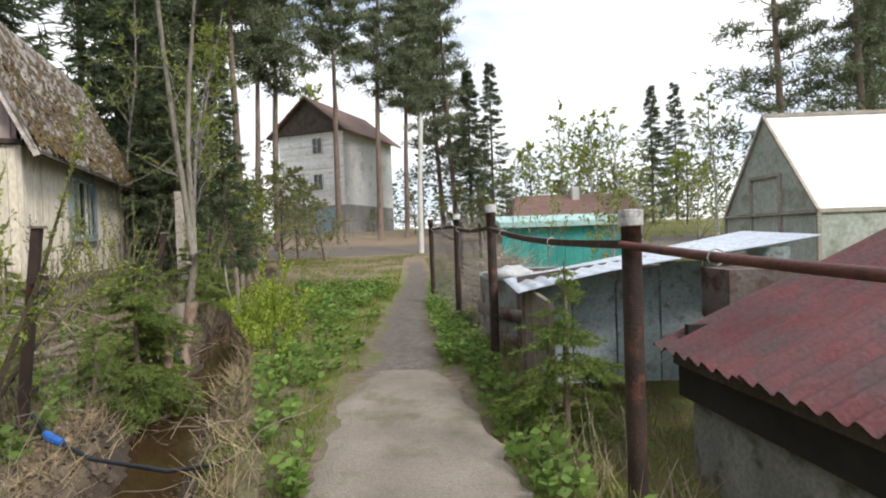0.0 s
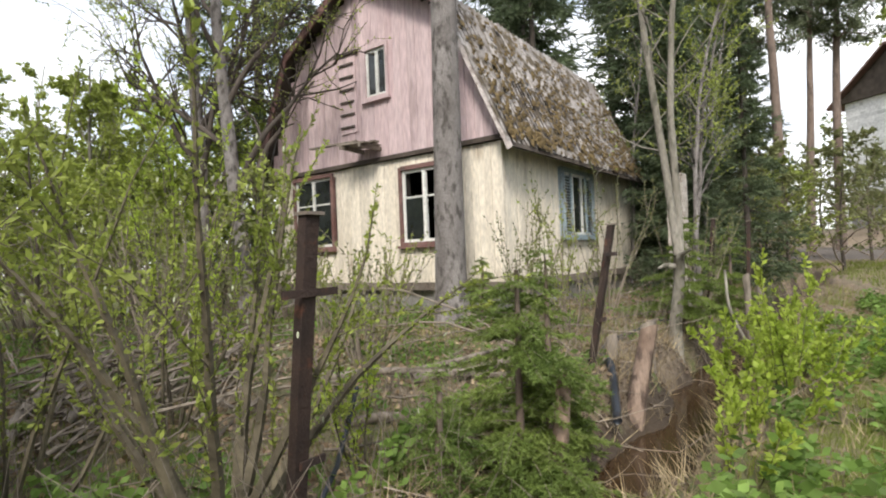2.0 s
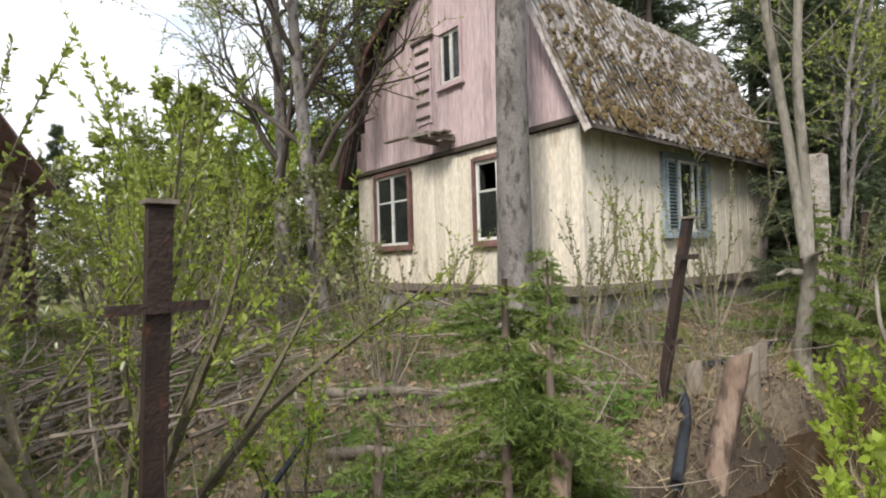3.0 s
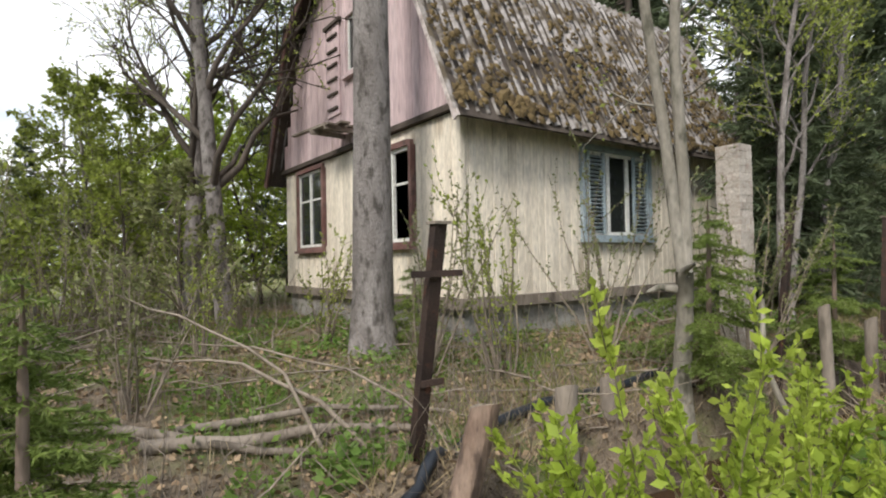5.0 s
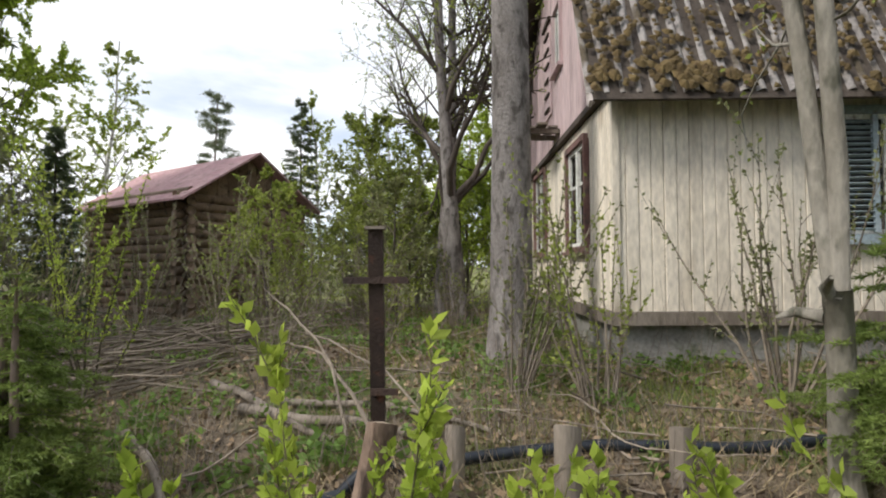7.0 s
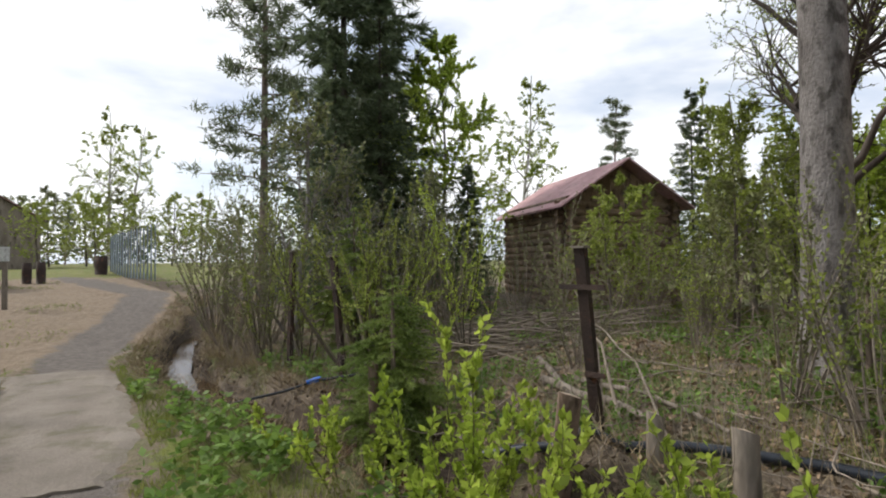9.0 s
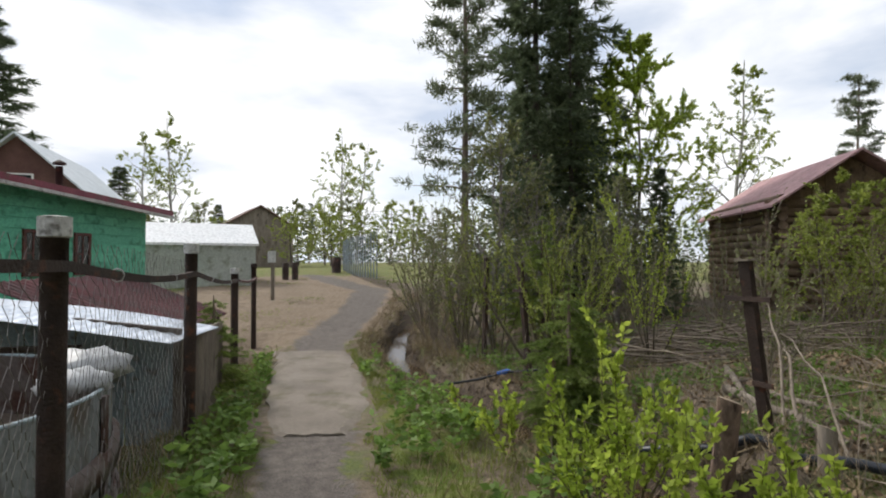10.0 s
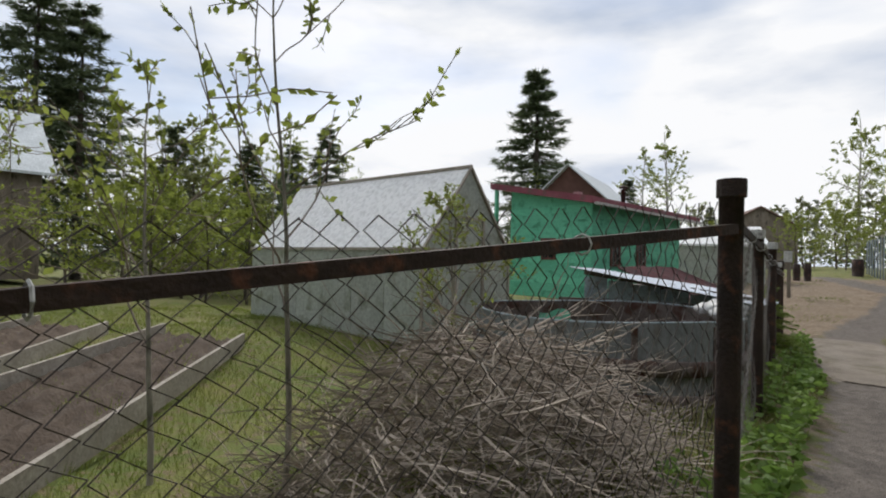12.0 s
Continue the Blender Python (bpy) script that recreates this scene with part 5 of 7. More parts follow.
def pine(rng, h, r, crown_from, spread, n_limbs, tufts, k_needles, needle_len, needle_w):
    trunk, limbs, crown = Geo(), Geo(), Geo()
    t_pts, t_r = limb((0, 0, -0.2), (0, 0, 1), h, r, r * 0.2, 12, rng, 0.012)
    trunk.tube(t_pts, t_r, 9)
    P, D = [], []
    for i in range(n_limbs):
        k = crown_from + (0.99 - crown_from) * (i / n_limbs)
        j = min(int(k * 12), 11)
        b = t_pts[j] + (t_pts[j + 1] - t_pts[j]) * (k * 12 - j)
        az = i * 2.4 + rng.uniform(-0.5, 0.5)
        l = spread * (1.05 - 0.75 * (k - crown_from) / (1 - crown_from)) * rng.uniform(0.6, 1.1)
        pts, rad = limb(b, (math.cos(az), math.sin(az), 0.15), l, r * 0.2, 0.01, 5, rng, 0.16, 0.05)
        limbs.tube(pts, rad, 4, False)
        for _ in range(tufts):
            k2 = rng.uniform(0.35, 1.0)
            j2 = min(int(k2 * 5), 4)
            c = pts[j2] + rng.normal(0, 0.13 * l, 3) * [1, 1, 0.45]
            n = k_needles
            P.append(c + rng.normal(0, 0.10, (n, 3)) * [1.8, 1.8, 0.75])
            D.append(rng.normal(0, 1, (n, 3)) + [0, 0, 0.5])
    crown.needles(np.concatenate(P), np.concatenate(D), needle_len, needle_w, rng)
    return trunk, limbs, crown


T3 = ("trunk", "branchwork", "crown")
R = np.random.default_rng(21)
# --- big spruces
SPR = [spruce(np.random.default_rng(70 + i), 13 + 2 * i, 0.17, 2.6 + 0.25 * i, 195, 1, 13, 7, 0.34, 0.06, low=0.05, droop=0.55) for i in range(3)]
spr_things = []
SPRUCES = [(-12.5, 15.0, 1.05), (-9.2, 16.5, 1.0), (-12.9, 21.8, 1.25), (-12.4, 20.5, 1.2), (-14.5, 11, 1.1), (-16.5, 7.5, 1.1), (-7.9, 15.2, 0.6), (-12.9, 24, 1.2),
           (-15.5, 17.5, 1.3), (-6.5, 12.9, 0.50), (-5.9, 14.4, 0.42), (-7.6, 14.2, 0.42), (-5.0, -3.4, 0.95), (-6.6, -4.6, 0.9), (3.4, 37.5, 0.75), (2.0, 41, 1.0), (16.2, 42, 0.72), (19.3, 45, 0.7),
           (24.9, -27.0, 1.42), (17.6, -29.5, 0.5), (24.0, -3.9, 0.52), (25.4, -2.6, 0.55), (24.5, 0.5, 0.5), (27, 3.0, 0.5), (29, -8, 0.5), (36.1, 7, 1.1), (34.6, 5.2, 1.0), (-19, 20, 1.3), (-13.5, 29, 1.2), (-17.5, -3.0, 0.45), (-20, -1, 0.4), (15.5, -45, 0.4), (-20, 13, 1.2), (24, 30, 0.9), (-4.3, -1.7, 0.42), (-5.6, -2.4, 0.5), (-6.6, 0.1, 0.26)]
for i, (x, y, s) in enumerate(SPRUCES):
    k = i % 3
    if i < 3:
        th = plant("spruce_tree", SPR[k], ("darkbark", "darkbark", "needle"), T3, (x, y, gz(x, y)), "tall dark spruce with drooping branches", "tree", "spruces", R.uniform(0, 360))
        spr_things.append(th)
    else:
        th = copy_thing(spr_things[k], pose(x, y, gz(x, y), 0, 0, R.uniform(0, 360)))
    wide = 1.7 if y < 8 and x > 15 else 1.0
    th.scale = (s * wide, s * wide, s * R.uniform(0.92, 1.08))
# --- pines
PIN = [pine(np.random.default_rng(90 + i), 17 + i, 0.2, (0.60, 0.48, 0.22)[i], (2.7, 2.9, 3.9)[i], 40, 13, 22, 0.36, 0.07) for i in range(3)]
pine_things = []
PINES = [(-6.6, 33.4, 1.1, 0), (-4.3, 35.4, 1.15, 1), (-2.6, 36.5, 1.0, 1), (-10.4, 29.5, 1.0, 0), (-11.5, 26, 1.05, 1), (0.8, 40, 1.05, 2), (-3.6, -7.2, 0.74, 2), (-1.9, 42.5, 1.1, 1), (-8.6, 22.5, 1.0, 0),
         (-14.8, 22, 1.05, 0), (16.6, 26, 1.1, 2), (20.0, 25.5, 1.1, 2), (22, 28, 0.9, 1), (-19.5, -9, 0.45, 2), (-9.7, 30.8, 1.1, 1), (7, -48, 0.35, 2), (-0.2, 44, 1.1, 2)]
for i, (x, y, s, k) in enumerate(PINES):
    if k >= len(pine_things):
        th = plant("pine_tree", PIN[k], ("pinebark", "pinebark", "pineneedle"), T3, (x, y, gz(x, y)), "tall pine with a bare orange-brown trunk", "tree", "pines", R.uniform(0, 360))
        pine_things.append(th)
    else:
        th = copy_thing(pine_things[k], pose(x, y, gz(x, y), 0, 0, R.uniform(0, 360)))
    th.scale = (s, s, s)
# --- birches and leafy trees far off
BIR = [twig_tree(np.random.default_rng(110 + i), 12, 0.15, 3, 0.16, 23, spread=0.55, first=0.25, kids=(14, 5, 3), ratio=0.36, lift=-0.02) for i in range(2)]
birch_things = []
BIRCHES = [(3.2, -42, 0.9, 0), (1.8, -43.5, 0.85, 1), (16.5, -36, 0.85, 0), (19.3, -37, 0.8, 1), (10.5, 48, 0.75, 0), (13.5, 47, 0.7, 1), (15, 29.5, 0.6, 1), (-13.5, 56, 1.2, 0), (12.4, 38, 0.6, 1), (27, 2, 0.6, 0), (24, 6, 0.55, 1), (24.5, -1.5, 0.6, 1), (29, -9, 0.6, 0), (-14.5, -9, 0.6, 1), (-18, -2.5, 0.5, 0), (-22, 1.5, 0.55, 1), (-21, 5.5, 0.5, 0), (9, 33, 0.5, 0), (24, -24.5, 0.55, 1), (-16, 1.2, 0.4, 1), (30.2, 2.2, 0.7, 0), (28.4, 0.3, 0.66, 1), (27, -1.2, 0.55, 0)]
for i, (x, y, s, k) in enumerate(BIRCHES):
    if i < 2:
        th = plant("birch_tree", BIR[k], ("birchbark", "palebark", "leaf"), T3, (x, y, gz(x, y)), "airy birch with small spring leaves", "tree", "birches")
        birch_things.append(th)
    else:
        th = copy_thing(birch_things[k], pose(x, y, gz(x, y), 0, 0, R.uniform(0, 360)))
    s = s * 1.2
    th.scale = (s, s, s)
# --- leafy trees beside the cabin, bare twiggy alders
for seed, (x, y), h, leaf_m, bark_m, n in ((131, (-8.2, -4.6), 7.6, "leaf_bright", "palebark", 72), (132, (-7.0, -5.2), 6.9, "leaf_bright", "palebark", 34), (150, (-11.6, 3.0), 4.6, "leaf", "palebark", 14), (133, (-3.0, 0.2), 4.6, "leaf_dull", "bark", 5), (134, (-4.0, 0.7), 3.4, "leaf_dull", "bark", 2), (135, (-5.6, 0.2), 3.2, "leaf_dull", "bark", 3), (136, (-13.4, 3.2), 5.2, "leaf", "palebark", 20), (137, (-15.5, 4.8), 6.0, "leaf_bright", "palebark", 22), (139, (-14.2, 6.8), 5.6, "leaf", "palebark", 18), (138, (-12.5, 1.9), 3.0, "leaf", "palebark", 8)):
    g = twig_tree(np.random.default_rng(seed), h, 0.07, 3, 0.085, n, spread=0.6, first=0.12, kids=(16, 7, 5), ratio=0.42, lift=0.05)
    plant("alder_tree", g, (bark_m, bark_m, leaf_m), T3, (x, y, gz(x, y)), "slim many-twigged alder in early leaf", "tree", "alders")
# --- leafy bushes closing the view behind the house, the garden and the clearing
BUSH = [twig_tree(np.random.default_rng(170 + i), 4.0, 0.045, 2, 0.115, 27, spread=0.8, first=0.04, kids=(17, 6), ratio=0.5, lift=0.06, wander=0.14) for i in range(3)]
BUSHES = {
    "leaf_bright": [(-14.5, 5.8, 1.1), (-15.0, 4.0, 1.0), (-13.0, 4.4, 0.8), (-16.0, 2.5, 1.1), (-17.0, 6.5, 1.2), (-18.5, 4.2, 1.2), (-13.4, 2.6, 0.75), (-19.5, 1.4, 1.2), (-16.0, 8.2, 1.2), (-13.6, 6.9, 0.85), (-20.5, 7.0, 1.4)],
    "leaf": [(-7.4, 3.3, 0.55), (-8.8, 2.3, 0.7), (-9.7, 3.9, 0.7),
             (16.7, 8.6, 0.9), (14.6, 7.0, 0.8), (18.0, 9.6, 0.9), (19.4, 5.0, 1.2), (17.6, 4.2, 1.0), (15.4, 8.2, 0.95), (17.2, 6.6, 1.1), (15.6, 5.2, 0.9), (5.0, -25.0, 1.0), (7.2, -28.0, 1.0), (3.0, -30.0, 1.1), (9.8, -26.0, 0.9), (0.8, -34.0, 1.3), (-3.0, -28.0, 1.2), (4.2, -37.0, 1.5), (-1.4, -38.0, 1.5), (-6.8, 18.4, 0.8), (-9.4, 23.0, 1.1), (6.5, 40.0, 1.7), (10.5, 42.0, 1.6), (17.5, 39.0, 1.5)],
    "leaf_dull": [(-15.6, 0.6, 0.9), (-8.3, 4.9, 0.6), (-12.2, 3.5, 0.7), (16.6, 3.6, 1.0), (21.3, 4.4, 1.4), (18.6, 7.0, 1.0), (5.8, -33.0, 1.3), (12.0, -30.0, 1.2), (-5.5, -30.0, 1.2), (13.5, -24.5, 1.0), (2.2, -41.0, 1.6), (8.4, -38.0, 1.4),
                  (-7.5, 17.4, 0.9), (-6.0, 19.8, 1.0), (-8.6, 21.0, 1.2), (-5.2, 23.0, 0.9), (-10.2, 19.0, 1.2), (-7.2, 26.0, 1.1), (-10.2, 37.2, 0.8), (-13.0, 38.0, 1.3), (-14.4, 33.0, 1.2), (-5.4, 39.6, 0.5), (-2.2, 38.6, 0.8), (0.6, 36.0, 1.0), (2.4, 32.5, 0.8), (-12.6, 28.0, 0.7), (8.5, 39.0, 1.0), (12.5, 41.0, 1.1)],
    "needle": [(17.3, 1.6, 1.15), (18.2, 2.6, 1.2), (19.2, 1.2, 1.25), (17.8, 0.6, 1.1)],
}
for leaf_m, places in BUSHES.items():
    first_of = {}
    for i, (x, y, s) in enumerate(places):
        k = i % 3
        if k not in first_of:
            first_of[k] = th = plant("leafy_bush", BUSH[k], ("darkbark", "twig", leaf_m), T3, (x, y, gz(x, y)), {"leaf_bright": "tall bright green bush in young leaf", "leaf": "tall yellow-green bush in young leaf", "leaf_dull": "tall olive bush in thin young leaf", "needle": "dense dark green hedge bush"}[leaf_m], "bush", "background bushes", R.uniform(0, 360))
        else:
            th = copy_thing(first_of[k], pose(x, y, gz(x, y), 0, 0, R.uniform(0, 360)))
        th.scale = (s * 1.15, s * 1.15, s)
# --- the two trees at the house's corner, with dark crooked limbs
for seed, (x, y), h, r, lean in ((141, (-10.9, 4.7), 10.5, 0.17, (-0.08, -0.05)), (142, (-10.3, 5.3), 11, 0.16, (0.03, 0.0))):
    g = twig_tree(np.random.default_rng(seed), h, r, 3, 0.058, 15, spread=0.62, first=0.22, kids=(18, 9, 8), ratio=0.38, lift=0.14, trunk_lean=lean, wander=0.17)
    plant("old_tree", g, ("bark", "darkbark", "leaf"), T3, (x, y, gz(x, y)), "old tree with dark crooked limbs coming into leaf", "tree", "trees at the house corner")
# --- the tall trunk before the house
rt = np.random.default_rng(150)
tp = np.array([(-0.02 * 0, 0, -0.2), (0.02, 0.0, 0.6), (0.04, 0.02, 2.5), (0.10, 0.02, 5), (0.16, 0.03, 9), (0.2, 0.03, 14)])
tk = Geo().tube(tp, [0.30, 0.225, 0.20, 0.18, 0.15, 0.08], 24)
tl = Geo()
pp, dd_ = [], []
for i in range(16):
    z = 9.2 + i * 0.3
    a = i * 2.4
    pts, rad = limb((0.17, 0.03, z), (math.cos(a), math.sin(a), 0.5), 2.2, 0.04, 0.006, 6, rt, 0.15, 0.03)
    tl.tube(pts, rad, 4, False)
    for p in pts[2:]:
        pp.append(p + rt.normal(0, 0.35, (30, 3)))
        dd_.append(rt.normal(0, 1, (30, 3)))
cr = Geo().leaves(np.concatenate(pp), np.concatenate(dd_), 0.07, 0.045, rt)
plant("aspen_tree", (tk, tl, cr), ("bark", "bark", "leaf"), T3, (-6.5, 7.05, gz(-6.5, 7.05)), "tall grey-barked trunk standing before the house", "tree")
# --- forked alder with a burl
fk, fl, fc, rf = Geo(), Geo(), Geo(), np.random.default_rng(151)
fb = gz(-4.5, 9.45)
fk.tube([(-0.05, 0.05, -0.15), (0.0, 0.0, 0.4), (0.1, -0.03, 1.0), (0.13, -0.05, 1.35)], [0.115, 0.08, 0.068, 0.072], 12)
fk.tube([(0.13, -0.05, 1.3), (0.10, -0.10, 1.8), (0.06, -0.15, 2.5), (-0.02, -0.25, 3.6), (-0.1, -0.38, 5.2), (-0.2, -0.55, 7.5)], [0.062, 0.053, 0.048, 0.045, 0.038, 0.018], 12)
fk.tube([(0.14, -0.05, 1.3), (0.13, -0.03, 2.0), (0.12, -0.08, 3.2), (0.2, -0.08, 4.4), (0.4, 0.1, 7.0)], [0.058, 0.052, 0.046, 0.038, 0.018], 12)
fk.tube([(0.1, -0.05, 1.28), (0.2, -0.12, 1.36), (0.36, -0.14, 1.42)], [0.05, 0.035, 0.012], 7)
fk.tube([(0.1, -0.1, 1.2), (0.02, -0.22, 1.22), (-0.03, -0.3, 1.18)], [0.04, 0.03, 0.012], 7)
pp, dd_ = [], []
for i in range(26):
    z = rf.uniform(2.4, 6.6)
    b0 = np.array([0.06 - (z - 2.5) * 0.03, -0.15 - (z - 2.5) * 0.09, z]) if i % 2 else np.array([0.12 + max(0, z - 3.2) * 0.07, -0.07, z])
    pts, rad = limb(b0, rf.normal(0, 1, 3) + [0, 0, 0.7], rf.uniform(0.6, 1.7), 0.014, 0.003, 5, rf, 0.16, 0.03)
    fl.tube(pts, rad, 3, False)
    for p in pts[2:]:
        pp.append(p + rf.normal(0, 0.09, (5, 3)))
        dd_.append(rf.normal(0, 1, (5, 3)))
fc.leaves(np.concatenate(pp), np.concatenate(dd_), 0.055, 0.035, rf)
plant("forked_alder", (fk, fl, fc), ("palebark", "palebark", "leaf"), T3, (-4.5, 9.33, fb), "grey-brown forked alder trunk with torn stubs at the fork", "tree")
# --- slim bare trunks behind
for i, (x, y, h) in enumerate(((-5.4, 11.6, 7), (-6.4, 13.4, 7.5), (-7.6, 15.6, 8), (-6.0, 12.4, 6.5), (-8.4, 13.8, 8.5))):
    g = twig_tree(np.random.default_rng(160 + i), h, 0.05, 2, 0.06, 22, spread=0.5, first=0.3, kids=(14, 8), ratio=0.25, lift=0.02, wander=0.12)
    plant("slim_alder", g, ("bark", "bark", "leaf"), T3, (x, y, gz(x, y)), "slim young alder with sparse leaves", "tree", "slim alders")
# --- young spruces near the stream
def spray_spruce(rng, h, r, spread, step, per, density, needle, cut=False, low=0.08):
    """Whorls of flat needled sprays on a thin trunk."""
    trunk, limbs, crown = Geo(), Geo(), Geo()
    top = h * 0.8 if cut else h
    trunk.tube([(0, 0, -0.12), (0.01, 0, h * 0.4), (0.02, 0.01, top * 0.8), (0.02, 0.01, top)], [r, r * 0.85, r * 0.6, r * 0.5 if cut else 0.004], 9)
    P, D = [], []

    def needles_on(p, q):
        n = max(3, int(np.linalg.norm(q - p) * density))
        k = rng.uniform(0, 1, n)
        d = (q - p) / max(np.linalg.norm(q - p), 1e-6)
        P.append(p + (q - p) * k[:, None])
        D.append(d * 0.8 + rng.normal(0, 0.5, (n, 3)))

    for z in np.arange(h * low, top * 0.97, step):
        for b in range(per):
            az, zz = rng.uniform(0, 6.283), z + rng.uniform(0, step)
            l = (spread * (1 - min(zz / h, 0.97)) ** 0.75 + 0.05) * rng.uniform(0.6, 1.1)
            out, side = np.array([math.cos(az), math.sin(az), 0]), np.array([-math.sin(az), math.cos(az), 0])
            s = np.linspace(0, 1, 6)
            rise = rng.uniform(0.0, 0.25)
            pts = out * (l * s)[:, None] + side * (0.08 * l * rng.normal() * s ** 2)[:, None] + np.array([0, 0, 1]) * (zz + l * (rise * s - 0.42 * s ** 2 + 0.12 * s ** 4))[:, None]
            limbs.tube(pts, np.linspace(0.0035 + 0.004 * l, 0.0015, 6), 3, False)
            for i in range(5):
                needles_on(pts[i], pts[i + 1])
            n = int(l / 0.04)
            for i in range(n):
                k = 0.14 + 0.84 * i / max(n, 1)
                j = min(int(k * 5), 4)
                p = pts[j] + (pts[j + 1] - pts[j]) * (k * 5 - j)
                tl = (0.38 * l * (1.05 - k) + 0.03) * rng.uniform(0.6, 1.15)
                d = out * 0.75 + side * (0.8 if i % 2 else -0.8) + np.array([0, 0, rng.uniform(-0.55, 0.0)])
                q = p + d / np.linalg.norm(d) * tl
                needles_on(p, q)
                if tl > 0.12:
                    for e in (-1, 1):
                        m = p + (q - p) * rng.uniform(0.35, 0.6)
                        dd = d + side * e * 0.6 + out * 0.3 + np.array([0, 0, -0.15])
                        needles_on(m, m + dd / np.linalg.norm(dd) * tl * 0.45)
    crown.needles(np.concatenate(P), np.concatenate(D), needle, needle * 0.24, rng)
    return trunk, limbs, crown


YOUNG = [(-2.95, 5.0, 2.0, 0.86, True), (-2.88, 5.2, 1.8, 0.62, False), (-2.95, 4.35, 0.7, 0.4, False), (-4.62, 9.75, 1.7, 1.0, False), (-6.3, 7.45, 0.95, 0.5, False), (1.1, 3.75, 1.55, 0.75, False), (-5.0, 11.8, 1.6, 0.9, False), (-3.7, 1.5, 2.4, 1.2, False)]
for i, (x, y, h, sp, cut) in enumerate(YOUNG):
    g = spray_spruce(np.random.default_rng(180 + i), h, 0.03, sp, 0.10, (5, 5, 5, 3, 4, 5, 4, 4)[i], 215, 0.042, cut)
    plant("young_spruce", g, ("pinebark", "twig", "needle_young"), T3, (x, y, gz(x, y)), "young spruce with a cut top beside the ditch" if cut else ("young bright-tipped spruce beside the ditch" if x < 0 else "young spruce behind the wire fence"), "tree", "young spruces")


def shrub(rng, stems, height, spread, leaf, width, per_m, upright=1.0, side=3, start=0.25, thick=1.0):
    """Many upright stems with side shoots and leaves along them."""
    s, lv = Geo(), Geo()
    P, D = [], []
    for _ in range(stems):
        a, t = rng.uniform(0, 6.283), rng.uniform(0, 1) ** 0.6
        b = np.array([math.cos(a), math.sin(a), 0]) * 0.16 * spread * t
        d = np.array([math.cos(a) * spread * t * 0.6, math.sin(a) * spread * t * 0.6, upright])
        l = height * rng.uniform(0.55, 1.05)
        pts, rad = limb(b - [0, 0, 0.05], d, l, (0.004 + 0.0045 * height) * thick, 0.002, 8, rng, 0.07, 0.02)
        s.tube(pts, rad, 4, False)
        lines = [pts]
        for _ in range(side):
            j = rng.integers(2, 8)
            q, r2 = limb(pts[j], (pts[j] - pts[j - 1]) / np.linalg.norm(pts[j] - pts[j - 1]) + rng.normal(0, 0.35, 3), l * rng.uniform(0.15, 0.4), 0.004, 0.0015, 4, rng, 0.1, 0.03)
            s.tube(q, r2, 3, False)
            lines.append(q)
        for q in lines:
            n = max(2, int(per_m * np.linalg.norm(q[-1] - q[0])))
            k = rng.uniform(start if len(q) > 5 else 0.05, 1, n) * (len(q) - 1)
            j = np.minimum(k.astype(int), len(q) - 2)
            P.append(q[j] + (q[j + 1] - q[j]) * (k - j)[:, None])
            dq = q[j + 1] - q[j]
            D.append(dq / np.linalg.norm(dq, axis=1)[:, None] * 0.7 + rng.normal(0, 0.5, (n, 3)))
    lv.leaves(np.concatenate(P), np.concatenate(D), leaf, width, rng)
    return s, lv


def catkins(rng, n, h, spread, parent):
    """Pale fluffy catkins on the outer shoots."""
    g = Geo()
    for _ in range(n):
        a, t = rng.uniform(0, 6.283), rng.uniform(0.2, 1)
        p = np.array([math.cos(a) * spread * t, math.sin(a) * spread * t, h * rng.uniform(0.4, 0.8)])
        d = rng.normal(0, 0.35, 3) + [0, 0, 1]
        d = d / np.linalg.norm(d) * 0.032
        g.tube([p, p + d * 0.3, p + d * 0.7, p + d], [0.002, 0.006, 0.006, 0.002], 6)
    part("catkins", g, M["catkin"], parent, "pale grey-green catkins", smooth=True, kind="stuff")


def bush(name, seed, x, y, args, mats, label, group):
    s, lv = shrub(np.random.default_rng(seed), **args)
    return plant(name, (s, lv), mats, ("stemwork", "foliage"), (x, y, gz(x, y)), label, "shrub", group)


WILLOWS = [(-3.32, 3.2, 2.6, 12, 1.3), (-4.4, 1.6, 2.4, 6, 0.9), (-3.9, 2.3, 2.8, 9, 1.0), (-3.4, 4.1, 1.2, 5, 0.9), (-2.5, 1.2, 2.2, 8, 0.9), (-4.8, 3.2, 2.4, 7, 0.9), (-2.9, 1.5, 2.6, 6, 0.9)]
for i, (x, y, h, n, sp) in enumerate(WILLOWS):
    th = bush("willow_bush", 200 + i, x, y, dict(stems=n, height=h, spread=sp, leaf=0.044, width=0.019, per_m=92, side=5 if i == 0 else 3, thick=2.3 if i == 0 else 1.0), ("willowstem", "leaf_bright" if i % 2 else "leaf"), "willow bush with upright shoots and narrow young leaves", "willows")
    if i in (0, 3):
        catkins(np.random.default_rng(260 + i), 46 if i == 0 else 20, h, 0.7, th)
for i, (x, y, h, n) in enumerate(((-2.3, 0.9, 2.4, 14), (-2.0, -0.6, 3.0, 18), (-2.7, -1.0, 3.2, 18), (-1.9, -2.4, 2.8, 16), (-5.2, -0.8, 2.5, 18), (-6.4, -1.7, 2.7, 18), (-6.0, 0.7, 1.9, 16), (-7.6, -0.9, 2.1, 16), (-4.2, -0.6, 2.4, 16))):
    bush("willow_bush", 220 + i, x, y, dict(stems=n, height=h, spread=0.9, leaf=0.048, width=0.024, per_m=30, side=6), ("twig", "leaf_dull"), "greyish willow bush on the ditch bank", "grey willows")
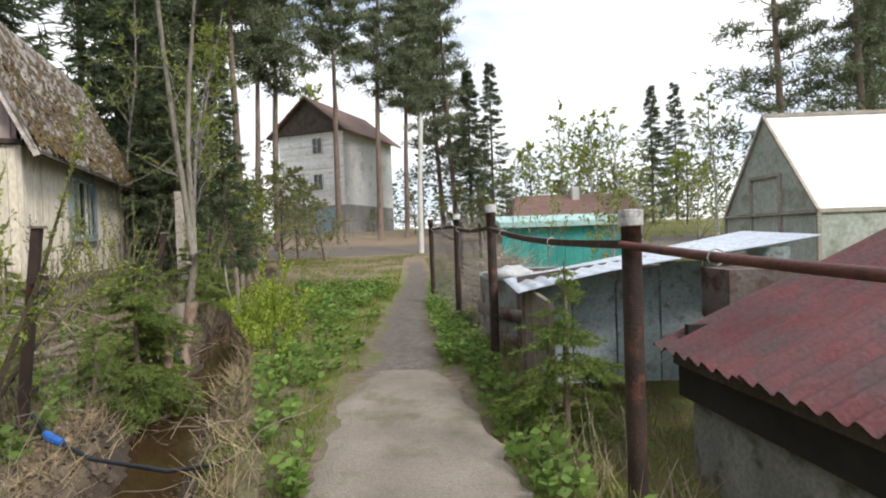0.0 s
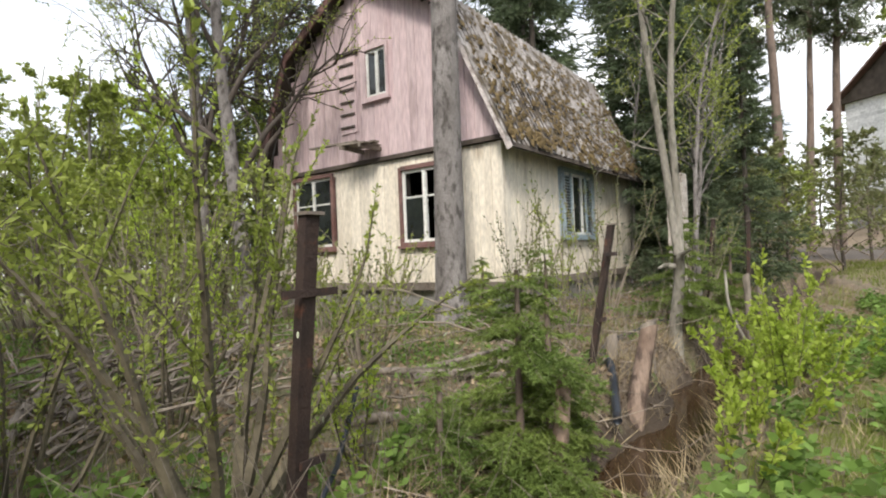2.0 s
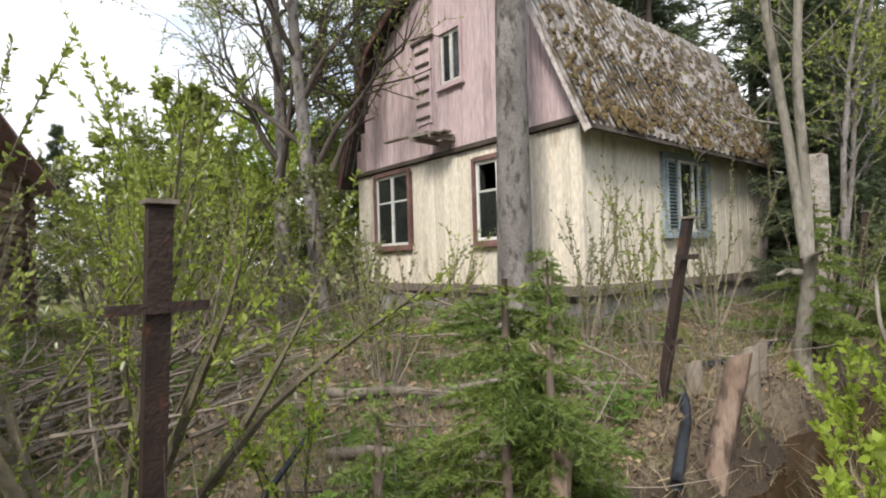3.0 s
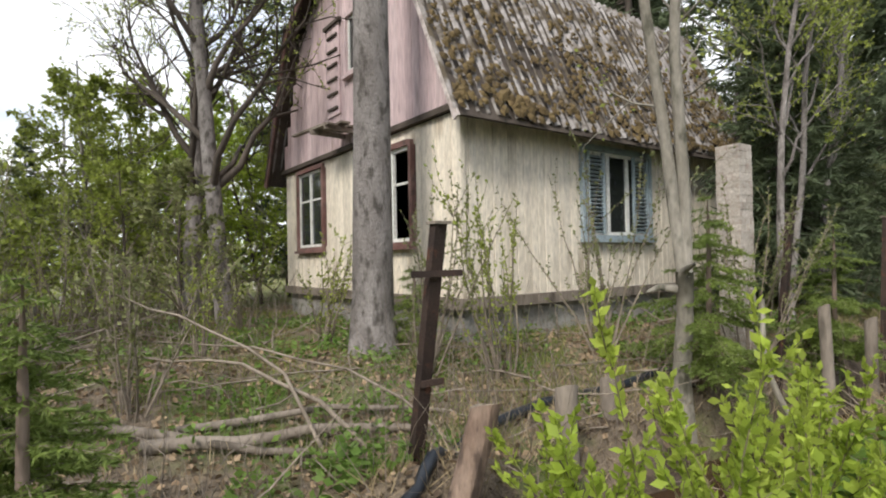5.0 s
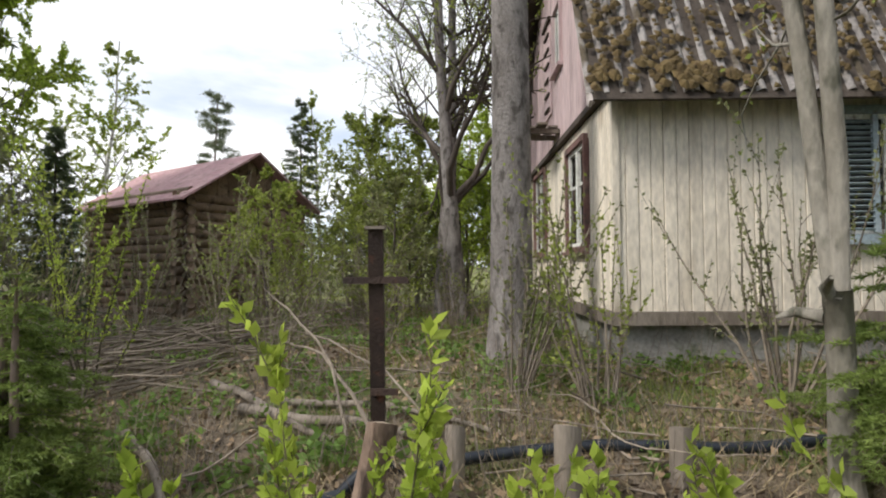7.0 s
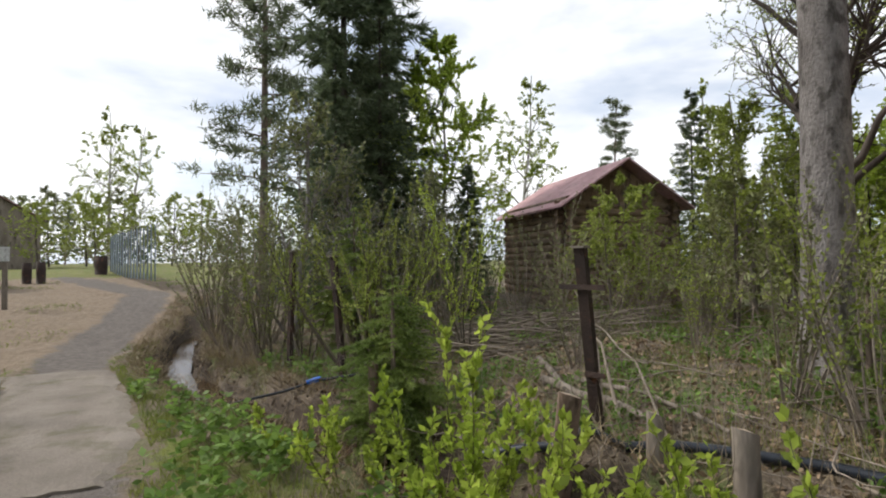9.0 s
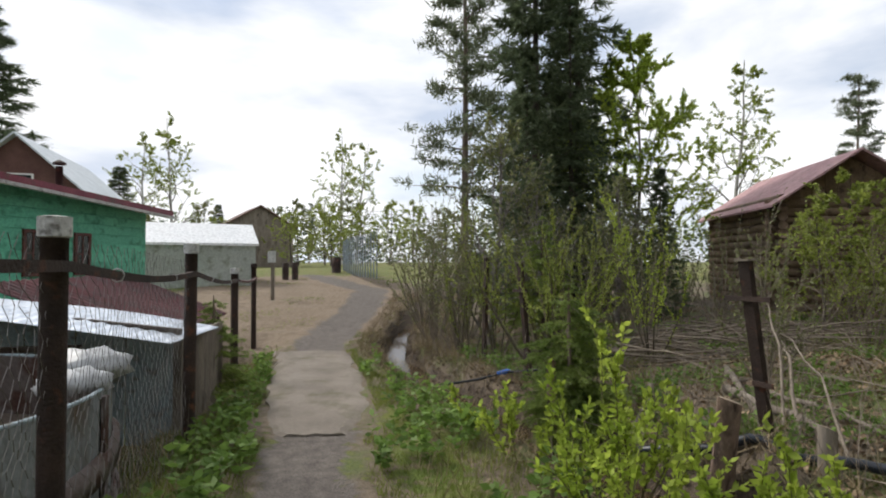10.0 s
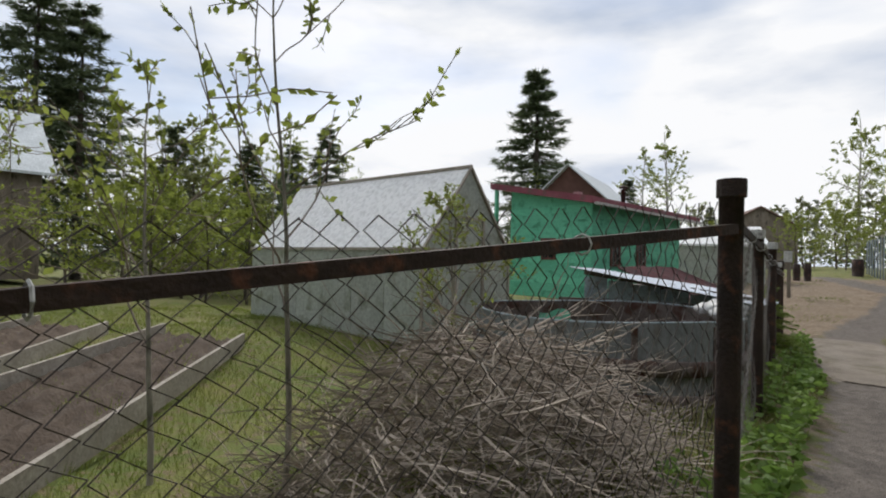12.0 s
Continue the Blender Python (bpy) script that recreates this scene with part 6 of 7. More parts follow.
ELDERS = [(-2.6, 7.1, 1.22, 7), (-2.4, 7.45, 1.2, 10), (-2.3, 7.8, 0.85, 10), (-2.6, 7.95, 0.7, 8), (-2.05, 6.3, 0.6, 7), (-2.25, 6.8, 0.5, 7), (-2.8, 8.3, 0.75, 9), (-2.95, 8.85, 0.65, 8), (-3.2, 9.4, 0.6, 8), (-1.95, 5.7, 0.3, 6), (-2.5, 8.4, 0.4, 7), (-3.45, 10.0, 0.6, 8)]
for i, (x, y, h, n) in enumerate(ELDERS):
    bush("cherry_shrub", 240 + i, x, y, dict(stems=max(4, int(n * 0.62)), height=h * 0.85 + 0.25, spread=1.05, leaf=0.056, width=0.031, per_m=95, side=4, start=0.25), ("stem", "leaf_bright"), "young bird-cherry shrub with fresh yellow-green leaves", "cherry shrubs")
for i, (x, y, h, n) in enumerate(((-5.2, 8.0, 1.9, 9), (-5.6, 9.3, 2.2, 9), (-5.4, 7.3, 1.8, 8), (-7.6, 6.6, 1.5, 10), (-9.2, 5.6, 1.6, 10), (-8.4, 4.4, 1.3, 8), (-6.9, 5.3, 1.5, 8), (-5.2, 5.0, 1.6, 9), (-6.4, 3.4, 1.7, 12), (-8.2, 2.6, 1.8, 12), (-7.0, 1.4, 1.8, 14), (-5.4, 1.6, 1.9, 14), (-9.6, 2.2, 2.0, 14), (-9.5, 3.6, 1.8, 12), (-5.0, 10.6, 2.0, 9), (-7.6, 3.8, 1.6, 10))):
    bush("thin_brush", 270 + i, x, y, dict(stems=n + 4, height=h + (0.25 if x < -5.3 and y < 5 else 0.0), spread=0.75, leaf=0.042, width=0.026, per_m=22 if y < 5 else 36), ("twig", "leaf_dull" if i % 3 else "leaf"), "thin upright brush with a few tiny leaves", "thin brush")


# --- ground cover
def scatter(n, box, rng, keep):
    x, y = rng.uniform(box[0], box[1], n), rng.uniform(box[2], box[3], n)
    k = keep(x, y)
    return x[k], y[k]


def patchy(x, y, s=1.0):
    return 0.5 + 0.5 * np.sin(x * 1.7 * s + 1.3 * np.sin(y * 1.3 * s)) * np.sin(y * 2.1 * s + np.sin(x * 1.9 * s))


rg = np.random.default_rng(300)
near_path = lambda x, y: along(WALKWAY, x, y)  # noqa: E731
ditch = lambda x, y: along(STREAM, x, y)  # noqa: E731


def on_slab(x, y):
    return (y > 0.3) & (y < 5.5) & (np.abs(x - np.interp(y, [0.35, 2.9, 5.45], [0.42, -0.02, -0.29])) < 0.66)


def nettle_keep(x, y):
    d = near_path(x, y)
    bank = (x < 0) & (d > 0.85) & (ditch(x, y) > 0.75) & (x > -4) & (patchy(x, y) > 0.38)
    strip_r = (x > -1) & (d > 0.42) & (d < 1.0) & (x > np.interp(y, WALKWAY[:, 1], WALKWAY[:, 0]))
    edge = (x < 0) & (d > 0.5) & (d < 0.9) & (patchy(x, y, 2) > 0.8)
    return (bank | strip_r | edge) & ~on_slab(x, y)


nx_, ny_ = scatter(5200, (-4, 1.6, 1.5, 15), rg, nettle_keep)
h = rg.uniform(0.10, 0.30, len(nx_))
st, lv = Geo(), Geo()
P, D = [], []
nz_ = ground_z(nx_, ny_)
for i in range(len(nx_)):
    n = 9
    k = np.sort(rg.uniform(0.2, 1, n))
    a = np.arange(n) * 1.57 + rg.uniform(0, 3)
    P.append(np.stack([np.full(n, nx_[i]), np.full(n, ny_[i]), nz_[i] + h[i] * k], -1))
    D.append(np.stack([np.cos(a), np.sin(a), rg.uniform(-0.1, 0.6, n)], -1))
single("nettles", Geo().leaves(np.concatenate(P), np.concatenate(D), 0.085, 0.05, rg), M["nettle"], "low bright green nettles along the path", "weeds", kind="stuff")


hx, hy = scatter(5200, (-10.5, -2.6, 0.5, 12.5), rg, lambda x, y: (ditch(x, y) > 0.6) & (patchy(x, y, 1.5) + 0.5 * patchy(x, y, 4.1) > 0.8))
hz_ = ground_z(hx, hy)
P, D = [], []
for i in range(len(hx)):
    n = 7
    a = rg.uniform(0, 6.28, n)
    P.append(np.stack([hx[i] + 0.03 * np.cos(a), hy[i] + 0.03 * np.sin(a), hz_[i] + rg.uniform(0.01, 0.13, n)], -1))
    D.append(np.stack([np.cos(a), np.sin(a), rg.uniform(0.0, 0.8, n)], -1))
single("ground_herbs", Geo().leaves(np.concatenate(P), np.concatenate(D), 0.07, 0.036, rg), M["nettle"], "low green herbs sprouting through leaf litter", "herbs", kind="stuff")


def blades(n, box, keep, length, width, seed, flat=0.35):
    r = np.random.default_rng(seed)
    x, y = scatter(n, box, r, keep)
    p = np.stack([x, y, ground_z(x, y) - 0.01], -1)
    d = r.normal(0, flat, (len(x), 3))
    d[:, 2] = 1
    return Geo().needles(p, d, length, width, r)


grass_keep = lambda x, y: (near_path(x, y) > 0.4 + 0.15 * patchy(x, y, 3)) & (ditch(x, y) > 0.8) & ~on_slab(x, y) & (patchy(x, y, 1.4) > 0.2)  # noqa: E731
single("grass", blades(95000, (-3.2, 1.3, 0.5, 15), grass_keep, 0.09, 0.007, 301), M["grass"], "short yellowish-green spring grass", "grass", kind="stuff")
single("grass", blades(80000, (-12, -2.6, 0, 15), lambda x, y: (ditch(x, y) > 0.7) & (patchy(x, y, 1.2) > 0.45), 0.13, 0.008, 302), M["grass"], "thin grass among brush before the house", "grass", kind="stuff")
single("grass", blades(70000, (0.6, 12, 7.5, 16.5), lambda x, y: patchy(x, y, 0.7) > 0.1, 0.08, 0.008, 303), M["grass"], "mown garden grass behind the fence", "grass", kind="stuff")
single("grass", blades(30000, (-9, 8, 14, 25.5), lambda x, y: (near_path(x, y) > 0.5) & (patchy(x, y, 0.8) > 0.35), 0.16, 0.016, 304), M["grass"], "rough grass beside the path ahead", "grass", kind="stuff")
single("grass", blades(34000, (-2.2, 1.4, -2.2, 5.6), lambda x, y: (near_path(x, y) > 0.5) & (ditch(x, y) > 0.4) & ~on_slab(x, y) & (patchy(x, y, 2.3) > 0.3) & ((x < 0.1) | (y > 0.5)), 0.06, 0.006, 308, 0.6), M["grass"], "short mossy grass along the slab", "grass", kind="stuff")
single("dead_grass", blades(15000, (-4.5, 0.0, -7, 1.5), lambda x, y: (ditch(x, y) > 0.22) & (ditch(x, y) < 1.2) & (near_path(x, y) > 0.7), 0.26, 0.009, 309, 0.9), M["straw"], "brown grass on the ditch bank by the willows", "dead grass", kind="stuff")
single("grass", blades(15000, (-2.5, 6.5, -13, 0.3), lambda x, y: (near_path(x, y) > 0.75) & (patchy(x, y, 0.9) + 0.3 * patchy(x, y, 4) > 0.85), 0.10, 0.012, 315, 0.6), M["grass"], "sparse grass tufts on the trodden clearing", "grass", kind="stuff")
single("dead_grass", blades(26000, (-13, -1.2, -2, 16), lambda x, y: (y > -0.5) & (ditch(x, y) > 0.45) & (ditch(x, y) < 1.7) | (x < -3) & (patchy(x, y, 1.7) > 0.78), 0.26, 0.008, 305, 0.8), M["straw"], "matted dead grass on the ditch bank", "dead grass", kind="stuff")
single("dead_grass", blades(16000, (-6, -0.8, 0, 14), lambda x, y: (ditch(x, y) > 0.3) & (ditch(x, y) < 0.8), 0.3, 0.009, 307, 0.9), M["straw"], "brown grass hanging over the ditch", "dead grass", kind="stuff")
single("dead_grass", blades(9000, (-1, 2.5, 1, 12), lambda x, y: (x > np.interp(y, WALKWAY[:, 1], WALKWAY[:, 0]) + 0.75), 0.28, 0.008, 306, 0.7), M["straw"], "dry grass tufts under the fence", "dead grass", kind="stuff")
xx, yy = scatter(16000, (-13, -1.4, -2, 15), rg, lambda x, y: (ditch(x, y) > 0.7) & (x < -2.0 - 0 * y))
p = np.stack([xx, yy, ground_z(xx, yy) + 0.012], -1)
d = rg.normal(0, 1, p.shape)
d[:, 2] *= 0.25
single("fallen_leaves", Geo().leaves(p, d, 0.07, 0.045, rg), M["litter"], "brown fallen leaves under the trees", "leaves", kind="stuff")


xx, yy = scatter(17000, (-7.5, -2.3, 1.5, 12.5), rg, lambda x, y: (ditch(x, y) > 0.5) & (patchy(x, y, 1.9) < 0.8))
p = np.stack([xx, yy, ground_z(xx, yy) + rg.uniform(0.005, 0.03, len(xx))], -1)
d = rg.normal(0, 1, p.shape)
d[:, 2] *= 0.35
single("fallen_leaves", Geo().leaves(p, d, 0.055, 0.04, rg), M["litter"], "curled brown leaves strewn before the house", "leaves", kind="stuff")


xx, yy = scatter(26000, (-5.5, -0.6, -1.5, 13.0), rg, lambda x, y: (ditch(x, y) > 0.2) & (ditch(x, y) < 0.62) & (near_path(x, y) > 0.8))
p = np.stack([xx, yy, ground_z(xx, yy) + rg.uniform(0.003, 0.025, len(xx))], -1)
d = rg.normal(0, 1, p.shape)
d[:, 2] *= 0.4
single("fallen_leaves", Geo().leaves(p, d, 0.05, 0.035, rg), M["wetlitter"], "sodden brown leaves on the ditch sides", "leaves", kind="stuff")


# --- twigs, dead stalks, brush pile, fallen branches
def stalks(n, box, keep, length, seed, lean=0.3, r=0.003):
    rr = np.random.default_rng(seed)
    x, y = scatter(n, box, rr, keep)
    z, g = ground_z(x, y), Geo()
    for a, b, c in zip(x, y, z):
        pts, rad = limb((a, b, c - 0.02), (rr.normal(0, lean), rr.normal(0, lean), 1), length * rr.uniform(0.4, 1.2), r, r * 0.4, 4, rr, 0.12)
        g.tube(pts, rad, 3, False)
    return g


single("dead_stalks", stalks(2400, (-5, -1.2, 0, 13), lambda x, y: (ditch(x, y) > 0.4) & (ditch(x, y) < 1.6) & (x < np.interp(y, STREAM[:, 1], STREAM[:, 0]) + 0.2), 0.75, 310), M["twig"], "thin dead stalks on the ditch bank", "stalks", kind="stuff")
single("dead_stalks", stalks(420, (-4, -0.6, -6, 1.2), lambda x, y: (ditch(x, y) > 0.3) & (ditch(x, y) < 1.2) & (near_path(x, y) > 0.75), 0.5, 313, 0.5), M["twig"], "thin dead stalks beside the bend of the ditch", "stalks", kind="stuff")
single("dead_stalks", stalks(1300, (-11, -3.6, 1, 13), lambda x, y: patchy(x, y, 1.2) > 0.35, 0.95, 311, 0.18), M["twig"], "thin bare shoots before the house", "stalks", kind="stuff")
single("dead_stalks", stalks(260, (0.2, 1.7, 2, 9), lambda x, y: x > np.interp(y, WALKWAY[:, 1], WALKWAY[:, 0]) + 0.9, 0.55, 312, 0.3), M["twig"], "dry stalks under the fence", "stalks", kind="stuff")
rb = np.random.default_rng(318)
snags = Geo()
for i in range(130):
    y = rb.uniform(0.8, 12.5)
    x = float(np.interp(y, STREAM[:, 1], STREAM[:, 0])) + rb.uniform(-0.6, 0.6)
    a = rb.uniform(0, 6.28)
    pts, rad = limb((x, y, gz(x, y) + rb.uniform(0.01, 0.1)), (math.cos(a), math.sin(a), rb.uniform(-0.1, 0.35)), rb.uniform(0.25, 1.0), rb.uniform(0.003, 0.008), 0.0015, 6, rb, 0.2)
    pts[:, 2] = np.maximum(pts[:, 2], ground_z(pts[:, 0], pts[:, 1]) + 0.01)
    snags.tube(pts, rad, 4, False)
single("ditch_twigs", snags, M["twig"], "bare twigs caught along the ditch", "twigs", kind="stuff")
rb = np.random.default_rng(320)
fallen = Geo()
for i in range(300):
    x, y = rb.uniform(-9, -2.6), rb.uniform(0.5, 12)
    if along(STREAM, x, y) < 0.5:
        continue
    z = gz(x, y) + rb.uniform(0.02, 0.15)
    a = rb.uniform(0, 6.28)
    pts, rad = limb((x, y, z), (math.cos(a), math.sin(a), rb.uniform(-0.05, 0.2)), rb.uniform(0.4, 1.8), rb.uniform(0.004, 0.012), 0.002, 6, rb, 0.16)
    pts[:, 2] = np.maximum(pts[:, 2], ground_z(pts[:, 0], pts[:, 1]) + 0.01)
    fallen.tube(pts, rad, 4, False)
single("fallen_twigs", fallen, M["twig"], "fallen grey twigs strewn on the ground", "twigs", kind="stuff")
for i, (a, b, r) in enumerate((((-4.6, 5.2), (-4.4, 7.0), 0.05), ((-4.9, 5.3), (-4.7, 7.3), 0.032), ((-5.1, 4.4), (-4.3, 6.2), 0.045), ((-4.7, 2.2), (-6.9, 2.9), 0.05), ((-5.0, 2.6), (-7.0, 3.6), 0.035), ((-4.2, 4.4), (-3.2, 5.9), 0.04))):
    k = np.linspace(0, 1, 8)
    x, y = a[0] + (b[0] - a[0]) * k, a[1] + (b[1] - a[1]) * k + 0.06 * np.sin(k * 5 + i)
    z = ground_z(x, y) + r * 0.9 + 0.05 * np.sin(k * 3.1)
    single("fallen_branch", Geo().tube(np.stack([x, y, z], -1), np.linspace(r, r * 0.5, 8), 9), M["greywood"], "grey fallen branch lying in the brush", "branch", "fallen branches", smooth=True)
for i, (p, q, s) in enumerate((((-4.4, 6.3, 0.5), (-5.3, 4.9, 1.2), 0.014), ((-4.3, 6.6, 0.4), (-5.4, 5.0, 0.75), 0.018), ((-4.2, 7.2, 0.35), (-5.2, 5.2, 0.9), 0.012))):
    rr = np.random.default_rng(330 + i)
    p, q = np.array(p), np.array(q)
    line = p + (q - p) * np.linspace(0, 1, 7)[:, None] + np.array([0, 0, 0.12]) * np.sin(np.linspace(0, 3.14, 7))[:, None] + rr.normal(0, 0.02, (7, 3))
    line[0][2] = gz(line[0][0], line[0][1])
    single("leaning_branch", Geo().tube(line, np.linspace(s, s * 0.4, 7), 6), M["twig"], "pale bent branch leaning in the brush", "branch", "leaning branches", smooth=True)
k = np.linspace(0, 3, 13)
line = np.stack([np.interp(k, range(4), v) for v in ((-3.70, -3.80, -3.90, -3.97), (9.80, 9.64, 9.57, 9.66), (gz(-3.7, 9.8) - 0.03, 0.28, 0.62, 1.08))], -1)
line[1:-1] = (line[:-2] + line[1:-1] * 2 + line[2:]) / 4
single("leaning_branch", Geo().tube(line, np.linspace(0.026, 0.017, 13), 9), M["palebark"], "pale bent bare branch standing on the ditch bank", "branch", "leaning branches", smooth=True)
wood = Geo()
for i in range(150):
    c = np.array([rb.uniform(-6.6, -4.1), rb.uniform(2.0, 3.9), 0])
    c[2] = gz(c[0], c[1]) + rb.uniform(0.02, 0.3)
    az = rb.normal(2.7, 0.35)
    pts, rad = limb(c, (math.cos(az), math.sin(az), rb.uniform(-0.05, 0.08)), rb.uniform(0.8, 2.2), rb.uniform(0.006, 0.02), 0.004, 6, rb, 0.08, -0.01)
    pts[:, 2] = np.maximum(pts[:, 2], ground_z(pts[:, 0], pts[:, 1]) + 0.02)
    wood.tube(pts, rad, 5, False)
single("brushwood_heap", wood, M["twig"], "heap of long grey brushwood under the willows", "brushwood", kind="stuff")
bp = Geo()
for i in range(2600):
    a, t = rb.uniform(0, 6.28), rb.uniform(0, 1) ** 0.5
    c = np.array([1.3 + 0.95 * t * math.cos(a), 11.25 + 1.5 * t * math.sin(a), 0])
    top_h = 1.02 * (1 - t ** 2.5)
    c[2] = gz(c[0], c[1]) + rb.uniform(0, 1) ** 0.7 * top_h + 0.02
    az = rb.uniform(0, 6.28)
    pts, rad = limb(c, (math.cos(az), math.sin(az), rb.uniform(-0.4, 0.4)), rb.uniform(0.25, 0.85), rb.uniform(0.003, 0.010), 0.0015, 5, rb, 0.22, -0.01)
    bp.tube(pts, rad, 3, False)
single("brush_pile", bp, M["paletwig"], "heap of dry grey prunings behind the fence", "brush pile", kind="stuff")


# --- stumps and posts of cut wood
def stump(x, y, top, r, lean, material, label, bottom=-0.15):
    z = gz(x, y)
    h = top - z
    rr = np.random.default_rng(int(abs(x * 100)))
    g = Geo()
    n, k = 14, 6
    pts = []
    for t in np.linspace(0, 1, k):
        rad = r * (1.25 - 0.25 * min(1, t * 2))
        pts.append([(lean[0] * t * h + rad * (1 + 0.06 * math.sin(3 * a + t)) * math.cos(a), lean[1] * t * h + rad * (1 + 0.05 * math.sin(2 * a)) * math.sin(a), bottom + (h - bottom) * t + (0.03 * math.cos(a) if t == 1 else 0)) for a in np.linspace(0, 2 * math.pi, n)])
    g.grid(pts, True)
    th = thing("stump", (x, y, z), label, "stump", "stumps by the ditch")
    part("trunk", g, M[material], th, smooth=True)
    topc = (lean[0] * h, lean[1] * h, h + 0.012)
    part("cut_face", Geo().add([*pts[-1][:-1], topc], None, [(i, (i + 1) % (n - 1), n - 1) for i in range(n - 1)]), M["palewood"], th, "pale sawn face")


stump(-3.98, 7.9, 0.56, 0.075, (0.05, 0.0), "greywood", "short grey debarked stump on the ditch bank")
stump(-2.74, 5.05, 0.63, 0.05, (0.05, 0.1), "redstump", "reddish cut stump at the water's edge")
stump(-3.43, 6.83, 0.66, 0.08, (0.08, 0.32), "redstump", "reddish gnawed stump beside the iron post")
stump(-4.05, 10.47, 0.97, 0.045, (-0.04, 0.0), "greywood", "thin pale cut stake in the ditch bank")
stump(-4.35, 8.5, 0.5, 0.07, (0.05, 0.0), "greywood", "grey cut stump beside the black pipe")
stump(-3.95, 7.25, 0.5, 0.06, (0.0, 0.03), "greywood", "grey cut stump beside the black pipe")
stump(-4.3, 11.3, 0.8, 0.05, (0.0, 0.02), "greywood", "thin grey stub in the ditch bank")

# black pipe along the bank and the blue-jointed hose
line = np.array([(-3.1, 6.2, 0.02), (-3.55, 6.75, 0.2), (-4.1, 7.25, 0.27), (-4.55, 8.0, 0.27), (-4.8, 8.9, 0.28), (-4.95, 10.3, 0.3), (-5.3, 12.0, 0.35)])
k = np.linspace(0, 6, 50)
line = np.stack([np.interp(k, range(7), line[:, i]) for i in range(3)], -1)
line[:, 2] = np.maximum(line[:, 2] + 0.015 * np.sin(k * 3), ground_z(line[:, 0], line[:, 1]) + 0.035)
single("black_pipe", Geo().tube(line, 0.038, 10), M["pipe"], "thick black plastic water pipe along the bank", "pipe", smooth=True)
hose = thing("water_hose", (-2.6, 3.35, gz(-2.6, 3.35)), "thin black hose with a blue joint across the ditch", "hose")
hz = gz(-2.6, 3.35)
part("tube", Geo().tube([(-1.2, 0.9, 0.5 - hz), (-0.55, 0.45, 0.25 - hz), (0.0, 0.0, 0.13 - hz), (0.35, -0.1, 0.02 - hz), (0.9, -0.15, -0.06 - hz), (1.5, -0.15, 0.0 - hz)], 0.016, 8), M["pipe"], hose, smooth=True)
part("joint", Geo().tube([(-0.06, 0.03, 0.16 - hz), (0.0, 0.0, 0.135 - hz), (0.1, -0.03, 0.11 - hz)], [0.026, 0.034, 0.026], 10), M["blue"], hose, "blue plastic joint")
# whitewashed brick pillar by the house
pil = thing("brick_pillar", (-5.25, 10.75, gz(-5.25, 10.75)), "broken whitewashed brick pillar beside the house", "pillar", turn=15)
pr_ = random.Random(6)
bm_brick = Geo().box((-0.0625, -0.125, 0), (0.0625, 0.125, 0.0755)).mesh("brick", M["brick"])
for c in range(31):
    if c * 0.077 > 2.17:
        break
    for s in (-1, 1):
        ob = new("brick", bm_brick)
        ob.parent = pil
        ob.matrix_basis = (pose(0, 0, 0, 0, 0, 90) if c % 2 else Matrix.Identity(4)) @ pose(s * 0.064, pr_.uniform(-0.006, 0.006), 0.0 + c * 0.077, 0, 0, pr_.uniform(-1.5, 1.5))
part("mortar", Geo().box((-0.1215, -0.1215, -0.1), (0.1215, 0.1215, 2.15)), M["brick"], pil)

# pale logs and a green net behind the low shed
for i in range(3):
    z = gz(2.95, 6.45) + 0.075 + (0.13 if i == 2 else 0)
    y = 6.4 + (0.17, 0.0, 0.085)[i]
    single("birch_log", Geo().tube([(2.5, y, z), (2.9, y + 0.01, z + 0.005), (3.5, y + 0.03, z)], [0.08, 0.075, 0.07], 12), M["logend"], "pale cut birch log lying behind the shed", "log", "logs", smooth=True)
u, w = np.meshgrid(np.linspace(0, 1, 16), np.linspace(0, 1, 10), indexing="ij")
nb = gz(3.5, 6.7)
net = np.stack([3.15 + 0.6 * u, 6.72 + 0.07 * np.sin(u * 11) * (1 - w) + 0.03 * w, nb + (0.72 + 0.05 * np.sin(u * 6) - nb) * w], -1)
single("green_net", Geo().grid(net).grid(net + [0, 0.006, 0], True), M["green"], "bunched green garden net on the shed's back", "net", smooth=True)

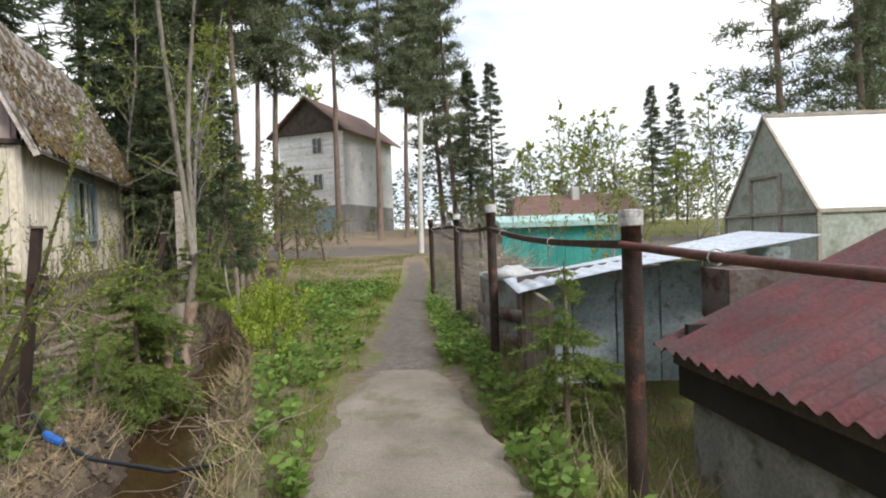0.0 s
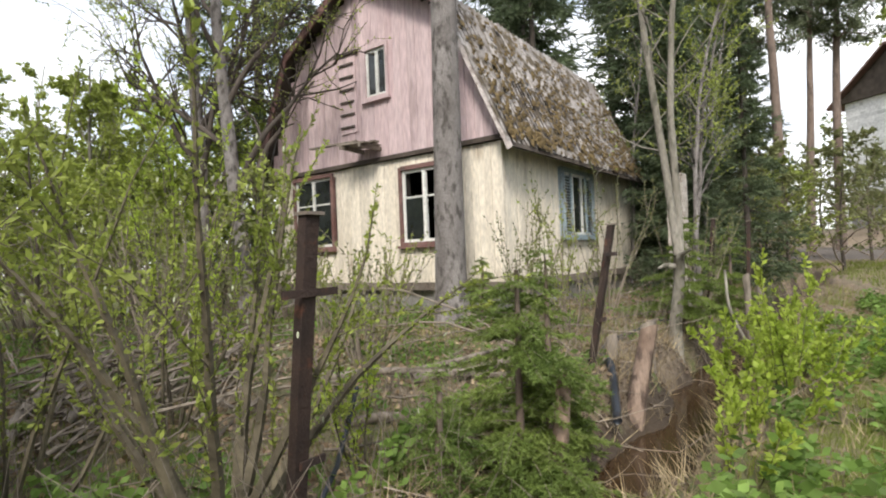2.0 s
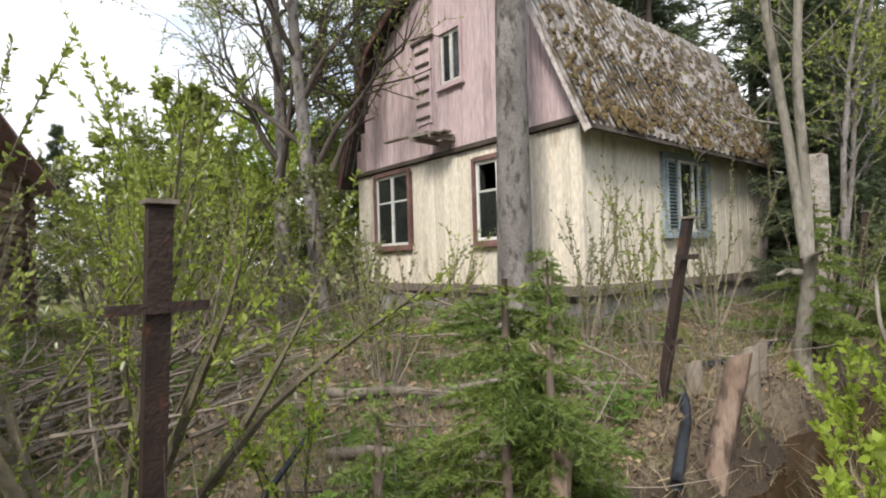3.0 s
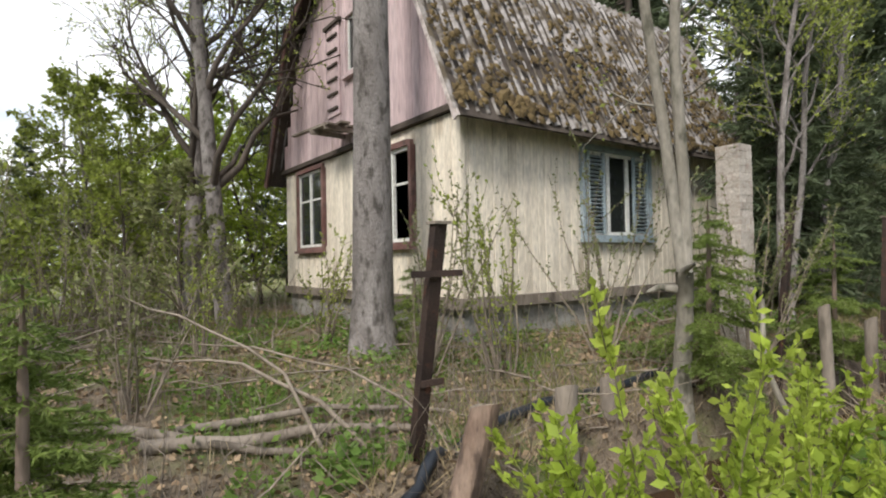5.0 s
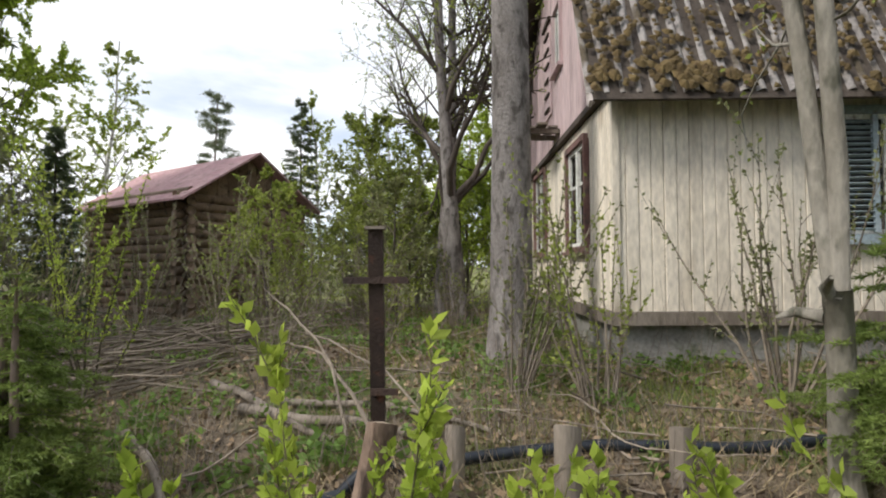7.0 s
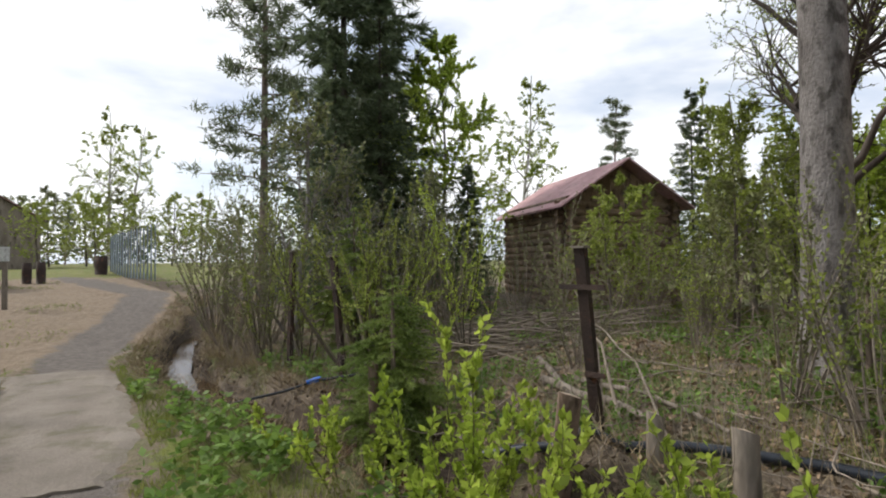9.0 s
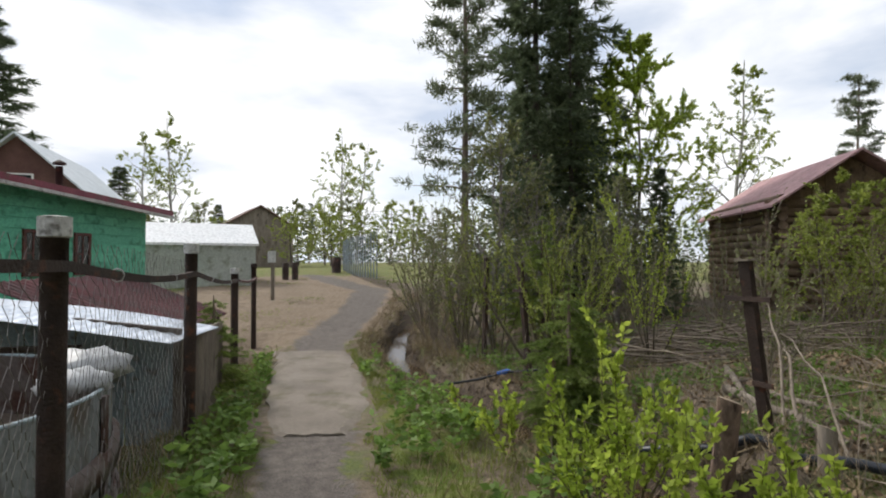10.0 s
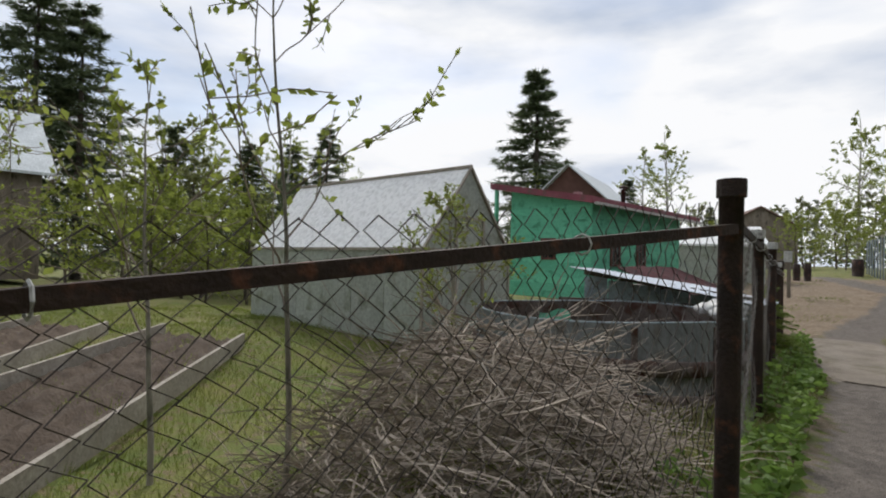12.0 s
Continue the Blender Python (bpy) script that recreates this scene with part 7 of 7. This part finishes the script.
# ---------- garden beds and the young apple tree ----------
for i, (p, q) in enumerate((((2.2, 13.98), (6.1, 10.4)), ((4.1, 14.3), (7.2, 11.0)), ((4.9, 13.9), (7.6, 11.6)), ((6.6, 14.0), (8.9, 12.1)))):
    z = gz((p[0] + q[0]) / 2, (p[1] + q[1]) / 2)
    single("bed_board", Geo().beam((p[0], p[1], gz(*p) + 0.08), (q[0], q[1], gz(*q) + 0.08), 0.04, 0.2), M["board"], "pale grey board edging a vegetable bed", "board", "bed boards")
for (a, b, c, d_) in (((2.3, 14.0), (6.2, 10.45), (7.13, 10.98), (4.05, 14.25)), ((5.0, 13.9), (7.7, 11.65), (8.8, 12.1), (6.5, 14.0))):
    u, w = np.meshgrid(np.linspace(0, 1, 60), np.linspace(0, 1, 30), indexing="ij")
    a, b, c, d_ = map(np.array, (a, b, c, d_))
    xy = (a * (1 - u[..., None]) + b * u[..., None]) * (1 - w[..., None]) + (d_ * (1 - u[..., None]) + c * u[..., None]) * w[..., None]
    zz = base_height(xy[..., 0], xy[..., 1]) + 0.07 + rb.normal(0, 0.018, u.shape) + 0.03 * np.sin(w * 20)
    single("soil_bed", Geo().grid(np.concatenate([xy, zz[..., None]], -1)), M["soil"], "dug brown vegetable bed", "soil bed", "beds", smooth=True)
for i, (x, y, h) in enumerate(((1.85, 12.42, 3.3), (2.6, 12.85, 2.7))):
    g = twig_tree(np.random.default_rng(401 + i * 3), h, 0.02, 2, 0.062, 9, spread=0.85, first=0.38, kids=(10, 4), ratio=0.5, lift=0.07, leaf_w=0.6)
    plant("apple_sapling", g, ("palebark", "twig", "leaf"), T3, (x, y, gz(x, y)), "young apple tree with fresh leaves behind the fence", "tree", "apple saplings")
for i, (x, y, h) in enumerate(((5.2, 13.6, 3.0), (6.8, 13.9, 3.0), (9.5, 13.0, 3.2), (3.2, 9.4, 2.4))):
    g = twig_tree(np.random.default_rng(410 + i), h, 0.03, 3, 0.06, 5, spread=0.7, first=0.2, kids=(12, 5, 4), ratio=0.5, lift=0.05)
    plant("fruit_tree", g, ("palebark", "twig", "leaf"), T3, (x, y, gz(x, y)), "small garden fruit tree in early leaf", "tree", "fruit trees")
gable_house("zinc_roof_house", (24.2, 15.5, 1.1), 180, 5, 6, 3.2, 2.2, "greywood", "paleroof", "far grey house with a pale metal roof")
# far woods, closing the horizon
fr_ = np.random.default_rng(500)
fw_p, fw_d = [], []
for i in range(420):
    a = i / 420 * 2 * math.pi
    rad = fr_.uniform(70, 110)
    x, y, hh, ww = rad * math.sin(a), rad * math.cos(a) + 5, fr_.uniform(5, 11) * (1.35 if math.cos(a) > 0.2 else 0.75), fr_.uniform(2, 3.5)
    n = 110
    t = fr_.uniform(0, 1, n)
    az = fr_.uniform(0, 6.28, n)
    rr = ww * (1 - t) ** 0.7 * fr_.uniform(0.4, 1, n)
    fw_p.append(np.stack([x + rr * np.cos(az), y + rr * np.sin(az), base_height(x, y) + t * hh], -1))
    fw_d.append(np.stack([np.cos(az), np.sin(az), fr_.uniform(-0.5, 0.8, n)], -1))
single("far_woods", Geo().leaves(np.concatenate(fw_p), np.concatenate(fw_d), 0.75, 0.4, fr_), M["needle"], "dark far woods along the horizon", "woods", kind="stuff")
